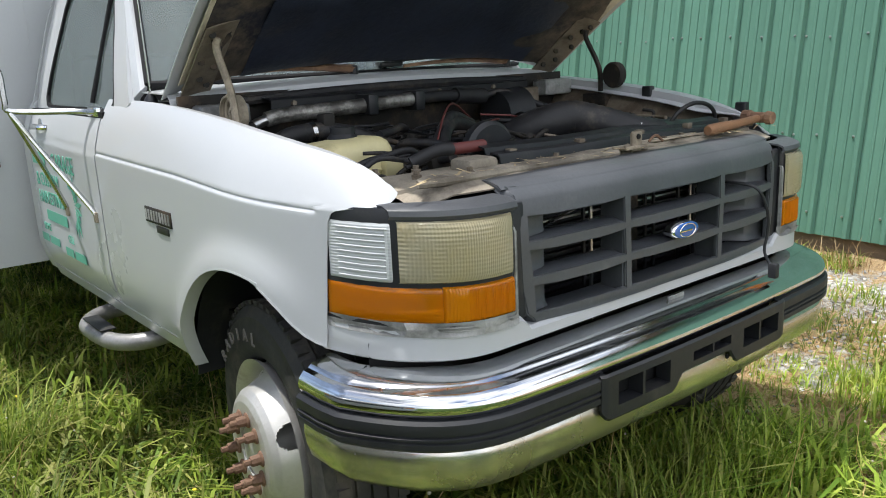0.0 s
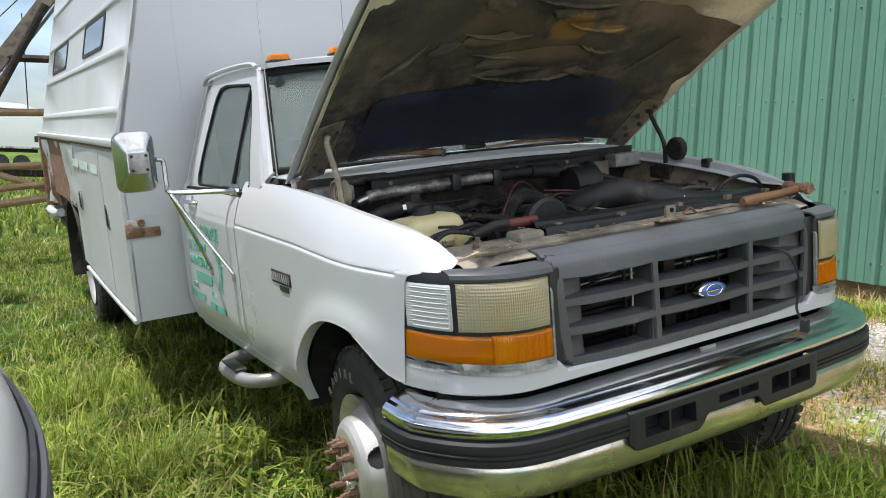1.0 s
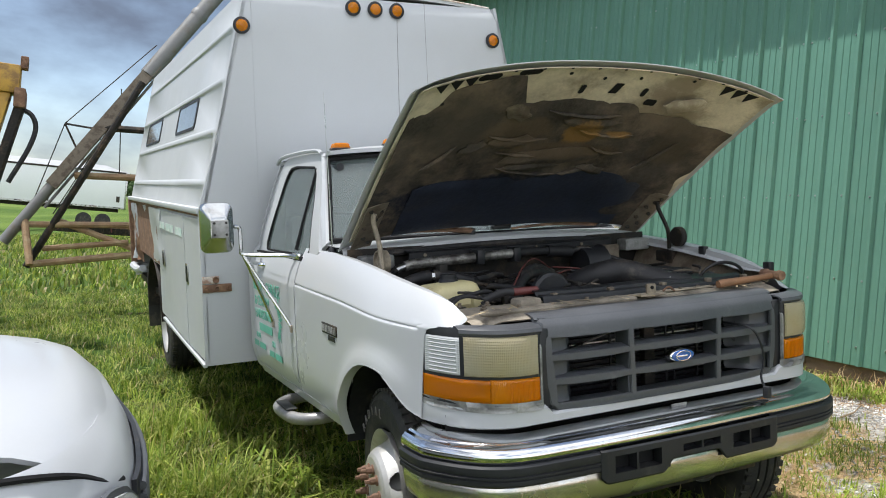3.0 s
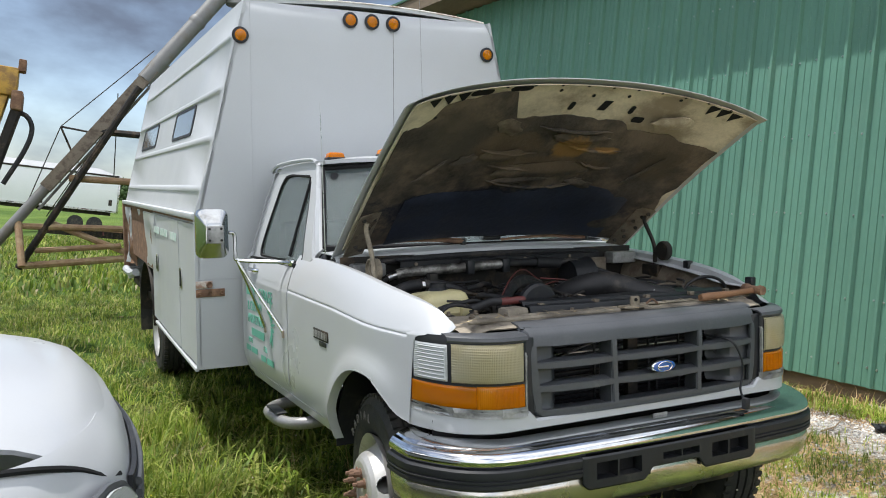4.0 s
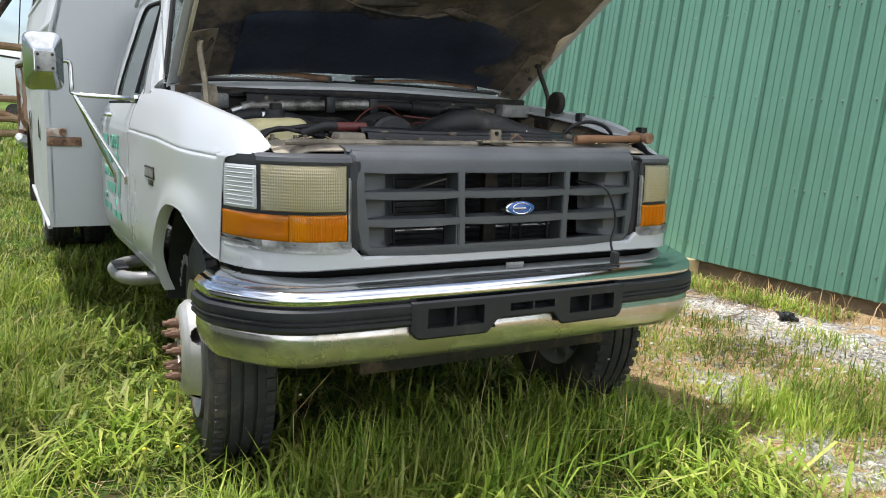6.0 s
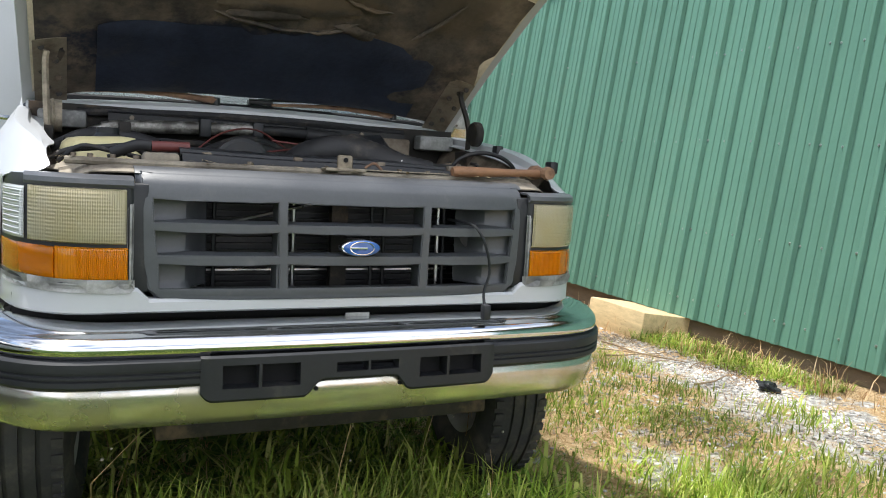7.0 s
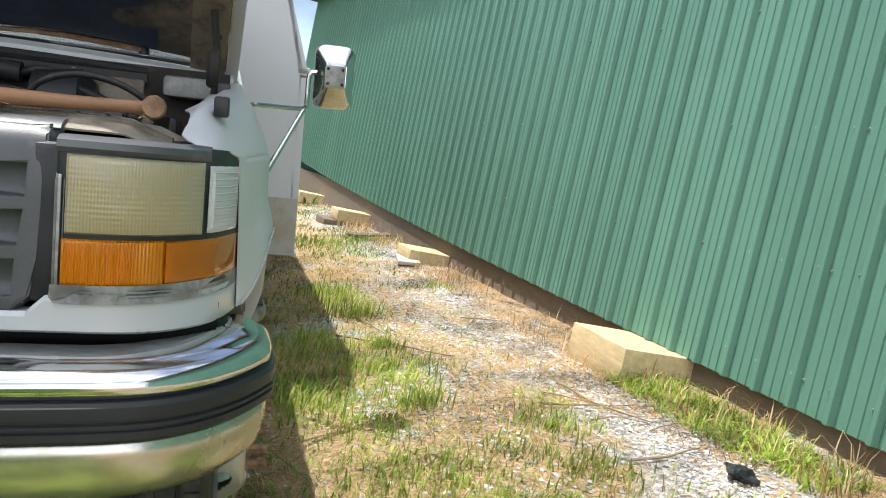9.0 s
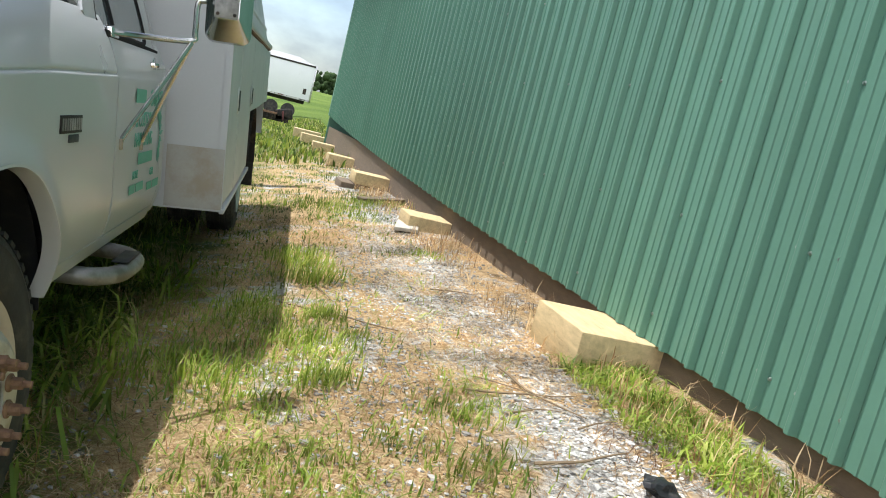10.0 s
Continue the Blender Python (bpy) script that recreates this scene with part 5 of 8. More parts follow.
part("fuel_tank", box((-0.36, 2.9, 0.40), (0.38, 4.3, 0.60), 0.05), DARKIRON, truck)
part("front_axle", box((-0.72, 0.53, 0.36), (0.72, 0.65, 0.46), 0.03), DARKIRON, truck)
disc = part("pulley", lathe([(0.42, 0.0), (0.42, 0.080), (0.43, 0.092), (0.455, 0.092), (0.465, 0.084), (0.465, 0.0)], 36, (-0.215, 0, 1.095), "y"), BLACK, engine, "black round pulley cover")
part("pulley_cap", lathe([(0.414, 0.0), (0.414, 0.022), (0.422, 0.025)], 16, (-0.215, 0, 1.095), "y"), DARKIRON, disc)
# yellowed tank: a lumpy moulded bottle with a seam and a black cap
bm = bmesh.new()
rws = []
for z, g in ((1.0, -0.012), (1.01, 0.0), (1.07, 0.004), (1.085, 0.008), (1.092, 0.004), (1.13, 0.002), (1.152, -0.006), (1.163, -0.02), (1.168, -0.05)):
    rws.append([V(x, y, z + (0.006 * (x + 0.62) / 0.11 if z > 1.12 else 0)) for x, y in rounded(-0.735 - g, 0.49 - g, -0.505 + g, 0.66 + g, 0.035, 6)])
add_grid(bm, rws, close_u=True)
bm.faces.new([v for v in bm.verts[-24:]])
tk = part("coolant_tank", bm, TANK, truck, "yellowed plastic coolant tank")
part("tank_cap", lathe([(1.160, 0.0), (1.160, 0.040), (1.168, 0.043), (1.180, 0.034), (1.197, 0.034), (1.199, 0.0)], 20, (-0.60, 0.60, 0), "z"), BLACK, tk)
part("tank_neck", box((-0.56, 0.46, 1.06), (-0.50, 0.50, 1.11), 0.01), TANK, tk)


def hose(pts, r, m=None, name="hose", per=5, label=""):
    return part(name, tube(pts, r, 14, per), m or HOSE, engine, label)


# the wide intake duct with its ribs, the foil-wrapped line and the rest of the plumbing
duct = catmull([V(-0.03, 0.62, 1.06), V(-0.005, 0.53, 1.12), V(0.05, 0.465, 1.155), V(0.13, 0.43, 1.166), V(0.20, 0.37, 1.145), V(0.27, 0.30, 1.112), V(0.36, 0.28, 1.095)], 8)
hose(duct, [0.054 + (0.0018 if i % 2 else 0.0) for i in range(len(duct))], name="intake_duct", per=0, label="ribbed black intake duct")
part("duct_clamp", lathe([(0, 0.050), (0.0, 0.054), (0.016, 0.054), (0.016, 0.050)], 24, (0, 0, 0), "x", True), STEEL, engine).matrix_local = Matrix.Translation((0.262, 0.308, 1.116)) @ Euler((0, radians(24), radians(-44))).to_matrix().to_4x4()
part("airbox", box((0.36, 0.28, 0.98), (0.70, 0.56, 1.10), 0.03), BLACK, engine, "black air cleaner box")
part("airbox_lid", box((0.40, 0.31, 1.10), (0.66, 0.52, 1.122), 0.012), BLACK, engine)
hose([V(-0.60, 1.04, 1.205), V(-0.54, 1.03, 1.215), V(-0.40, 1.0, 1.222), V(-0.27, 0.985, 1.226)], 0.024, FOIL, "foil_pipe", label="foil-wrapped refrigerant pipe")
hose([V(-0.235, 0.982, 1.228), V(-0.15, 0.98, 1.232), V(-0.075, 0.98, 1.234)], 0.023, FOIL, "foil_pipe", label="foil-wrapped refrigerant pipe")
hose([V(-0.64, 1.045, 1.19), V(-0.615, 1.04, 1.20), V(-0.59, 1.035, 1.207)], 0.017, STEEL, "pipe_fitting")
for x in (-0.25, -0.055):
    part("pipe_clip", box((x - 0.020, 0.95, 1.195), (x + 0.020, 1.03, 1.262), 0.006), BLACK, engine)
hose([V(-0.64, 1.045, 1.19), V(-0.69, 1.0, 1.17), V(-0.69, 0.9, 1.12), V(-0.6, 0.8, 1.06)], 0.014)
hose([V(-0.05, 0.98, 1.234), V(0.05, 0.99, 1.236), V(0.16, 1.0, 1.232), V(0.24, 1.0, 1.225)], 0.020)
hose([V(0.14, 1.0, 1.232), V(0.28, 1.0, 1.222)], 0.029, per=0, name="muffler_can")
hose([V(0.28, 1.0, 1.222), V(0.35, 0.97, 1.235), V(0.42, 0.92, 1.20), V(0.52, 0.88, 1.16)], 0.012)
hose([V(-0.74, 0.80, 1.13), V(-0.66, 0.78, 1.17), V(-0.55, 0.78, 1.175), V(-0.44, 0.76, 1.15), V(-0.34, 0.70, 1.10)], 0.026)
part("hose_clamp", lathe([(0, 0.027), (0, 0.031), (0.014, 0.031), (0.014, 0.027)], 20, (-0.60, 0.78, 1.174), "x", True), STEEL, engine)
part("heater_valve", box((-0.56, 0.76, 1.17), (-0.52, 0.80, 1.225), 0.006), DARKIRON, engine)
hose([V(-0.46, 0.42, 1.06), V(-0.36, 0.48, 1.11), V(-0.24, 0.60, 1.155), V(-0.12, 0.70, 1.165), V(0.02, 0.76, 1.13)], 0.022)
hose([V(-0.44, 0.44, 1.08), V(-0.32, 0.54, 1.135), V(-0.20, 0.64, 1.18), V(-0.10, 0.72, 1.185), V(0.02, 0.78, 1.15)], 0.016)
hose([V(-0.40, 0.46, 1.10), V(-0.26, 0.58, 1.20), V(-0.12, 0.70, 1.225), V(0.0, 0.76, 1.17)], 0.003, RED, "cable")
hose([V(-0.08, 0.62, 1.19), V(0.04, 0.58, 1.175), V(0.10, 0.62, 1.14)], 0.003, RED, "cable")
hose([V(-0.10, 0.60, 1.15), V(0.02, 0.66, 1.165), V(0.12, 0.72, 1.15)], 0.0035, RED, "cable")
hose([V(-0.60, 0.30, 1.12), V(-0.54, 0.27, 1.145), V(-0.50, 0.26, 1.145)], 0.016)
hose([V(-0.50, 0.26, 1.145), V(-0.45, 0.255, 1.146), V(-0.40, 0.255, 1.146)], 0.015, RED, "cable_boot", label="faded red battery-cable boot")
hose([V(-0.76, 0.36, 1.10), V(-0.70, 0.36, 1.125), V(-0.62, 0.37, 1.135), V(-0.54, 0.38, 1.14), V(-0.48, 0.40, 1.10)], 0.009)
hose([V(-0.74, 0.34, 1.09), V(-0.68, 0.33, 1.135), V(-0.60, 0.33, 1.125), V(-0.52, 0.34, 1.11)], 0.007)
rng = random.Random(4)
for k in range(110):
    x0, y0 = rng.uniform(-0.66, 0.6), rng.uniform(0.34, 1.0)
    pts = [V(x0, y0, rng.uniform(1.07, 1.15))]
    ang = rng.uniform(0, 6.28)
    for q in range(4):
        ang += rng.uniform(-0.7, 0.7)
        p = pts[-1] + V(math.cos(ang) * 0.08, math.sin(ang) * 0.07, rng.uniform(-0.03, 0.03))
        p.x, p.y = max(-0.72, min(0.66, p.x)), max(0.30, min(1.02, p.y))
        p.z = max(1.05, min(1.10 + 0.09 * p.y, p.z))
        pts.append(p)
    hose(pts, rng.choice((0.003, 0.004, 0.004, 0.005, 0.006, 0.008, 0.012)), rng.choice((HOSE, HOSE, HOSE, HOSE, DARKIRON, DARKIRON, BRACKET)), rng.choice(("hose", "cable", "cable")))
for k in range(56):
    x, y = rng.uniform(-0.45, 0.7), rng.uniform(0.36, 1.02)
    a, b, c = rng.uniform(0.012, 0.04), rng.uniform(0.012, 0.035), rng.uniform(0.012, 0.035)
    z = rng.uniform(1.05, 1.08 + 0.07 * y)
    part(rng.choice(("connector", "bracket", "sensor", "valve")), box((-a, -b, -c), (a, b, c), 0.006, Matrix.Translation((x, y, z)) @ Euler((rng.uniform(-0.3, 0.3), rng.uniform(-0.3, 0.3), rng.uniform(0, 3))).to_matrix().to_4x4()), rng.choice((BLACK, BLACK, DARKIRON, DARKIRON, DARKIRON, BRACKET)), engine)
# loop of black cable and a battery on its left-hand side
part("battery", box((0.46, 0.62, 0.95), (0.72, 0.86, 1.13), 0.015), BLACK, truck, "black battery under grime")
hose([V(0.44, 0.30, 1.11), V(0.47, 0.28, 1.16), V(0.54, 0.27, 1.185), V(0.62, 0.27, 1.175), V(0.68, 0.28, 1.14), V(0.69, 0.29, 1.09)], 0.007, name="cable")
part("blower_housing", lathe([(-0.10, 0.0), (-0.10, 0.085), (0.02, 0.10), (0.06, 0.06), (0.07, 0.0)], 24, (0.42, 0.98, 1.15)), BLACK, engine)
part("blower_plate", box((0.34, 1.02, 1.10), (0.60, 1.05, 1.24), 0.008), BRACKET, engine)

# litter of dry leaves on the support panel
bm = bmesh.new()
for k in range(70):
    x = rng.uniform(-0.75, 0.7)
    y = rng.uniform(0.07, 0.155)
    a = rng.uniform(0, 6.28)
    l, w = rng.uniform(0.006, 0.035), rng.uniform(0.001, 0.004)
    z = 1.103 + rng.uniform(0.002, 0.008)
    d, e = V(math.cos(a), math.sin(a), rng.uniform(-0.1, 0.2)) * l, V(-math.sin(a), math.cos(a), 0) * w
    c = V(x, y, z)
    vs = [bm.verts.new(c + q) for q in (-d - e, d - e, d + e, -d + e)]
    bm.faces.new(vs)
tagged(part("dry_litter", bm, surf("dry_leaf", (0.4, 0.31, 0.18), 0.9, var=0.3, bump=0)), "dry straw and leaf litter on the radiator support", "litter", kind="stuff").matrix_world = LEAN

# ---- wipers, aerials, roof lamps, mirrors ----
for x0, x1 in ((-0.66, -0.18), (0.04, 0.58)):
    pts = [V(lerp(x0, x1, t), 1.165 + 0.05 * abs(lerp(x0, x1, t)) ** 2, 1.345 + 0.012 * math.sin(math.pi * t)) for t in np.linspace(0, 1, 6)]
    wp = part("wiper_arm", tube(pts, [0.006, 0.007, 0.008, 0.010, 0.013, 0.015], 6), RUST, truck, "rust-brown wiper arm")
    part("wiper_blade", tube([p + V(-0.06, 0.03, 0.016) for p in pts[:4]], 0.006, 6), BLACK, wp)
    part("wiper_pivot", lathe([(-0.02, 0.0), (-0.02, 0.016), (0.012, 0.014), (0.014, 0.0)], 12, pts[-1], "z"), BLACK, wp)
part("wiper_cover", box((-0.05, 1.18, 1.345), (0.05, 1.24, 1.365), 0.006), BLACK, truck)
ab = part("aerial", tube([V(-0.845, 1.33, 1.29), V(-0.846, 1.335, 1.6), V(-0.85, 1.34, 2.02)], [0.003, 0.0022, 0.0014], 6), STEEL, truck, "thin steel whip aerial")
part("aerial_base", lathe([(1.27, 0.0), (1.27, 0.022), (1.285, 0.02), (1.30, 0.008), (1.31, 0.0)], 14, (-0.845, 1.33, 0), "z"), BLACK, ab)
part("sticker_disc", lathe([(-0.004, 0.0), (-0.004, 0.02), (0.004, 0.02), (0.004, 0.0)], 18, ws(-0.93, 0.9) + V(0, -0.012, 0), "y"), BLACK, wsg)
part("aerial_rear", tube([V(0.1, 2.2, 1.86), V(0.1, 2.22, 2.85)], 0.0012, 5), LIP, truck)


def roof_lamp(x, y):
    u = x / 0.732
    y0 = 1.555 + 0.085 * abs(u) ** 2.2
    z0 = roof_p(u, (y - y0) / (2.66 - y0)).z - 0.004
    lp = part("roof_lamp", box((x - 0.05, y - 0.03, z0), (x + 0.05, y + 0.035, z0 + 0.012), 0.004), BLACK, truck, "amber cab roof lamp")
    rws = [[V(x + a * sx, y + b * sy, z0 + z) for a, b in ((-1, -1), (1, -1), (1, 1), (-1, 1), (-1, -1))] for sx, sy, z in ((0.046, 0.027, 0.012), (0.04, 0.022, 0.032), (0.03, 0.014, 0.038), (0.0001, 0.0001, 0.039))]
    part("lens", sheet(rws, 0.002), AMBER, lp)


for x, y in ((-0.64, 1.75), (-0.36, 1.71), (0.0, 1.69), (0.36, 1.71), (0.64, 1.75)):
    roof_lamp(x, y)


MIRRORBACK = surf("mirror_back", (0.52, 0.53, 0.53), 0.2, metal=1.0, var=0.1, scale=6, bump=0.03, rough_var=0.05, dirt=(0.3, 0.28, 0.24), dirt_at=0.62, dirt_amt=0.6, dirt_scale=8)


def mirror(s):
    root = part("mirror_arm", tube([V(s * 0.905, 1.72, 1.238), V(s * 0.96, 1.80, 1.244), V(s * 1.135, 1.90, 1.255), V(s * 1.152, 1.905, 1.29), V(s * 1.155, 1.905, 1.39), V(s * 1.185, 1.90, 1.405)], 0.0105, 10, 4), MIRRORBACK, truck, "chrome mirror arms and head")
    part("arm_foot", box((s * 0.895 - 0.02, 1.69, 1.222), (s * 0.895 + 0.02, 1.80, 1.256), 0.006), CHROME, root)
    xb = side_x(1.75, 0.88) + 0.004
    part("brace", tube([V(s * 1.142, 1.90, 1.25), V(s * 1.07, 1.85, 1.11), V(s * (xb + 0.01), 1.75, 0.905), V(s * xb, 1.735, 0.875)], 0.009, 8, 3), MIRRORBACK, root)
    part("brace_two", tube([V(s * 1.142, 1.905, 1.25), V(s * 1.06, 1.98, 1.08), V(s * (xb + 0.01), 2.10, 0.885), V(s * xb, 2.115, 0.855)], 0.009, 8, 3), MIRRORBACK, root)
    for y, z in ((1.735, 0.87), (2.115, 0.85)):
        part("brace_foot", box((s * xb - 0.006, y - 0.012, z - 0.022), (s * xb + 0.006, y + 0.012, z + 0.016), 0.003), DUSTY, root)
    # head: a deep housing with a flat back plate and sloping sides
    rws = []
    for y, hw, hh, r in ((1.985, 0.078, 0.127, 0.035), (1.980, 0.083, 0.132, 0.038), (1.955, 0.084, 0.132, 0.040), (1.930, 0.080, 0.128, 0.040), (1.895, 0.052, 0.072, 0.022), (1.885, 0.046, 0.058, 0.016), (1.881, 0.042, 0.050, 0.012), (1.881, 0.001, 0.001, 0.0005)):
        lp = rounded(-hw, -hh, hw, hh, r, 6)
        rws.append([V(s * 1.262 + a, y, 1.40 + b) for a, b in lp])
    bm = bmesh.new()
    add_grid(bm, rws, close_u=True)
    hd = part("mirror_head", bm, MIRRORBACK, root, "domed bright metal mirror back")
    part("mirror_glass", sheet([[V(s * 1.262 + a, 1.988, 1.40 + b) for a in (-0.07, 0.07)] for b in (-0.115, 0.115)], 0.003), CHROME, hd)
    part("back_plate", box((s * 1.258 - 0.042, 1.872, 1.350), (s * 1.258 + 0.042, 1.882, 1.440), 0.003), LIP, hd, "pale riveted plate")
    for a in (-0.03, 0.03):
        for b in (-0.03, 0.03):
            part("rivet", lathe([(-0.004, 0.0), (-0.004, 0.006), (0.0, 0.007)], 8, (s * 1.258 + a, 1.872, 1.395 + b), "y"), DARKIRON, hd)


both(mirror)

# ---- lettering ----
# on the door, read from outside
def on_side(s, y, z, off=0.003, tilt=0):
    """Axes for lettering on the body side."""
    x = s * (side_x(max(1.6, y), z) + off)
    if s < 0:
        m = Matrix(((0, 0, -1, x), (-1, 0, 0, y), (0, 1, 0, z), (0, 0, 0, 1)))
    else:
        m = Matrix(((0, 0, 1, x), (1, 0, 0, y), (0, 1, 0, z), (0, 0, 0, 1)))
    return m


def bars(name, s, y, z, widths, h, gap, material, parent, label):
    """Words that are not spelt out: plain bars of their size."""
    bm = bmesh.new()
    total = sum(widths) + gap * (len(widths) - 1)
    c = -total / 2
    for w in widths:
        add_box(bm, (c, -h / 2, 0), (c + w, h / 2, 0.001))
        c += w + gap
    bmesh.ops.transform(bm, matrix=on_side(s, y, z), verts=bm.verts)
    return part(name, bm, material, parent, label)


doors = [o for o in truck.children if o.name.startswith("door") and not o.name.startswith("door_gap")]
for s, d in zip((-1, 1), doors):
    # the owner's name stays a bar; on the other door the lines run from the front
    at_ = lambda y, z, turn=0: on_side(s, y if s < 0 else 4.53 - y, z) @ Matrix.Rotation(radians(turn), 4, "Z") @ Matrix.Diagonal((0.82, 1.0, 1.0, 1.0))
    bars("name_bar", s, 2.46 if s < 0 else 2.07, 1.038, [0.20], 0.052, 0.01, INK, d, "green bar in place of a name")
    letters("door_text", "GARAGE", 0.098, INK, d, at_(2.105, 1.03))
    letters("door_text", "& CUSTOM", 0.084, INK, d, at_(2.37, 0.945))
    letters("door_text", "HARVESTING", 0.078, INK, d, at_(2.355, 0.868))
    bars("place_bar", s, 2.30 if s < 0 else 2.23, 0.795, [0.31], 0.045, 0.01, INK, d, "green bar of small lettering")
    letters("door_text", "HOME", 0.046, INK, d, at_(2.49, 0.735))
    letters("door_text", "CELL", 0.046, INK, d, at_(2.13, 0.725))
    bars("number_bar", s, 2.46 if s < 0 else 2.07, 0.684, [0.11, 0.15], 0.034, 0.022, INK, d, "green bars in place of a number")
    bars("number_bar", s, 2.09 if s < 0 else 2.44, 0.668, [0.11, 0.15], 0.034, 0.022, INK, d, "green bars in place of a number")
    # the little plant drawing
    bm = bmesh.new()
    for k in range(13):
        a = radians(-110 + k * 24)
        ca, sa = math.cos(a), math.sin(a)
        cy_, l = -0.03 + 0.008 * k, 0.055 + 0.012 * (k % 3)
        add_prism(bm, [(-sa * 0.004, cy_ + ca * 0.004), (ca * l * 0.5 + sa * 0.009, cy_ + sa * l * 0.5 - ca * 0.009), (ca * l, cy_ + sa * l), (ca * l * 0.5 - sa * 0.009, cy_ + sa * l * 0.5 + ca * 0.009)], 0.001)
    bmesh.ops.transform(bm, matrix=on_side(s, 2.0 if s < 0 else 2.53, 0.865) @ Matrix.Scale(1.25, 4), verts=bm.verts)
    part("plant_drawing", bm, INK, d)
# badge on the fenders
for s in (-1, 1):
    f = fenders[s]
    yb, zb = 1.10, 0.945
    xb = side_x(yb, zb)
    pl = part("badge", box((s * xb - 0.004, yb - 0.105, zb - 0.024), (s * xb + 0.004, yb + 0.105, zb + 0.024), 0.002), DARKIRON, f, "dark fender badge with raised letters")
    bm = bmesh.new()
    for k in range(9):
        c = -0.095 + k * 0.0225
        add_box(bm, (s * (xb + 0.004) - 0.001, yb + c, zb - 0.016), (s * (xb + 0.004) + 0.001, yb + c + 0.014, zb + 0.016))
    part("raised_bars", bm, LIP, pl)
    pl2 = part("badge_lower", box((s * xb - 0.004, yb - 0.075 if s < 0 else yb - 0.02, zb - 0.05), (s * xb + 0.004, yb + 0.02 if s < 0 else yb + 0.075, zb - 0.028), 0.002), BLACK, pl)

# cord of the block heater, hanging from the grille
part("heater_cord", tube([V(0.33, 0.05, 0.975), V(0.37, -0.05, 0.962), V(0.40, -0.075, 0.90), V(0.415, -0.075, 0.83), V(0.40, -0.075, 0.77), V(0.392, -0.10, 0.73)], 0.0045, 8, 5), BLACK, truck, "black plug cord hanging from the grille")
part("plug", box((0.378, -0.125, 0.695), (0.402, -0.098, 0.74), 0.006), BLACK, truck)
part("tow_bracket", box((-0.01, -0.035, 0.701), (0.06, -0.028, 0.712), 0.002), LIP, truck)


# ---- wheels ----
def tread_blocks(bm, r, x0, x1, n=54):
    for k in range(n):
        a0 = 2 * math.pi * k / n
        for xa, xb in ((x0, x0 + 0.03), (x1 - 0.03, x1)):
            m = Matrix.Rotation(a0, 4, "X")
            add_box(bm, (xa, -0.013, r - 0.012), (xb, 0.013, r), 0.0, m)


def tyre_mesh(inner=False):
    """x runs from the inner wall (0) to the outer wall (0.235)."""
    R, W = 0.405, 0.215
    pr = [(0.03, 0.235), (0.0, 0.27), (-0.008, 0.32), (0.0, 0.365), (0.012, 0.39), (0.028, 0.397)]
    for a in (0.075, 0.118, 0.160):
        pr += [(a - 0.006, R), (a - 0.005, R - 0.011), (a + 0.005, R - 0.011), (a + 0.006, R)]
    pr += [(W - 0.028, 0.397), (W - 0.012, 0.39), (W, 0.37), (W + 0.003, 0.362), (W + 0.001, 0.356), (W + 0.006, 0.33), (W + 0.008, 0.31), (W + 0.004, 0.28), (W - 0.006, 0.252), (W - 0.02, 0.24), (W - 0.04, 0.235)]
    bm = bmesh.new()
    add_lathe(bm, pr, 72)
    tread_blocks(bm, R + 0.001, 0.012, W - 0.012)
    return bm


def front_disc():
    """Dished steel disc with round hand holes; it stands out past the tyre."""
    bm = bmesh.new()
    prof = [(0.155, 0.236), (0.16, 0.225), (0.19, 0.20), (0.225, 0.183), (0.252, 0.170), (0.268, 0.155), (0.276, 0.140), (0.278, 0.118), (0.276, 0.085), (0.276, 0.07)]
    fine = []
    for (a, r), (b, q) in zip(prof, prof[1:]):
        for k in range(8):
            fine.append((lerp(a, b, k / 8), lerp(r, q, k / 8)))
    fine.append(prof[-1])
    n = 200
    rows = [[V(a, r * math.cos(2 * math.pi * k / n), r * math.sin(2 * math.pi * k / n)) for k in range(n)] for a, r in fine]
    add_grid(bm, rows, close_u=True)
    kill = []
    for f in bm.faces:
        c = f.calc_center_median()
        r, an = math.hypot(c.y, c.z), math.atan2(c.z, c.y)
        for h in range(4):
            d = (an - h * math.pi / 2 - 0.5 + math.pi) % (2 * math.pi) - math.pi
            if (d * 0.19 / 0.036) ** 2 + ((c.x - 0.215) / 0.036) ** 2 < 1:
                kill.append(f)
                break
    bmesh.ops.delete(bm, geom=kill, context="FACES")
    thicken(bm, 0.005)
    return bm


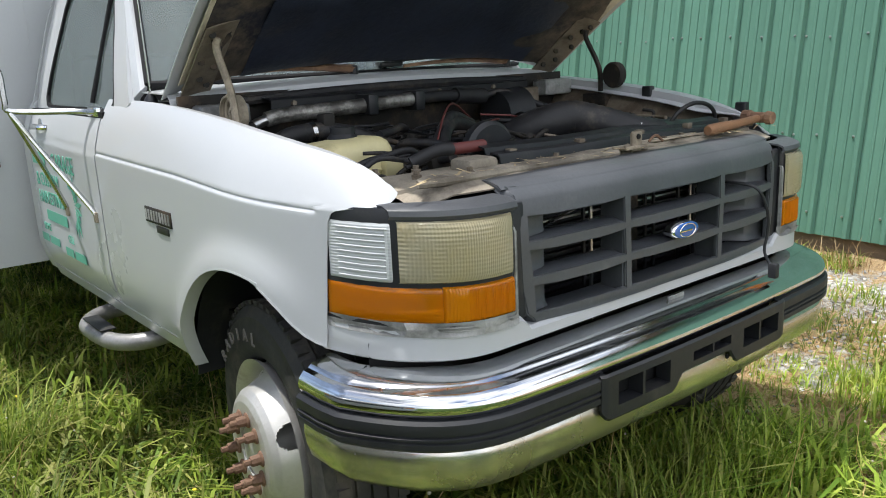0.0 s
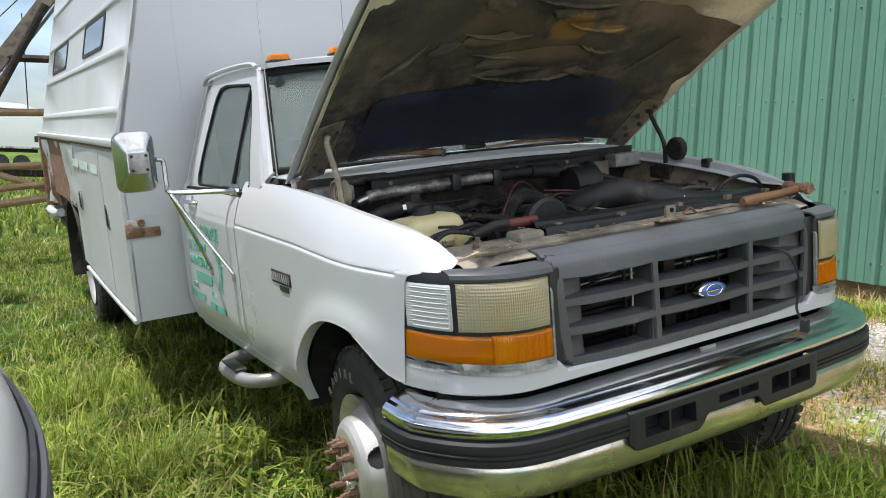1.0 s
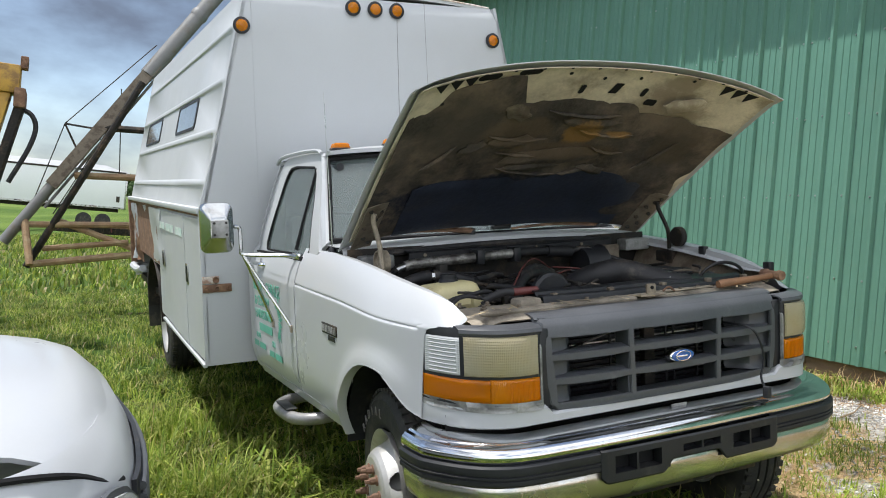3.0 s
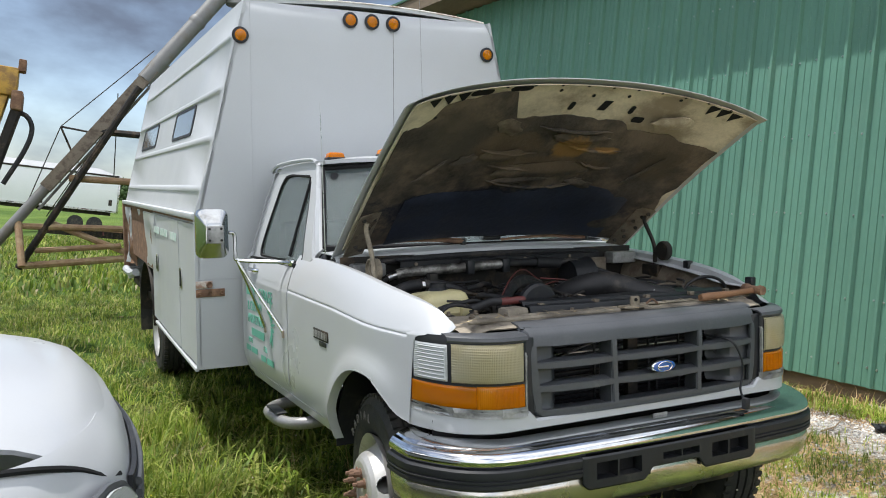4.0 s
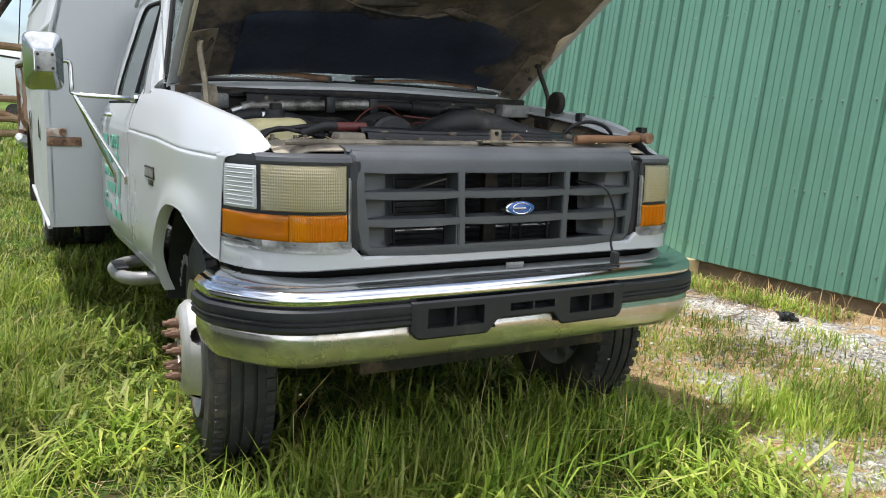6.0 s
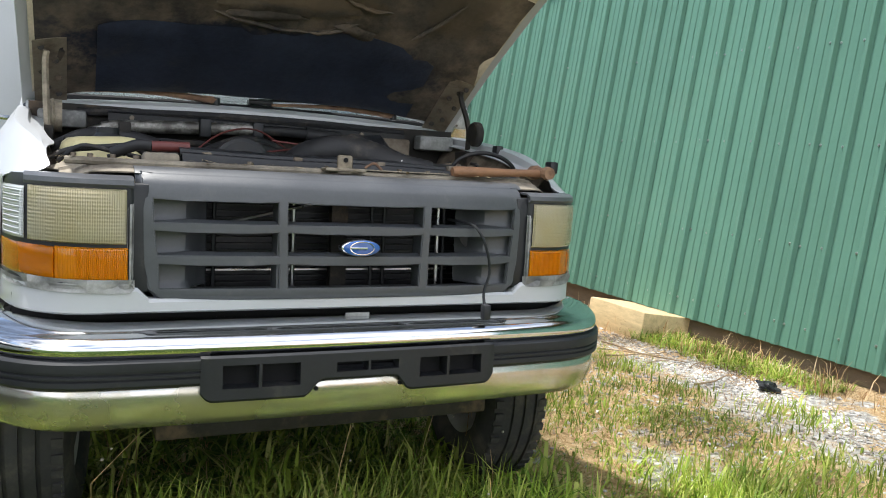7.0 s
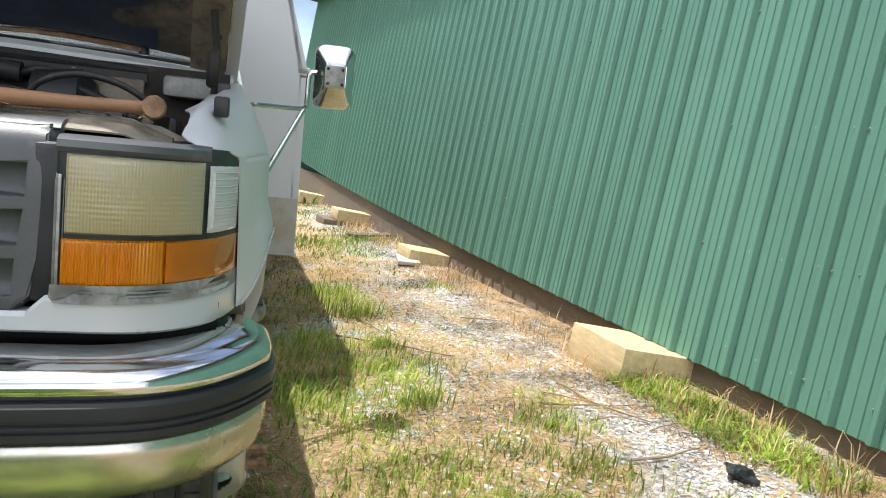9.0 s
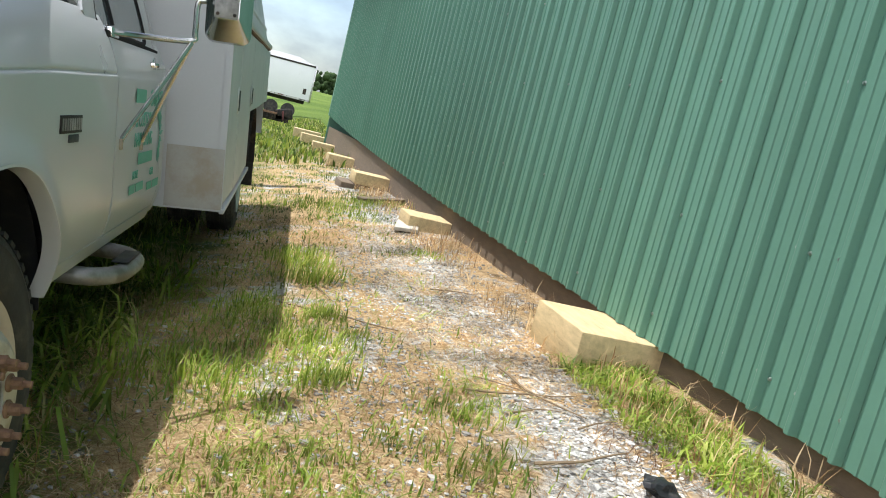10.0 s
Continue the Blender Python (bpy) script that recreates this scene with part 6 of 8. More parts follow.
def wheel(s, y, z, x_in, name, front=True):
    """x_in: the inner wall of the tyre."""
    m = Matrix.Translation((s * x_in, y, z)) @ Matrix.Rotation(radians(-6 if front else 0), 4, "Z") @ (Matrix.Identity(4) if s > 0 else Matrix.Rotation(math.pi, 4, "Z"))
    root = part("wheel", lathe([(0.03, 0.237), (0.02, 0.243), (0.035, 0.225), (0.10, 0.205), (0.16, 0.215), (0.20, 0.232), (0.215, 0.243), (0.226, 0.246), (0.22, 0.236), (0.205, 0.222), (0.165, 0.205)], 64), RIM, truck, "silver steel wheel with rusty nuts and a dusty tyre")
    root.matrix_local = m
    ty = part("tyre", tyre_mesh(), RUBBER, root, "worn black tyre with raised lettering")
    if front:
        part("disc", front_disc(), RIM, root)
        part("hub", lathe([(0.0, 0.08), (0.255, 0.072), (0.27, 0.068), (0.272, 0.05), (0.268, 0.0)], 40), RIM, root)
    else:
        part("disc", lathe([(0.16, 0.236), (0.13, 0.2), (0.06, 0.17), (0.04, 0.12), (0.04, 0.08)], 48), RIM, root)
        part("hub", lathe([(0.0, 0.09), (0.18, 0.085), (0.2, 0.07), (0.2, 0.0)], 32), DARKIRON, root)
    part("brake_drum", lathe([(0.02, 0.0), (0.02, 0.17), (0.12, 0.17), (0.12, 0.0)], 32), DARKIRON, root)
    nut = None
    for k in range(10):
        a = 2 * math.pi * k / 10 + 0.2
        if nut is None:
            bm = bmesh.new()
            add_lathe(bm, [(0.0, 0.022), (0.006, 0.022), (0.010, 0.016)], 12)
            add_lathe(bm, [(0.006, 0.0155), (0.030, 0.0150), (0.034, 0.012), (0.034, 0.009), (0.052, 0.009), (0.054, 0.0)], 8)
            nut = part("wheel_nut", bm, RUST, root, "rusty wheel nut on its stud")
            o = nut
        else:
            o = new("wheel_nut", nut.data)
            o.parent = root
            o["label"] = "rusty wheel nut on its stud"
        o.matrix_local = Matrix.Translation((0.274 if front else 0.05, 0.098 * math.cos(a), 0.098 * math.sin(a)))
    if front:
        for k, ch in enumerate("RADIAL"):
            cu = Matrix.Rotation(radians(24 - (k - 2.5) * 11), 4, "X") @ Matrix.Translation((0.2425, 0, 0.318)) @ Matrix(((0, 0, 1, 0), (1, 0, 0, 0), (0, 1, 0, 0), (0, 0, 0, 1)))
            letters("raised_letter", ch, 0.05, RUBBER_PALE, ty, cu, 0.002)
    return root


RUBBER_PALE = surf("tyre_letter", (0.14, 0.13, 0.12), 0.8, var=0.2, bump=0.1)
both(lambda s: wheel(s, 0.62, 0.345, 0.667, "front"))
both(lambda s: wheel(s, 5.72, 0.40, 0.90, "rear", False))
both(lambda s: wheel(s, 5.72, 0.40, 0.60, "rear", False))

STEPMETAL = surf("dull_aluminium", (0.27, 0.265, 0.26), 0.45, metal=0.5, var=0.25, scale=7, bump=0.1, dirt=(0.12, 0.1, 0.08), dirt_at=0.56, dirt_scale=6)
# chassis below
bm = bmesh.new()
for s in (-1, 1):
    add_box(bm, (s * 0.43 - 0.04, 0.1, 0.42), (s * 0.43 + 0.04, 6.9, 0.56), 0.01)
part("chassis_rail", bm, DARKIRON, truck, "dark chassis rails")
part("front_axle", tube([V(-0.72, 0.62, 0.33), V(-0.45, 0.60, 0.28), V(0.0, 0.58, 0.27), V(0.45, 0.60, 0.28), V(0.72, 0.62, 0.33)], 0.045, 10, 4), RUST, truck, "rusty front axle beam")
part("axle_boss", box((-0.16, 0.06, 0.37), (0.06, 0.2, 0.42), 0.015), BRACKET, truck)
part("rear_axle", tube([V(-0.95, 5.72, 0.40), V(0.95, 5.72, 0.40)], 0.07, 12), DARKIRON, truck)
part("cross_member", box((-0.5, 0.05, 0.36), (0.5, 0.14, 0.44), 0.01), DARKIRON, truck)
for s in (-1, 1):
    # tubular step under the door
    st = part("side_step", tube([V(s * 0.80, 1.98, 0.45), V(s * 0.92, 1.98, 0.44), V(s * 0.985, 1.93, 0.432), V(s * 1.005, 1.84, 0.43), V(s * 0.99, 1.64, 0.43), V(s * 0.92, 1.52, 0.44), V(s * 0.80, 1.50, 0.45)], 0.031, 14, 5), STEPMETAL, truck, "dull aluminium tube step")
    part("step_pad", box((s * 0.99 - 0.028, 1.66, 0.464), (s * 0.99 + 0.028, 1.88, 0.470), 0.002), BLACK, st)

# ---- the service body behind the cab ----
BOXM = Matrix.Translation((0, 2.79, 0.52)) @ Matrix.Rotation(radians(2.2), 4, "X") @ Matrix.Translation((0, -2.79, -0.52))
body = part("service_body", box((-1.14, 2.83, 0.56), (1.14, 7.6, 0.62), 0.004), DARKIRON, truck, "tall white utility body with a sloped canopy")
body.matrix_local = BOXM
BF, BR = 2.79, 7.6
SH = 1.492


def lower_side(s):
    """Compartment side: doors set in a frame, a wheel cut-out, a battered tail on one side."""
    x = s * 1.225
    seams = [2.81, 3.42, 4.72, 6.6, 7.58]
    for i, (a, b) in enumerate(zip(seams, seams[1:])):
        z0 = 0.535 if i < 2 else 0.92
        z1 = SH - 0.05
        crushed = s < 0 and i >= 2
        if s < 0 and i == 3:
            continue
        rows = []
        for q in np.linspace(0, 1, 10):
            row = []
            for w in np.linspace(0, 1, 10):
                y, z = lerp(a + 0.012, b - 0.012, q), lerp(z0 + 0.02, z1, w)
                dent = 0.0
                if crushed:
                    dent = 0.10 * smooth(0.1, 1.0, q) * (1 - 0.6 * w) + 0.05 * noise.noise((y * 3, z * 4, 1.0))
                row.append(V(x - s * (dent + 0.004 * math.sin(3 * y)), y, z))
            rows.append(row)
        d = part("compartment_door", sheet(rows, 0.025, (0, y, 1)), BOXWHITE, body, "dented white compartment door" if crushed else "white compartment door")
        if i in (0, 1):
            yl = 3.34 if i == 0 else 4.60
            ft = part("latch", box((x + s * 0.004 - 0.004, yl - 0.045, 0.98), (x + s * 0.004 + 0.004, yl + 0.045, 1.12), 0.003), STEEL, d, "recessed paddle latch")
            part("paddle", box((x + s * 0.008 - 0.004, yl - 0.03, 0.995), (x + s * 0.008 + 0.004, yl + 0.03, 1.105), 0.003), BLACK, ft)
    # frame behind the doors
    rows = [[V(x - s * 0.03, y, z) for y in (BF, 5.1)] for z in (0.53, SH)]
    part("side_frame", sheet(rows, 0.01), BOXWHITE, body)
    rows = [[V(x - s * 0.03, y, z) for y in (5.0, BR)] for z in (0.95, SH)]
    part("side_frame", sheet(rows, 0.01), RUST if s < 0 else BOXWHITE, body, "rusted inner side of the compartments" if s < 0 else "")
    part("rub_rail", box((x - 0.012, BF, 0.515), (x + 0.012, 4.78, 0.538), 0.004), BOXWHITE, body)
    # wheel arch and dark inside
    part("wheel_box", sheet([[V(s * xx, 5.68 + 0.52 * math.cos(radians(a)), 0.43 + 0.52 * math.sin(radians(a))) for a in np.linspace(180, 0, 18)] for xx in (1.21, 0.5)], 0.006), DARKIRON, body)
    part("mud_flap", box((s * 1.0 - 0.2, 6.32, 0.2), (s * 1.0 + 0.2, 6.335, 0.75), 0.003), RUBBER, body, "black rubber mud flap")
    # the ledge between lower body and canopy
    part("ledge", box((x - s * 0.02 - 0.035, BF, SH - 0.02), (x - s * 0.02 + 0.035, BR + 0.02, SH + 0.018), 0.006), BOXWHITE, body, "white ledge with a rusty underside")
    part("ledge_shadow_strip", box((x - s * 0.02 - 0.02, BF, SH - 0.036), (x - s * 0.02 + 0.02, BR, SH - 0.02), 0.002), RUST, body)
    if s < 0:
        # torn tail: bent sheets and a hanging bracket
        for k in range(5):
            rr_ = random.Random(30 + k)
            y0 = 6.75 + 0.15 * k
            rows = []
            for q in np.linspace(0, 1, 9):
                rows.append([V(x + 0.05 + 0.10 * noise.noise((k * 3.1, q * 3, w * 2)), y0 + w * 0.16 + 0.05 * noise.noise((k, q * 4, 7)), lerp(0.82, SH - 0.05, q)) for w in np.linspace(0, 1, 5)])
            part("torn_sheet", sheet(rows, 0.004), BOXWHITE if k % 2 else RUST, body, "torn, crumpled sheet metal")
        part("bent_bumper", tube([V(-1.0, 7.55, 0.72), V(-1.15, 7.5, 0.70), V(-1.24, 7.35, 0.74), V(-1.22, 7.0, 0.72), V(-1.2, 6.7, 0.76)], 0.04, 8, 4), BOXWHITE, body)
        part("tail_post", box((-1.24, 7.5, 0.7), (-1.18, 7.6, SH), 0.01), RUST, body)
        bars_m = Matrix(((0, 0, -1, x - 0.006), (-1, 0, 0, 4.1), (0, 1, 0, 1.32), (0, 0, 0, 1)))
        bm = bmesh.new()
        for c, w in ((-0.5, 0.34), (-0.05, 0.42), (0.45, 0.3)):
            add_box(bm, (c - w / 2, -0.028, 0), (c + w / 2, 0.028, 0.001))
        bmesh.ops.transform(bm, matrix=bars_m, verts=bm.verts)
        part("faded_lettering", bm, surf("faded_green", (0.45, 0.62, 0.55), 0.6, var=0.2, bump=0, dirt=(0.7, 0.72, 0.72), dirt_at=0.5, dirt_scale=18), body, "faded green bars of worn lettering")


both(lower_side)


def canopy_x(z):
    return lerp(1.2, 0.885, (z - SH) / (2.85 - SH))


# canopy: front, sides with pressed beads, roof
def canopy_front_rows():
    rows = []
    for z in (0.525, 0.9, SH, 1.9, 2.3, 2.6, 2.76, 2.82, 2.85):
        half = 1.225 if z <= SH else canopy_x(z)
        if z > 2.78:
            half -= 0.02 * (z - 2.78) / 0.07
        rows.append([V(u * half, BF + (0.05 * (z - 2.76) / 0.09 if z > 2.76 else 0), z) for u in np.linspace(-1, 1, 9)])
    return rows


part("front_wall", sheet(canopy_front_rows(), 0.03, (0, 5, 1.6)), BOXWHITE, body, "plain white front wall of the body")


def bead_rows(s):
    zs = [SH]
    for c in (1.665, 1.985, 2.30, 2.635):
        zs += [c - 0.028, c - 0.016, c, c + 0.012, c + 0.022]
    zs += [2.80, 2.85]
    rows = []
    for z in zs:
        out = 0.0
        for c in (1.665, 1.985, 2.30, 2.635):
            if abs(z - c) < 0.001:
                out = 0.014
            elif abs(z - c) < 0.018:
                out = 0.012
        rows.append([V(s * (canopy_x(z) + out * smooth(0, 0.06, min(y - BF, BR - y) - 0.07)), y, z) for y in [BF, BF + 0.07, BF + 0.14, 4, 5, 6, BR - 0.14, BR - 0.07, BR]])
    return rows


def canopy_side(s):
    wall = part("canopy_side", sheet(bead_rows(s), 0.02, (0, 5, 2)), BOXWHITE, body, "white canopy side with pressed beads")
    for y0, y1 in ((3.74, 4.72), (5.80, 6.98)):
        z0, z1 = 2.045, 2.275
        f = lambda y, z, o: V(s * (canopy_x(z) + o), y, z)
        out = [f(y, z, 0.007) for y, z in rounded(y0, z0, y1, z1, 0.05)]
        inn = [f(y, z, 0.007) for y, z in rounded(y0 + 0.05, z0 + 0.022, y1 - 0.05, z1 - 0.022, 0.035)]
        w = part("side_window", ring(out, inn, 0.012, (0, (y0 + y1) / 2, 2)), BLACK, wall, "small window in a black rubber frame")
        bm = bmesh.new()
        bm.faces.new([bm.verts.new(p - V(s * 0.003, 0, 0)) for p in inn])
        part("pane", bm, surf("window_pane", (0.16, 0.18, 0.19), 0.06, var=0.08, bump=0, spec=0.8, coat=0.8), w)


both(canopy_side)
part("canopy_roof", sheet([[V(u * 0.87, y, 2.85 + 0.05 * (1 - u * u)) for u in np.linspace(-1, 1, 13)] for y in (BF + 0.05, 3.2, 5, BR)], 0.02, (0, 5, 1)), BOXWHITE, body, "white canopy roof, rusty at its front edge")
part("roof_edge_rust", tube([V(u * 0.86, BF + 0.05, 2.856 + 0.05 * (1 - u * u)) for u in np.linspace(-1, 1, 15)], 0.006, 6), surf("rust_stained_white", (0.7, 0.68, 0.64), 0.6, var=0.1, dirt=(0.3, 0.13, 0.05), dirt_at=0.6, dirt_scale=9), body)
part("rear_wall", sheet([[V(u * h, BR, z) for u in (-1, 0, 1)] for z, h in ((0.6, 1.2), (SH, 1.2), (2.85, 0.885))], 0.02, (0, 5, 1)), BOXWHITE, body)
for x, z in ((-0.915, 2.62), (-0.188, 2.775), (-0.034, 2.775), (0.12, 2.775), (0.852, 2.62)):
    y = BF - 0.002
    lp = part("clearance_lamp", lathe([(y + 0.002, 0.0), (y - 0.004, 0.052), (y - 0.014, 0.052), (y - 0.018, 0.046), (y - 0.018, 0.036)], 28, (x, 0, z), "y"), BLACK, body, "round amber clearance lamp in a black ring")
    part("lens", lathe([(y - 0.028, 0.0), (y - 0.026, 0.02), (y - 0.019, 0.036), (y - 0.016, 0.038)], 24, (x, 0, z), "y"), AMBER, lp)
# seams and the rusty hinge plate on the front wall
for x in (-0.85, 0.125):
    part("seam", box((x - 0.0015, BF - 0.002, 1.5), (x + 0.0015, BF, 2.84)), LIP if x > 0 else BOXWHITE, body)
for x in (-1.0,):
    part("panel_seam", box((-1.21, BF - 0.002, 1.095), (-0.95, BF, 1.10)), BOXWHITE, body)
hp = part("hinge_plate", box((-1.222, BF - 0.010, 0.985), (-1.045, BF, 1.035), 0.003), RUST, body, "rusty hinge plate with bolts")
part("plate_upper", box((-1.222, BF - 0.010, 1.04), (-1.12, BF, 1.085), 0.003), surf("flaking_white", (0.62, 0.58, 0.52), 0.7, var=0.2, dirt=(0.25, 0.1, 0.05), dirt_at=0.5, dirt_scale=16), hp)
for x, z in ((-1.2, 1.01), (-1.135, 1.01), (-1.065, 1.01), (-1.14, 1.063)):
    part("bolt", lathe([(BF - 0.010, 0.0), (BF - 0.022, 0.010 if z < 1.04 else 0.018), (BF - 0.010, 0.012 if z < 1.04 else 0.02)], 10, (x, 0, z), "y"), RUST, hp)
# grey lower shield beside the cab
part("gravel_shield", sheet([[V(x, BF - 0.006, z) for x in (0.955, 1.222)] for z in (0.535, 0.83)], 0.004, (0, 5, 0.7)), surf("grey_shield", (0.36, 0.35, 0.33), 0.6, var=0.12, dirt=(0.3, 0.25, 0.18), dirt_at=0.6), body, "grey gravel shield, dusty")

# ---- hammer on the radiator support ----
hammer = thing("hammer", "old hammer with a brown wooden handle lying on the radiator support", "hammer", LEAN)
WOODH = surf("handle_wood", (0.24, 0.12, 0.06), 0.6, var=0.3, scale=8, bump=0.2, stretch=(1, 6, 6), dirt=(0.1, 0.05, 0.03), dirt_at=0.6)
bm = bmesh.new()
add_tube(bm, [V(0.36, 0.10, 1.118), V(0.375, 0.10, 1.119), V(0.45, 0.105, 1.121), V(0.55, 0.115, 1.123), V(0.62, 0.122, 1.125), V(0.69, 0.13, 1.127)], [0.014, 0.0175, 0.0165, 0.0135, 0.0125, 0.013], 12)
part("handle", bm, WOODH, hammer)
bm = bmesh.new()
add_tube(bm, [V(0.705, 0.085, 1.128), V(0.705, 0.105, 1.129), V(0.704, 0.11, 1.129), V(0.70, 0.155, 1.130), V(0.70, 0.16, 1.130), V(0.70, 0.185, 1.131)], [0.020, 0.022, 0.017, 0.018, 0.024, 0.022], 10)
part("head", bm, RUST, hammer)

# ---- timber blocks under the shed wall, boards, twigs ----
def timber(s, length, reach, h, zt, tilt=0.0):
    bm = box((-reach, -length / 2, -h), (0.0, length / 2, 0.0), 0.012, seg=2)
    for v in bm.verts:
        v.co += V(1, 1, 1) * 0.008 * noise.noise(v.co * 9 + V(s, 0, 0))
    ob = part("timber_block", bm, PALEWOOD)
    tagged(ob, "pale sawn timber block under the shed wall", "timber", "blocks along the wall")
    ob.matrix_world = Matrix.Translation(wall_p(s, -0.25, zt)) @ Matrix.Rotation(radians(2.3 + tilt), 4, "Z")
    return ob


for s, l, r, h, zt in ((2.55, 0.6, 0.64, 0.24, 0.535), (6.5, 0.48, 0.62, 0.2, 0.46), (9.9, 0.46, 0.68, 0.16, 0.5), (13.4, 0.46, 0.66, 0.2, 0.46), (16.6, 0.46, 0.66, 0.2, 0.46), (19.2, 0.46, 0.72, 0.22, 0.48), (21.6, 0.46, 0.76, 0.24, 0.48)):
    timber(s, l, r, h, zt, random.uniform(-3, 3))
lower = part("timber_block", box((-0.8, -0.3, -0.14), (0, 0.3, 0), 0.01), OLDWOOD)
tagged(lower, "dark weathered timber under a pale block", "timber", "blocks along the wall").matrix_world = Matrix.Translation(wall_p(9.95, -0.2, 0.335)) @ Matrix.Rotation(radians(4), 4, "Z")
brd = part("board", box((0, -0.06, 0), (1.15, 0.06, 0.035), 0.004), OLDWOOD)
tagged(brd, "brown weathered board lying on the ground", "board").matrix_world = Matrix.Translation((2.32, 8.05, 0.30)) @ Euler((0, radians(-4), radians(40))).to_matrix().to_4x4()
pk = part("plank", box((-0.11, -0.5, 0), (0.11, 0.5, 0.035), 0.006), surf("silvered_plank", (0.5, 0.46, 0.4), 0.85, var=0.25, scale=6, bump=0.4, stretch=(5, 1, 5)))
tagged(pk, "short silver-grey plank lying on gravel", "plank").matrix_world = Matrix.Translation((2.68, 6.5, ground_z(2.68, 6.5) + 0.02)) @ Euler((0, radians(-6), radians(-10))).to_matrix().to_4x4()
TWIG = surf("dry_twig", (0.22, 0.16, 0.1), 0.9, var=0.3, bump=0.3)
for pts, r in (([(1.53, 3.18), (1.84, 2.91), (2.12, 2.69)], 0.010), ([(1.73, 3.62), (1.78, 3.4), (1.82, 3.2)], 0.007), ([(2.49, 2.14), (2.53, 1.95), (2.58, 1.79), (2.71, 1.57)], 0.009), ([(2.28, 1.81), (2.5, 1.80), (2.76, 1.82)], 0.008),
               ([(2.37, 1.12), (2.55, 1.16), (2.74, 1.25)], 0.009), ([(2.42, 1.59), (2.55, 1.65), (2.63, 1.63)], 0.006), ([(2.63, 1.46), (2.72, 1.52), (2.83, 1.56)], 0.006), ([(2.45, 3.72), (2.6, 3.70), (2.74, 3.68)], 0.008), ([(2.50, 3.60), (2.59, 3.80), (2.63, 3.95)], 0.006), ([(2.35, 2.0), (2.52, 1.86), (2.68, 1.74)], 0.005)):
    line = resample([V(x, y, 0) for x, y in pts], 14)
    tw = part("twig", tube([V(p.x + 0.012 * noise.noise((p.x * 7, p.y * 7, r * 900)), p.y, ground_z(p.x, p.y) + 0.016 + 0.010 * noise.noise((p.x * 5, p.y * 5, 2.0))) for p in line], [r * 0.75 * q for q in np.linspace(1, 0.45, 14)], 6), TWIG)
    tagged(tw, "dry grey-brown twig lying on the ground", "twig", "twigs in the yard")
# crumpled black rubber scrap
bm = bmesh.new()
bmesh.ops.create_icosphere(bm, subdivisions=3, radius=0.055)
for v in bm.verts:
    v.co += v.co * (0.7 * noise.noise(v.co * 22) + 0.3 * noise.noise(v.co * 60))
    v.co.z *= 0.55
sc = part("rubber_scrap", bm, BLACK)
tagged(sc, "crumpled black plastic scrap on the gravel", "scrap").matrix_world = Matrix.Translation((2.72, 0.94, ground_z(2.72, 0.94) + 0.028))

# ---- white pickup standing nose-in beside the truck ----
car = thing("white_pickup", "white pickup with an amber and clear headlamp, parked on grass", "truck", LEAN @ Matrix.Translation((0.085, 0, -0.05)))
CY = 0.22


def car_plan(n=40, grow=0.0):
    """Plan of one half of the nose, from the tail side round the corner to the middle."""
    pts = [V(-7.0, CY - 0.99, 0), V(-4.5, CY - 1.0, 0), V(-3.0, CY - 1.0, 0), V(-2.5, CY - 0.985, 0), V(-2.25, CY - 0.94, 0), V(-2.1, CY - 0.83, 0), V(-2.02, CY - 0.68, 0), V(-1.965, CY - 0.5, 0), V(-1.94, CY - 0.25, 0), V(-1.93, CY, 0)]
    pts = catmull(pts, 5)
    pts = pts + [V(p.x, 2 * CY - p.y, 0) for p in pts[-2::-1]]
    return pts


CP = car_plan()


def car_skin(levels, scale_in=0.0):
    rows = []
    for z, inset in levels:
        row = []
        for i, p in enumerate(CP):
            d = (CP[min(i + 1, len(CP) - 1)] - CP[max(i - 1, 0)]).normalized()
            row.append(V(p.x - d.y * inset, p.y + d.x * inset, z))
        rows.append(row)
    return rows


cb = part("body_side", sheet(car_skin([(0.42, 0.03), (0.55, 0.0), (0.72, -0.01), (0.86, 0.0), (0.95, 0.018), (1.02, 0.05), (1.055, 0.085)]), 0.01, (-4, CY, 0.7)), WHITE, car, "white fenders and sides")


def car_hood(u, v):
    """u across, v from the nose back."""
    x = lerp(-1.985, -3.45, v) - 0.10 * abs(u) ** 3 * (1 - v)
    half = lerp(0.82, 0.86, v) - 0.12 * (1 - v) ** 4
    edge = curve1([(0, 0.985), (0.03, 1.03), (0.1, 1.075), (0.2, 1.10), (0.5, 1.14), (1, 1.19)], v)
    top = curve1([(0, 1.0), (0.02, 1.06), (0.06, 1.125), (0.12, 1.16), (0.2, 1.185), (0.45, 1.22), (1, 1.26)], v)
    return V(x, CY + u * half, lerp(top, edge, abs(u) ** 2.6))


part("hood", sheet([[car_hood(u, v) for u in np.linspace(-1, 1, 33)] for v in [0, 0.01, 0.02, 0.04, 0.06, 0.09, 0.12, 0.16, 0.2, 0.28, 0.36, 0.45, 0.6, 0.8, 1]], 0.012, (-3, CY, 0.6)), WHITE, car, "white rounded hood")
for s in (-1, 1):
    part("hood_gap", tube([V(x, CY + s * (CY - y), z) for x, y, z in ((-2.75, -0.70, 1.070), (-2.45, -0.69, 1.066), (-2.25, -0.635, 1.056), (-2.145, -0.575, 1.034), (-2.085, -0.50, 1.0), (-2.035, -0.42, 0.955), (-2.0, -0.345, 0.935))], 0.008, 6, 4), SEAM, car)
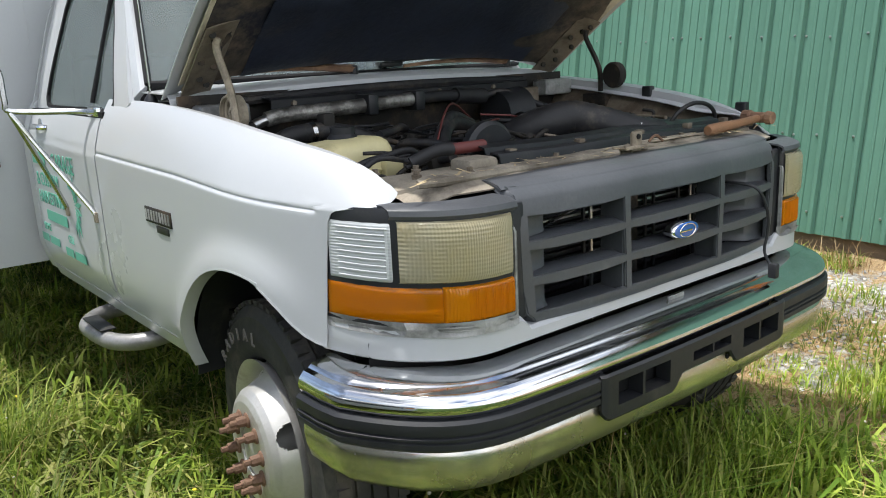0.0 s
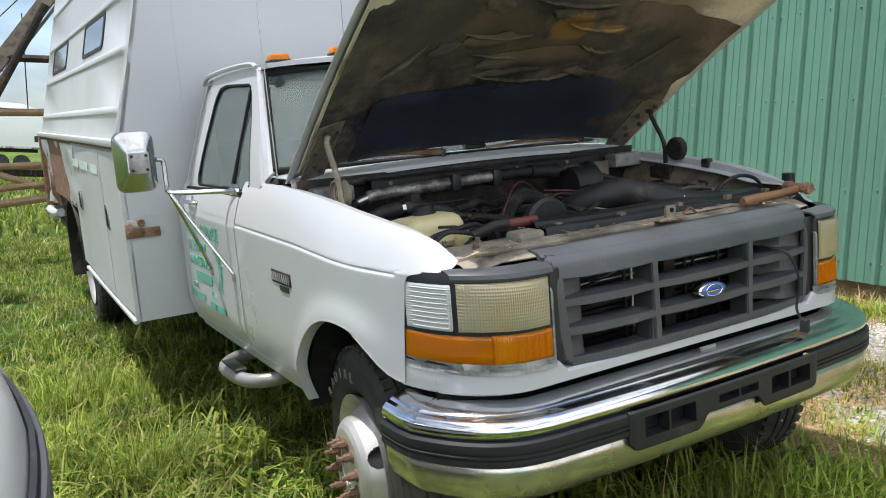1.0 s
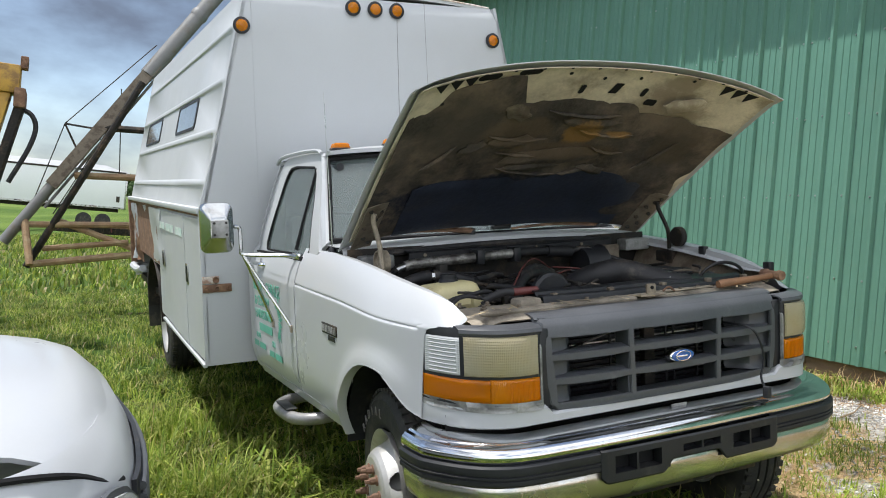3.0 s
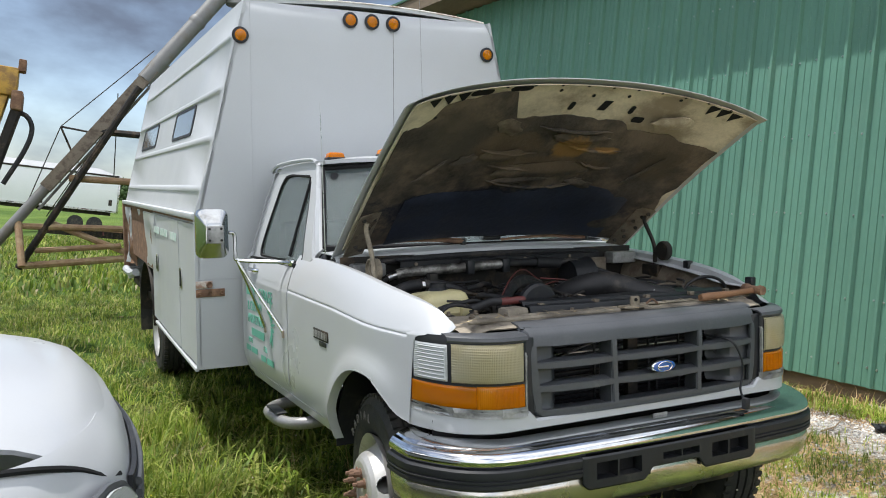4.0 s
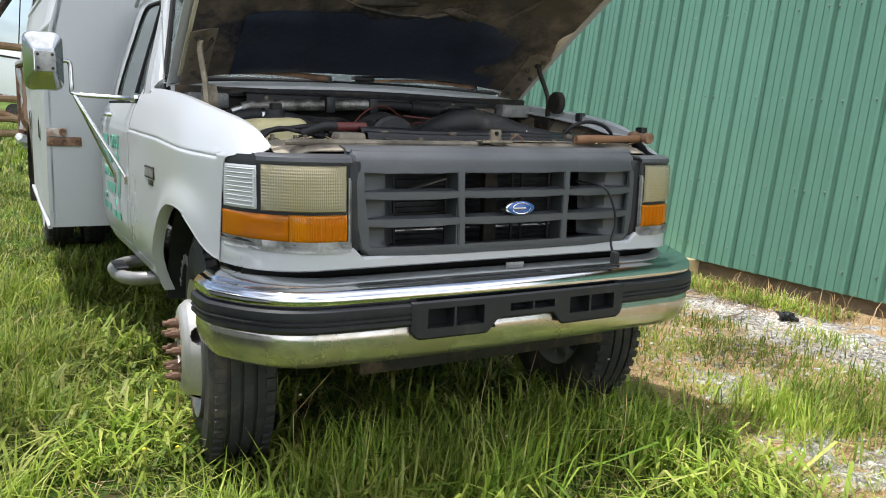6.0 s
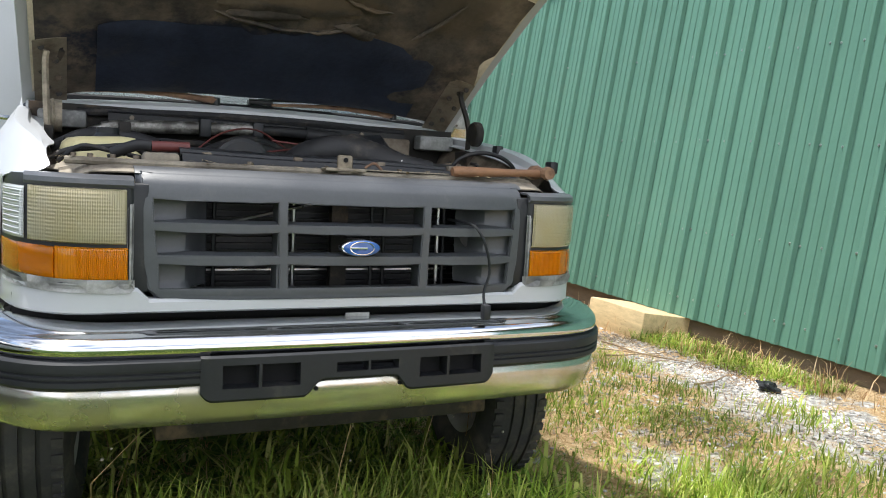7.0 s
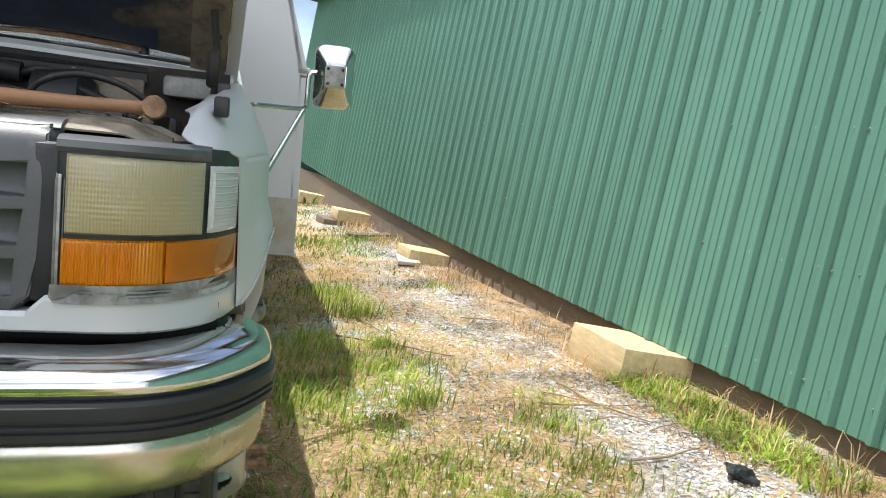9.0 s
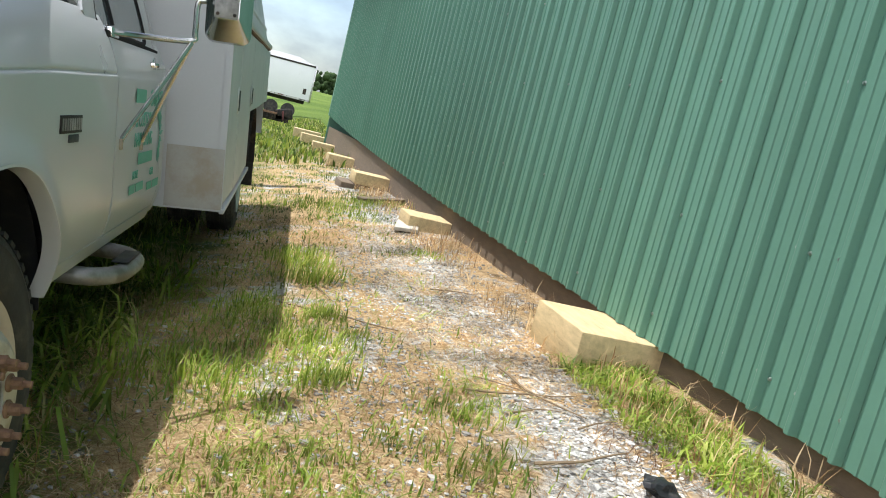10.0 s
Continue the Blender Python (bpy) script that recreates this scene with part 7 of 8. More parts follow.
part("grille_panel", sheet([[V(p.x + 0.006, p.y, z) for p in CP if abs(p.y - CY) < 0.56] for z in (0.80, 0.82, 0.90, 0.92)], 0.012, (-4, CY, 0.8)), BLACK, car, "black grille")
for z in (0.83, 0.86, 0.89):
    part("grille_bar", tube([V(-1.918 - 0.035 * u * u, CY + u * 0.5, z) for u in np.linspace(-1, 1, 9)], 0.011, 8), GREY, car)
part("bumper", sheet([[V(p.x + (0.012 + o) * max(0, 1 - (abs(p.y - CY) / 1.05) ** 4), p.y, z) for p in CP if p.x > -2.7] for o, z in ((0.0, 0.40), (0.03, 0.48), (0.03, 0.62), (0.0, 0.67), (-0.08, 0.68))], 0.01, (-4, CY, 0.5)), WHITE, car, "white front bumper")
seg = [p for p in resample([q for q in CP if q.y <= CY], 400) if -0.60 < p.y < -0.335]


def car_lamp(s):
    def at(p, o, z):
        y = p.y - o * 0.6
        return V(p.x + 0.01 + o, y if s < 0 else 2 * CY - y, z)

    def crown(p, drop):
        return float(np.interp(p.y, (-0.60, -0.525, -0.448, -0.357, -0.335), (0.958, 0.970, 0.953, 0.890, 0.862))) - drop

    pp = resample(seg, 12)
    rim = part("lamp_rim", sheet([[at(p, 0.006, lerp(0.70, crown(p, 0), q)) for p in pp] for q in (0, 0.05, 0.5, 0.95, 1)], 0.012), GREY, car, "dark headlamp rim")
    qq = pp[1:-1]
    part("lens", sheet([[at(p, 0.014, lerp(0.715, crown(p, 0.014), q)) for p in qq] for q in np.linspace(0, 1, 6)], 0.006), CORNER, rim, "clear headlamp lens")
    part("amber_lens", sheet([[at(p, 0.018, lerp(0.765, crown(p, 0.052), q)) for p in qq[:-1]] for q in np.linspace(0, 1, 5)], 0.004), AMBER, rim)


both(car_lamp)
# cab and wheels behind, low detail as nothing of them shows closely
part("cab", sheet([[V(x, CY + u * h, z) for x, z, h in ((-3.3, 1.18, 0.9), (-3.95, 1.66, 0.72), (-4.3, 1.74, 0.7), (-5.2, 1.74, 0.7), (-5.5, 1.66, 0.72), (-5.62, 1.1, 0.92))] for u in np.linspace(-1, 1, 9)], 0.02, (-4.5, CY, 0.8)), WHITE, car)
part("tail_deck", box((-7.0, CY - 0.95, 0.55), (-3.3, CY + 0.95, 1.04), 0.04), WHITE, car)
for s in (-1, 1):
    for x in (-2.85, -6.2):
        w = part("wheel", lathe([(-0.11, 0.2), (-0.11, 0.33), (-0.08, 0.36), (0.08, 0.36), (0.11, 0.33), (0.11, 0.2), (0.06, 0.0)], 40, (x, CY + s * 0.84, 0.31), "y"), RUBBER, car)

# ---- auger on its rusty undercarriage, far behind ----
GALV = surf("dull_galvanised", (0.20, 0.20, 0.20), 0.55, metal=0.4, var=0.2, scale=5, bump=0.1, dirt=(0.17, 0.14, 0.1), dirt_at=0.6, dirt_scale=3)
PIPE = surf("rusty_pipe", (0.3, 0.19, 0.11), 0.8, metal=0.1, var=0.3, scale=6, bump=0.3, dirt=(0.42, 0.33, 0.2), dirt_at=0.56, dirt_scale=5)
auger = thing("grain_auger", "long grey grain auger on a rusty pipe undercarriage", "auger")
YA = 10.4
top, low = V(-0.02, YA, 4.86), V(-2.80, YA, 0.66)
ax = (top - low).normalized()


def along(d):
    return low.lerp(top, d)


part("auger_tube", tube([along(0.0), along(0.3)], 0.075, 16), GALV, auger)
part("auger_tube", tube([along(0.62), along(1.0)], 0.115, 16), GALV, auger)
nz = V(0, 1, 0).cross(ax).normalized()
bm = bmesh.new()
for o, h in ((0.0, 0.16),):
    rws = [[along(d) + nz * a + V(0, b, 0) for a, b in ((0.07, -0.10), (0.085, 0.0), (0.07, 0.10), (-0.095, 0.07), (-0.095, -0.07))] for d in (0.2, 0.66)]
    add_grid(bm, rws, close_u=True)
part("trough", bm, BRACKET, auger, "dark box-section truss of the auger")
part("top_rail", tube([along(0.14) + nz * 0.12, along(0.70) + nz * 0.12], 0.022, 6), GALV, auger)
for k in range(9):
    part("clip", box((-0.012, -0.02, 0), (0.012, 0.02, 0.14), 0.0, Matrix.Translation(along(0.16 + k * 0.075) + nz * 0.09)), DARKIRON, auger)
part("spout", lathe([(0.0, 0.15), (-0.3, 0.15), (-0.32, 0.16), (-0.34, 0.15)], 20, top + V(0.16, 0, 0.12), "z"), GALV, auger)
part("collar", lathe([(0.0, 0.122), (0.05, 0.13), (0.1, 0.122)], 20, (0, 0, 0), "z"), GALV, auger).matrix_local = Matrix.Translation(along(0.85)) @ ax.to_track_quat("Z", "Y").to_matrix().to_4x4()


def on_plane(x, z, y=YA):
    return V(x, y, z)


for a, b, r, m in (((-2.49, 0.33), (-1.16, 3.1), 0.05, DARKIRON), ((-2.56, 1.04), (-2.44, 0.38), 0.05, PIPE), ((-2.44, 0.37), (-0.9, 0.64), 0.05, PIPE), ((-2.50, 0.93), (-0.9, 1.05), 0.045, PIPE), ((-2.15, 1.02), (-1.02, 0.66), 0.045, PIPE),
                   ((-1.95, 1.68), (-0.95, 1.73), 0.05, PIPE), ((-1.72, 2.40), (-0.9, 2.42), 0.05, DARKIRON), ((-2.3, 0.6), (-1.2, 0.78), 0.04, PIPE)):
    part("frame_pipe", tube([on_plane(*a), on_plane(*b, YA - 0.3)], r, 8), m, auger)
for a, b in (((-2.13, 2.4), (-0.98, 3.72)), ((-2.13, 2.4), (-2.52, 1.05)), ((-1.42, 3.0), (-1.36, 1.7)), ((-1.3, 2.9), (-2.2, 1.1))):
    part("guy_wire", tube([on_plane(*a), on_plane(*b)], 0.008, 5), DARKIRON, auger)
for a, b in (((-2.13, 2.4), (-1.75, 2.38)), ((-2.13, 2.4), (-1.95, 2.05))):
    part("wire_prop", tube([on_plane(*a), on_plane(*b)], 0.015, 5), DARKIRON, auger)
wl_ = part("auger_wheel", lathe([(-0.1, 0.15), (-0.1, 0.27), (-0.06, 0.32), (0.06, 0.32), (0.1, 0.27), (0.1, 0.15)], 32, (-2.98, YA - 0.1, 0.30), "x"), RUBBER, auger)

# ---- yellow machine at the edge, only its arm and hoses show ----
mach = thing("yellow_loader", "yellow loader arm with a black hydraulic hose", "loader")
YEL = surf("worn_yellow", (0.5, 0.29, 0.04), 0.5, var=0.2, dirt=(0.15, 0.08, 0.04), dirt_at=0.55, dirt_scale=5)
part("arm", box((-0.45, -0.2, -0.16), (0.0, 0.2, 0.16), 0.02, Matrix.Translation((-2.63, 8.2, 2.62))), YEL, mach)
part("lower_arm", box((-0.6, -0.15, -0.9), (-0.05, 0.15, 0.0), 0.02, Matrix.Translation((-2.66, 8.2, 2.45)) @ Matrix.Rotation(radians(12), 4, "Y")), YEL, mach)
part("pin", box((-0.06, -0.25, -0.12), (0.06, 0.25, 0.1), 0.02, Matrix.Translation((-2.62, 8.2, 2.42))), RUST, mach)
part("tooth", box((-0.04, -0.1, 0), (0.04, 0.1, 0.14), 0.01, Matrix.Translation((-2.6, 8.2, 2.76))), RUST, mach)
part("hydraulic_hose", tube([V(-2.63, 8.15, 2.3), V(-2.5, 8.1, 2.25), V(-2.44, 8.1, 2.1), V(-2.5, 8.1, 1.85), V(-2.68, 8.1, 1.45)], 0.028, 8, 5), HOSE, mach)
part("ram", tube([V(-2.62, 8.1, 2.3), V(-2.85, 8.1, 1.3), V(-3.1, 8.2, 0.1)], 0.06, 10), DARKIRON, mach)
part("post", box((-3.6, 8.0, -0.4), (-3.0, 8.6, 2.4), 0.04), YEL, mach)

# ---- white semi-trailer in the field ----
TR = surf("trailer_white", (0.72, 0.74, 0.76), 0.45, var=0.04, scale=0.6, fine=8, bump=0.02, dirt=(0.5, 0.5, 0.5), dirt_at=0.68, dirt_amt=0.4, dirt_scale=0.7)
tr = thing("semi_trailer", "long white semi-trailer standing in the field", "trailer", Matrix.Translation((2.15, 57, 0.0)) @ Matrix.Rotation(radians(1.0), 4, "Z"))
part("box_body", box((-14, 0, 1.22), (0, 2.5, 3.72), 0.05), TR, tr)
part("tarp_roof", sheet([[V(x, y, 3.72 + 0.42 * math.sin(math.pi * (y / 2.5)) ** 0.6 * smooth(0, 0.3, min(-x, 14 + x) + 0.02)) for y in np.linspace(0, 2.5, 9)] for x in np.linspace(-14, 0, 12)], 0.02), surf("grey_tarp", (0.36, 0.37, 0.38), 0.7, var=0.12, scale=1, fine=10), tr, "grey rolled tarp over the top")
part("top_rail", box((-14, -0.03, 3.62), (0, 0.0, 3.74)), DARKIRON, tr)
part("bottom_rail", box((-14, -0.03, 1.2), (0, 0.0, 1.32)), STEEL, tr)
part("rear_frame", box((-0.02, -0.04, 1.15), (0.1, 2.54, 3.78), 0.02), STEEL, tr)
for k in range(9):
    part("marker_strip", box((-0.7 - k * 1.5, -0.036, 1.24), (-0.25 - k * 1.5, -0.03, 1.29)), RED if k % 2 else DARKIRON, tr)
part("sign_bars", box((-0.55, -0.02, 1.65), (-0.33, 0.0, 2.05)), DARKIRON, tr)
for x in (-1.3, -2.5):
    part("trailer_wheel", lathe([(0.0, 0.0), (0.0, 0.5), (0.3, 0.5), (0.3, 0.0)], 24, (x, 0.1, 0.3), "y"), RUBBER, tr)
part("underframe", box((-13.5, 0.7, 0.95), (-0.3, 1.8, 1.2)), DARKIRON, tr)
part("landing_leg", box((-11, 0.4, -0.3), (-10.8, 0.6, 1.2)), DARKIRON, tr)

# dark implement lying in the grass
imp = thing("farm_implement", "dark rusty farm implement lying in the grass", "implement", Matrix.Translation((1.2, 33, 0.0)))
part("frame_beam", box((-3.6, 0, 0.15), (0, 0.35, 0.42), 0.03), DARKIRON, imp)
part("tine_bar", box((-3.4, -0.15, 0.42), (-0.5, -0.05, 0.5), 0.01), RUST, imp)
for k in range(10):
    part("tine", tube([V(-3.3 + k * 0.33, 0.1, 0.4), V(-3.25 + k * 0.33, -0.05, 0.6), V(-3.2 + k * 0.33, -0.1, 0.25)], 0.035, 6, 3), DARKIRON if k % 3 else RED, imp)
part("hitch", box((-0.5, 0, 0.3), (0.25, 0.2, 0.75), 0.05, Matrix.Rotation(radians(-15), 4, "Y")), DARKIRON, imp)

# ---- far trees ----
LEAFM = surf("far_foliage", (0.045, 0.075, 0.03), 0.9, var=0.4, scale=0.2, fine=1.5, bump=0.6, spec=0.1)
rt = np.random.default_rng(12)


def ico(sub=2):
    bm = bmesh.new()
    bmesh.ops.create_icosphere(bm, subdivisions=sub, radius=1)
    bm.verts.index_update()
    v = np.array([q.co[:] for q in bm.verts])
    f = np.array([[q.index for q in p.verts] for p in bm.faces])
    bm.free()
    return v, f


def blob_mesh(name, centres, radii, material, rough=0.3, sub=2, squash=1.0):
    """Many small uneven lumps in one mesh."""
    v, f = ico(sub)
    n, m = len(centres), len(v)
    jit = 1 + rough * rt.standard_normal((n, m, 1))
    sc = radii[:, None, None] * np.array([1, 1, squash])
    co = centres[:, None, :] + v[None] * jit * sc
    fa = (f[None] + (np.arange(n) * m)[:, None, None]).reshape(-1, 3)
    me = bpy.data.meshes.new(name)
    me.from_pydata(co.reshape(-1, 3).tolist(), [], fa.tolist())
    me.shade_smooth()
    me.materials.append(material)
    return new(name, me)


cs, rs = [], []
for k in range(480):
    x, yy, h = rt.uniform(-260, 320), 420 + rt.uniform(-25, 25), rt.uniform(7, 11)
    g = ground_z(x, yy)
    for q in range(13):
        cs.append((x + rt.normal(0, h * 0.26), yy + rt.normal(0, h * 0.26), g + h * rt.uniform(0.0, 0.92)))
        rs.append(h * rt.uniform(0.1, 0.2))
tagged(blob_mesh("treeline", np.array(cs), np.array(rs), LEAFM, 0.16, 1), "distant dark green line of trees", "trees", kind="stuff")

# ---- grass, straw, gravel ----
def blade_material(name, stops, rough=0.55, see_through=0.38):
    m = bpy.data.materials.new(name)
    m.use_nodes = True
    n, l = m.node_tree.nodes, m.node_tree.links
    b = n["Principled BSDF"]
    geo = n.new("ShaderNodeNewGeometry")
    r = n.new("ShaderNodeValToRGB")
    e = r.color_ramp.elements
    while len(e) < len(stops):
        e.new(0.5)
    for el, (p, c) in zip(e, stops):
        el.position, el.color = p, (*c, 1)
    l.new(geo.outputs["Random Per Island"], r.inputs[0])
    # patches of deeper and paler growth
    tc = n.new("ShaderNodeTexCoord")
    patchy = n.new("ShaderNodeTexNoise")
    patchy.inputs["Scale"].default_value, patchy.inputs["Detail"].default_value = 2.4, 6
    l.new(tc.outputs["Object"], patchy.inputs["Vector"])
    pr = n.new("ShaderNodeMapRange")
    pr.inputs[1].default_value, pr.inputs[2].default_value, pr.inputs[3].default_value, pr.inputs[4].default_value = 0.36, 0.64, 0.46, 1.2
    l.new(patchy.outputs[0], pr.inputs[0])
    sc = n.new("ShaderNodeVectorMath")
    sc.operation = "SCALE"
    l.new(r.outputs[0], sc.inputs[0])
    l.new(pr.outputs[0], sc.inputs["Scale"])
    l.new(sc.outputs[0], b.inputs["Base Color"])
    b.inputs["Roughness"].default_value = rough
    b.inputs["Specular IOR Level"].default_value = 0.3
    tr = n.new("ShaderNodeBsdfTranslucent")
    l.new(sc.outputs[0], tr.inputs[0])
    mx = n.new("ShaderNodeMixShader")
    mx.inputs[0].default_value = see_through
    l.new(b.outputs[0], mx.inputs[1]); l.new(tr.outputs[0], mx.inputs[2])
    l.new(mx.outputs[0], n["Material Output"].inputs[0])
    return m


GRASS = blade_material("grass_blade", [(0.0, (0.065, 0.115, 0.018)), (0.35, (0.16, 0.25, 0.032)), (0.7, (0.31, 0.37, 0.06)), (0.9, (0.42, 0.42, 0.12)), (1.0, (0.54, 0.45, 0.26))])
LUSH = blade_material("lush_blade", [(0.0, (0.14, 0.24, 0.03)), (0.6, (0.34, 0.44, 0.06)), (1.0, (0.54, 0.54, 0.17))])
STRAW = blade_material("straw_blade", [(0.0, (0.30, 0.16, 0.07)), (0.5, (0.63, 0.43, 0.22)), (1.0, (0.90, 0.72, 0.46))], 0.8)
STONE = blade_material("gravel_stone", [(0.0, (0.22, 0.205, 0.185)), (0.3, (0.40, 0.385, 0.36)), (0.7, (0.56, 0.545, 0.52)), (1.0, (0.78, 0.77, 0.75))], 0.85, 0.0)
DEADSTALK = blade_material("dead_stalk", [(0.0, (0.10, 0.055, 0.032)), (0.5, (0.24, 0.145, 0.085)), (1.0, (0.42, 0.29, 0.18))], 0.85)

gr = np.random.default_rng(5)
gzv = np.vectorize(ground_z)


def blades(name, xy, height, width, lean, material, flat=0.0, droop=1.0, label="", category="grass"):
    """One bent blade a place: five corners, three triangles each."""
    n = len(xy)
    z = gzv(xy[:, 0], xy[:, 1]) - 0.006
    a = gr.uniform(0, 2 * np.pi, n)
    side = np.stack([np.cos(a), np.sin(a), np.zeros(n)], 1)
    fwd = np.stack([-np.sin(a), np.cos(a), np.zeros(n)], 1)
    ln = np.abs(gr.normal(lean, lean * 0.5, n))[:, None]
    h, w = height[:, None], width[:, None]
    base = np.stack([xy[:, 0], xy[:, 1], z], 1)
    up = np.array([0, 0, 1.0])
    mid = base + up * h * 0.55 * (1 - flat) + fwd * h * ln * 0.35
    tip = base + up * h * (1 - flat) * np.clip(1 - 0.35 * droop * ln, 0.25, 1) + fwd * h * ln + up * 0.008 * flat
    mid = mid + up * 0.012 * flat
    co = np.stack([base - side * w, base + side * w, mid + side * w * 0.8, mid - side * w * 0.8, tip], 1).reshape(-1, 3)
    i = np.arange(n)[:, None] * 5
    me = bpy.data.meshes.new(name)
    me.vertices.add(n * 5)
    me.vertices.foreach_set("co", co.ravel().astype(np.float32))
    loops = np.concatenate([i + np.array([[0, 1, 2, 3]]), i + np.array([[3, 2, 4]])], 1).ravel()
    me.loops.add(len(loops))
    me.loops.foreach_set("vertex_index", loops.astype(np.int32))
    me.polygons.add(n * 2)
    starts = (np.arange(n)[:, None] * 7 + np.array([[0, 4]])).ravel()
    me.polygons.foreach_set("loop_start", starts.astype(np.int32))
    me.update(calc_edges=True)
    me.validate()
    me.materials.append(material)
    ob = new(name, me)
    return tagged(ob, label, category, kind="stuff")


def field_noise(x, y, sc, k):
    return np.array([noise.noise((p * sc, q * sc, k)) for p, q in zip(x, y)])


def scatter(x0, x1, y0, y1, per):
    n = int((x1 - x0) * (y1 - y0) * per)
    return np.stack([gr.uniform(x0, x1, n), gr.uniform(y0, y1, n)], 1)


def keep_green(xy):
    """Lawn thins out towards the gravel by the shed and where the soil is bare."""
    x, y = xy[:, 0], xy[:, 1]
    big, small = field_noise(x, y, 0.7, 1.5), field_noise(x, y, 2.6, 8.5)
    edge = np.where(y < 0.9, 0.8, 0.72)
    p = 1 / (1 + np.exp((x - edge - 0.5 * big) * 7))
    p = p * np.clip(0.85 + 1.2 * small + 0.5 * big - 0.4 * (small < -0.4), 0.1, 1)
    far = np.clip((y - 3) / 6, 0, 1) * 0.5
    p = np.maximum(p, (x > 0.6) * (x < 2.6) * (0.04 + 0.12 * np.clip((2.0 - x) / 0.6, 0, 1) + np.clip(small + 0.45 * big - 0.15 + far, 0, 0.6) * 0.8))
    return gr.uniform(0, 1, len(x)) < p


def hgt(xy, lo, hi):
    b = field_noise(xy[:, 0], xy[:, 1], 1.6, 4.0)
    s = np.clip(0.5 + 1.1 * b, 0.08, 1.3) * gr.uniform(0.55, 1.15, len(xy))
    return lo + (hi - lo) * np.clip(s, 0, 1.3)


near = scatter(-3.4, 2.6, -1.3, 4.2, 3300)
near = near[keep_green(near)]
yard = near[near[:, 0] > 0.85]
near = near[near[:, 0] <= 0.85]
blades("grass", near, hgt(near, 0.04, 0.19), gr.uniform(0.002, 0.0062, len(near)), 1.05, GRASS, droop=1.3, label="green meadow grass of uneven height")
blades("short_grass", yard, gr.uniform(0.025, 0.085, len(yard)), gr.uniform(0.0016, 0.0042, len(yard)), 1.3, LUSH, droop=1.3, label="short bright grass between straw and gravel")
broad = scatter(-3.4, 1.0, -1.3, 4.2, 760)
broad = broad[keep_green(broad)]
broad = broad[field_noise(broad[:, 0], broad[:, 1], 1.9, 12.0) > -0.1]
blades("broad_grass", broad, gr.uniform(0.10, 0.27, len(broad)), gr.uniform(0.005, 0.010, len(broad)), 1.1, LUSH, droop=1.6, label="broad bright blades among the meadow grass")
mid = scatter(-7, 2.6, 4.2, 13, 900)
mid = mid[keep_green(mid)]
blades("grass", mid, hgt(mid, 0.07, 0.2) * np.where(mid[:, 0] > 0.9, 0.42, 1.0), gr.uniform(0.003, 0.007, len(mid)), 0.95, GRASS, label="green meadow grass of uneven height")
left = scatter(-9, -3.4, -1.0, 4.2, 500)
blades("grass", left, hgt(left, 0.06, 0.2), gr.uniform(0.003, 0.007, len(left)), 0.5, GRASS, label="green meadow grass of uneven height")
back = scatter(-16, 2.8, 13, 45, 60)
blades("grass", back, hgt(back, 0.1, 0.3), gr.uniform(0.01, 0.03, len(back)), 0.6, GRASS, label="rough far meadow grass")
front = scatter(-2.2, 2.8, -2.6, -1.3, 1200)
front = front[keep_green(front)]
blades("grass", front, hgt(front, 0.04, 0.12), gr.uniform(0.0014, 0.003, len(front)), 0.5, GRASS, label="short green grass")


def clump(cx, cy, r, n, h):
    q = gr.normal(0, r, (n, 2))
    return np.stack([cx + q[:, 0], cy + q[:, 1]], 1), gr.uniform(0.5, 1.1, n) * h


cx_, ch_ = [], []
for x, y, r, n, h in ((1.71, 1.86, 0.06, 260, 0.24), (1.69, 3.76, 0.10, 420, 0.3), (1.62, 2.38, 0.16, 700, 0.2), (1.23, 2.07, 0.16, 700, 0.24), (1.45, 1.7, 0.16, 500, 0.14), (1.42, 2.7, 0.18, 500, 0.16), (1.77, 2.94, 0.05, 160, 0.16), (2.19, 1.55, 0.09, 340, 0.14), (1.95, 1.29, 0.10, 260, 0.12), (2.16, 1.08, 0.10, 380, 0.14), (1.59, 1.10, 0.16, 520, 0.14), (1.90, 2.56, 0.06, 160, 0.12), (1.76, 2.92, 0.05, 160, 0.14), (1.67, 4.21, 0.08, 320, 0.34), (2.62, 4.97, 0.10, 200, 0.14), (1.72, 0.68, 0.12, 300, 0.12), (2.5, 8.0, 0.22, 500, 0.24), (1.8, 7.4, 0.3, 700, 0.26), (1.55, 4.6, 0.14, 400, 0.22),
                      (1.5, 0.9, 0.15, 420, 0.12), (1.9, 0.3, 0.22, 700, 0.14), (1.46, -0.22, 0.14, 900, 0.34), (1.36, -0.02, 0.12, 500, 0.26), (2.0, -0.2, 0.2, 500, 0.2), (2.5, 0.55, 0.12, 350, 0.16), (1.35, 3.1, 0.12, 350, 0.2), (1.3, 0.4, 0.12, 300, 0.12),
                      (-0.1, -0.05, 0.12, 420, 0.34), (-0.45, 0.05, 0.14, 420, 0.32), (0.3, 0.1, 0.12, 380, 0.3), (0.62, -0.05, 0.10, 300, 0.26), (-0.9, -0.1, 0.12, 300, 0.24), (-1.5, 1.2, 0.13, 420, 0.3), (-1.6, 0.4, 0.12, 400, 0.26), (-1.35, 2.0, 0.15, 450, 0.32), (-1.9, 2.4, 0.2, 600, 0.3), (-1.5, 3.3, 0.2, 600, 0.34), (-1.75, -0.2, 0.12, 350, 0.2)):
    a, b = clump(x, y, r, n, h)
    cx_.append(a); ch_.append(b)
cx_, ch_ = np.concatenate(cx_), np.concatenate(ch_)
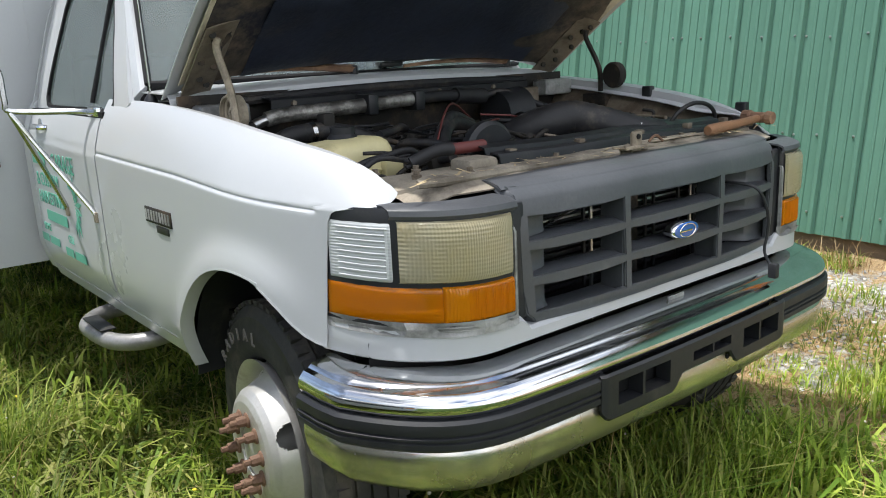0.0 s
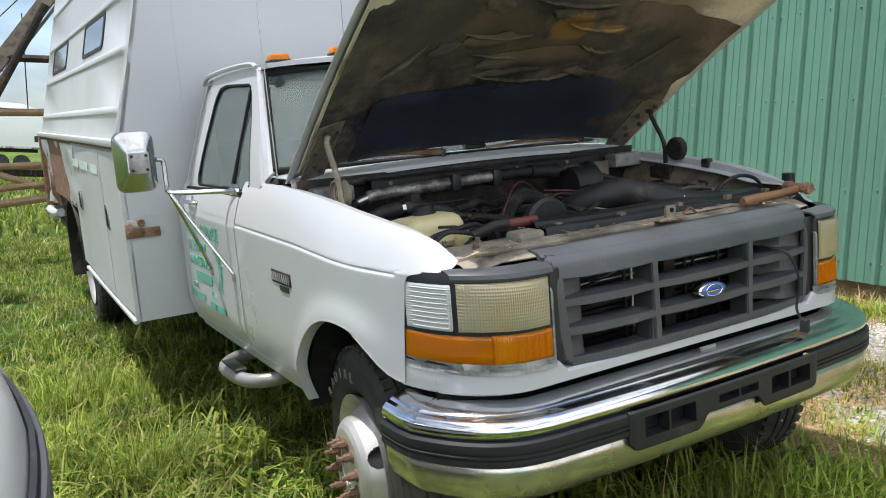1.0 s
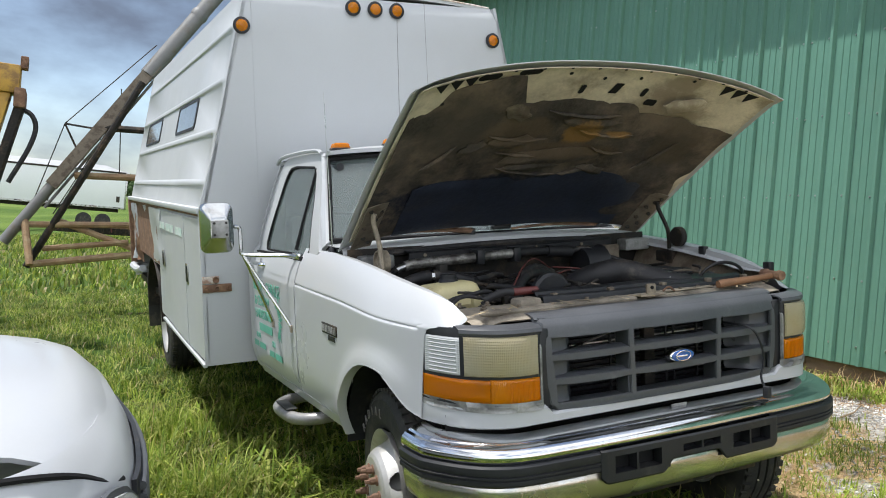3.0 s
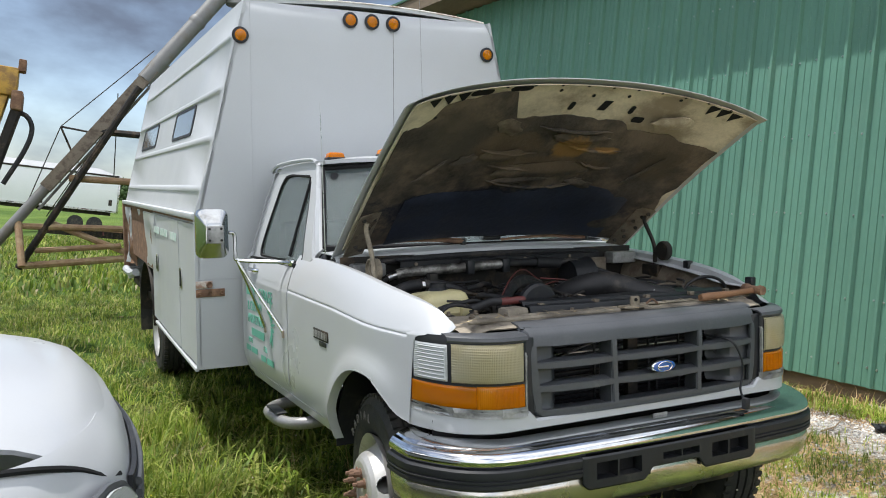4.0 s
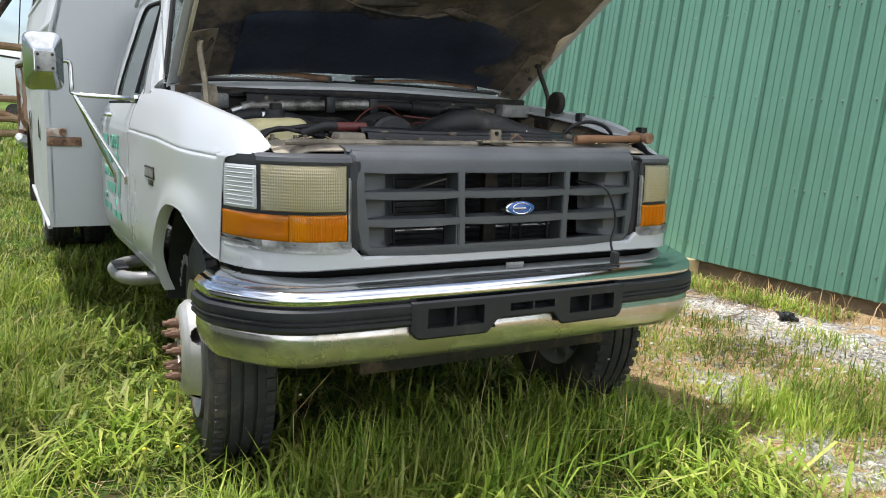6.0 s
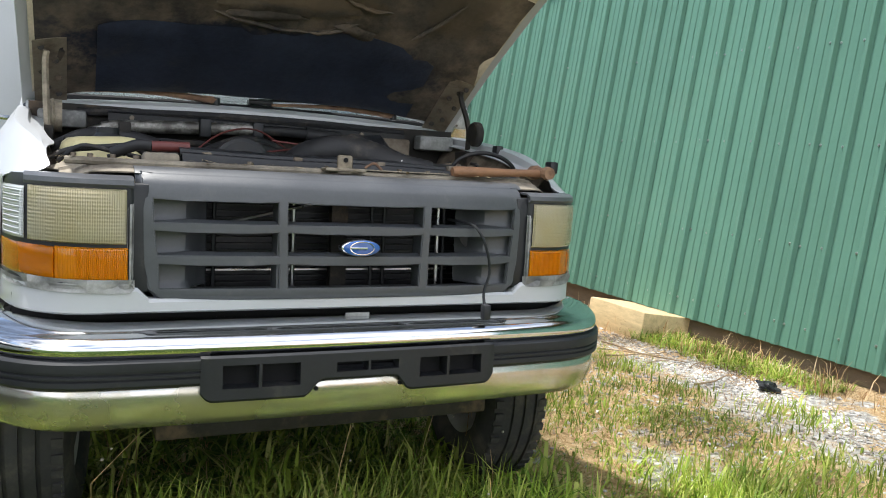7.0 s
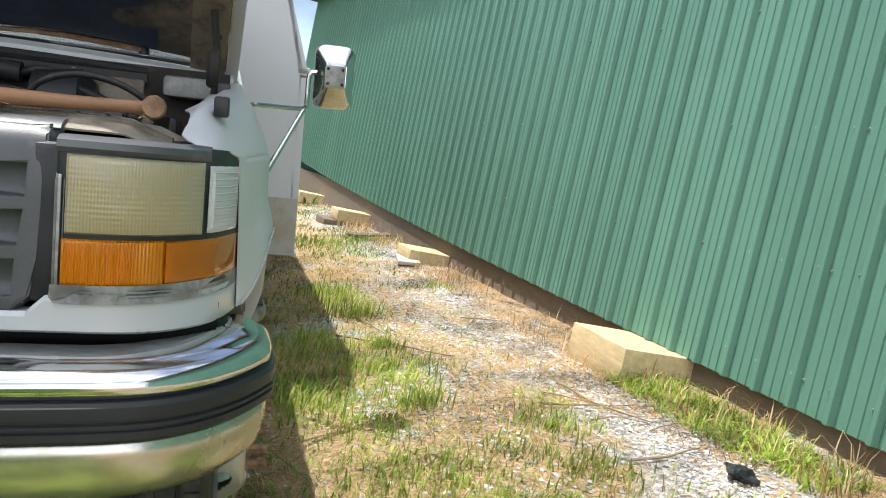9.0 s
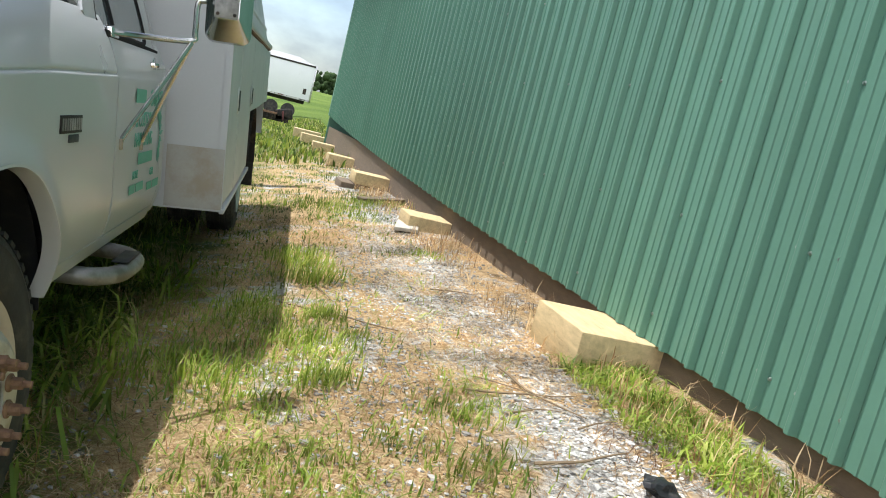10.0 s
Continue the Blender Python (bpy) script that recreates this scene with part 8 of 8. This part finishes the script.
ch_ = ch_ * np.where(cx_[:, 0] > 1.0, 0.55, 1.0)
kp = gr.uniform(0, 1, len(cx_)) < np.where(cx_[:, 0] > 1.0, 0.55, 1.0)
cx_, ch_ = cx_[kp], ch_[kp]
blades("grass_tufts", cx_, ch_, gr.uniform(0.002, 0.005, len(cx_)), 0.55, LUSH, label="bright green tufts of taller grass")
# fresh weeds along the foot of the wall
wx = scatter(0, 1, 0, 1, 5200)
s_ = 0.85 + 1.45 * wx[:, 0]
d_ = 0.06 + 0.42 * wx[:, 1]
foot = np.array([wall_p(a, b, 0)[:2] for a, b in zip(s_, d_)])
k_ = gr.uniform(0, 1, len(foot)) < np.clip(0.55 + field_noise(foot[:, 0], foot[:, 1], 4, 2.2), 0.05, 1)
foot = foot[k_][::2]
blades("weeds", foot, gr.uniform(0.03, 0.12, len(foot)), gr.uniform(0.002, 0.0065, len(foot)), 1.15, LUSH, label="fresh green weeds beside the shed wall")
wx = scatter(0, 1, 0, 1, 9000)
foot = np.array([wall_p(-2.5 + 20 * a, 0.02 + 0.42 * b, 0)[:2] for a, b in wx])
k_ = gr.uniform(0, 1, len(foot)) < np.clip(0.25 + 1.1 * field_noise(foot[:, 0], foot[:, 1], 1.4, 6.6), 0.03, 1)
blades("dry_weeds", foot[k_], gr.uniform(0.06, 0.22, k_.sum()), gr.uniform(0.0015, 0.004, k_.sum()), 0.6, STRAW, label="dry straw-coloured weeds beside the wall")
# cut straw lying about
st = scatter(0.6, 3.3, -1.6, 6.5, 5000)
k_ = gr.uniform(0, 1, len(st)) < np.clip(0.5 + 0.9 * field_noise(st[:, 0], st[:, 1], 1.1, 3.3), 0.1, 1)
st = st[k_]
blades("straw", st, gr.uniform(0.04, 0.16, len(st)), gr.uniform(0.0009, 0.0022, len(st)), 0.95, STRAW, flat=0.9, label="dry cut straw on the ground", category="straw")
st2 = scatter(-3.2, 0.9, -1.2, 4.0, 500)
blades("straw", st2, gr.uniform(0.05, 0.16, len(st2)), gr.uniform(0.0009, 0.002, len(st2)), 0.9, STRAW, flat=0.55, label="dry straw among the grass", category="straw")
# seed stalks
stalk = scatter(-2.4, 1.0, -0.5, 3.2, 4)
sv = gzv(stalk[:, 0], stalk[:, 1])
bm = bmesh.new()
for (x, y), z in zip(stalk, sv):
    h = gr.uniform(0.22, 0.42)
    add_tube(bm, [V(x, y, z), V(x + gr.normal(0, 0.02), y, z + h * 0.6), V(x + gr.normal(0, 0.04), y + gr.normal(0, 0.03), z + h)], [0.0016, 0.0013, 0.001], 4)
tagged(part("seed_stalks", bm, STRAW), "thin pale seed stalks standing in the grass", "grass", kind="stuff")
heads = np.array([(x + gr.normal(0, 0.03), y + gr.normal(0, 0.02), z + gr.uniform(0.2, 0.36)) for (x, y), z in zip(stalk, sv)])
tagged(blob_mesh("seed_heads", heads, gr.uniform(0.003, 0.006, len(heads)), surf("seed_fluff", (0.42, 0.39, 0.3), 0.9, var=0.2, bump=0), 0.15, 1), "pale fluffy seed heads", "grass", kind="stuff")
fl = scatter(-3.0, -0.8, -0.4, 3.0, 2.2)
fz = gzv(fl[:, 0], fl[:, 1]) + 0.12
tagged(blob_mesh("yellow_flowers", np.stack([fl[:, 0], fl[:, 1], fz], 1), np.full(len(fl), 0.009), surf("petal_yellow", (0.75, 0.6, 0.03), 0.7, var=0.1, bump=0), 0.2, 1, 0.5), "small yellow meadow flowers", "flowers", kind="stuff")
# gravel: a band of crushed stone along the drip line, and strays all over the yard
gv = scatter(1.9, 3.2, -1.6, 13, 3800)
cen = 2.66 - 0.02 * np.clip(gv[:, 1] - 5, 0, 9) + 0.05 * field_noise(gv[:, 0] * 0, gv[:, 1], 0.9, 1.0)
p_ = 0.85 * np.exp(-((gv[:, 0] - cen) / 0.17) ** 2) * np.clip(0.75 + 0.9 * field_noise(gv[:, 0], gv[:, 1], 1.6, 5.0), 0.1, 1) + 0.05
gv = gv[gr.uniform(0, 1, len(gv)) < p_]
gv2 = scatter(0.9, 2.9, -1.9, 6, 1650)
gv2 = gv2[gr.uniform(0, 1, len(gv2)) < np.clip(0.34 + 1.1 * field_noise(gv2[:, 0], gv2[:, 1], 1.3, 9.9), 0.06, 1)]
gv = np.concatenate([gv, gv2])
rad = gr.uniform(0.0035, 0.0105, len(gv)) * np.where(gr.uniform(0, 1, len(gv)) < 0.12, 1.7, 1.0)
stones = blob_mesh("gravel", np.stack([gv[:, 0], gv[:, 1], gzv(gv[:, 0], gv[:, 1]) + rad * 0.2], 1), rad, STONE, 0.22, 1, 0.55)
stones.data.shade_flat()
tagged(stones, "pale grey crushed gravel", "gravel", kind="stuff")
# dead brown stalks heaped near the wall
dk = scatter(2.2, 3.2, -1.2, 3.6, 2600)
k_ = gr.uniform(0, 1, len(dk)) < np.clip(-0.12 + 1.5 * field_noise(dk[:, 0], dk[:, 1], 1.5, 7.7), 0, 1)
dk = dk[k_]
blades("dead_stalks", dk, gr.uniform(0.06, 0.2, len(dk)), gr.uniform(0.001, 0.003, len(dk)), 0.95, DEADSTALK, flat=0.75, label="heaped dead brown stalks near the wall", category="straw")
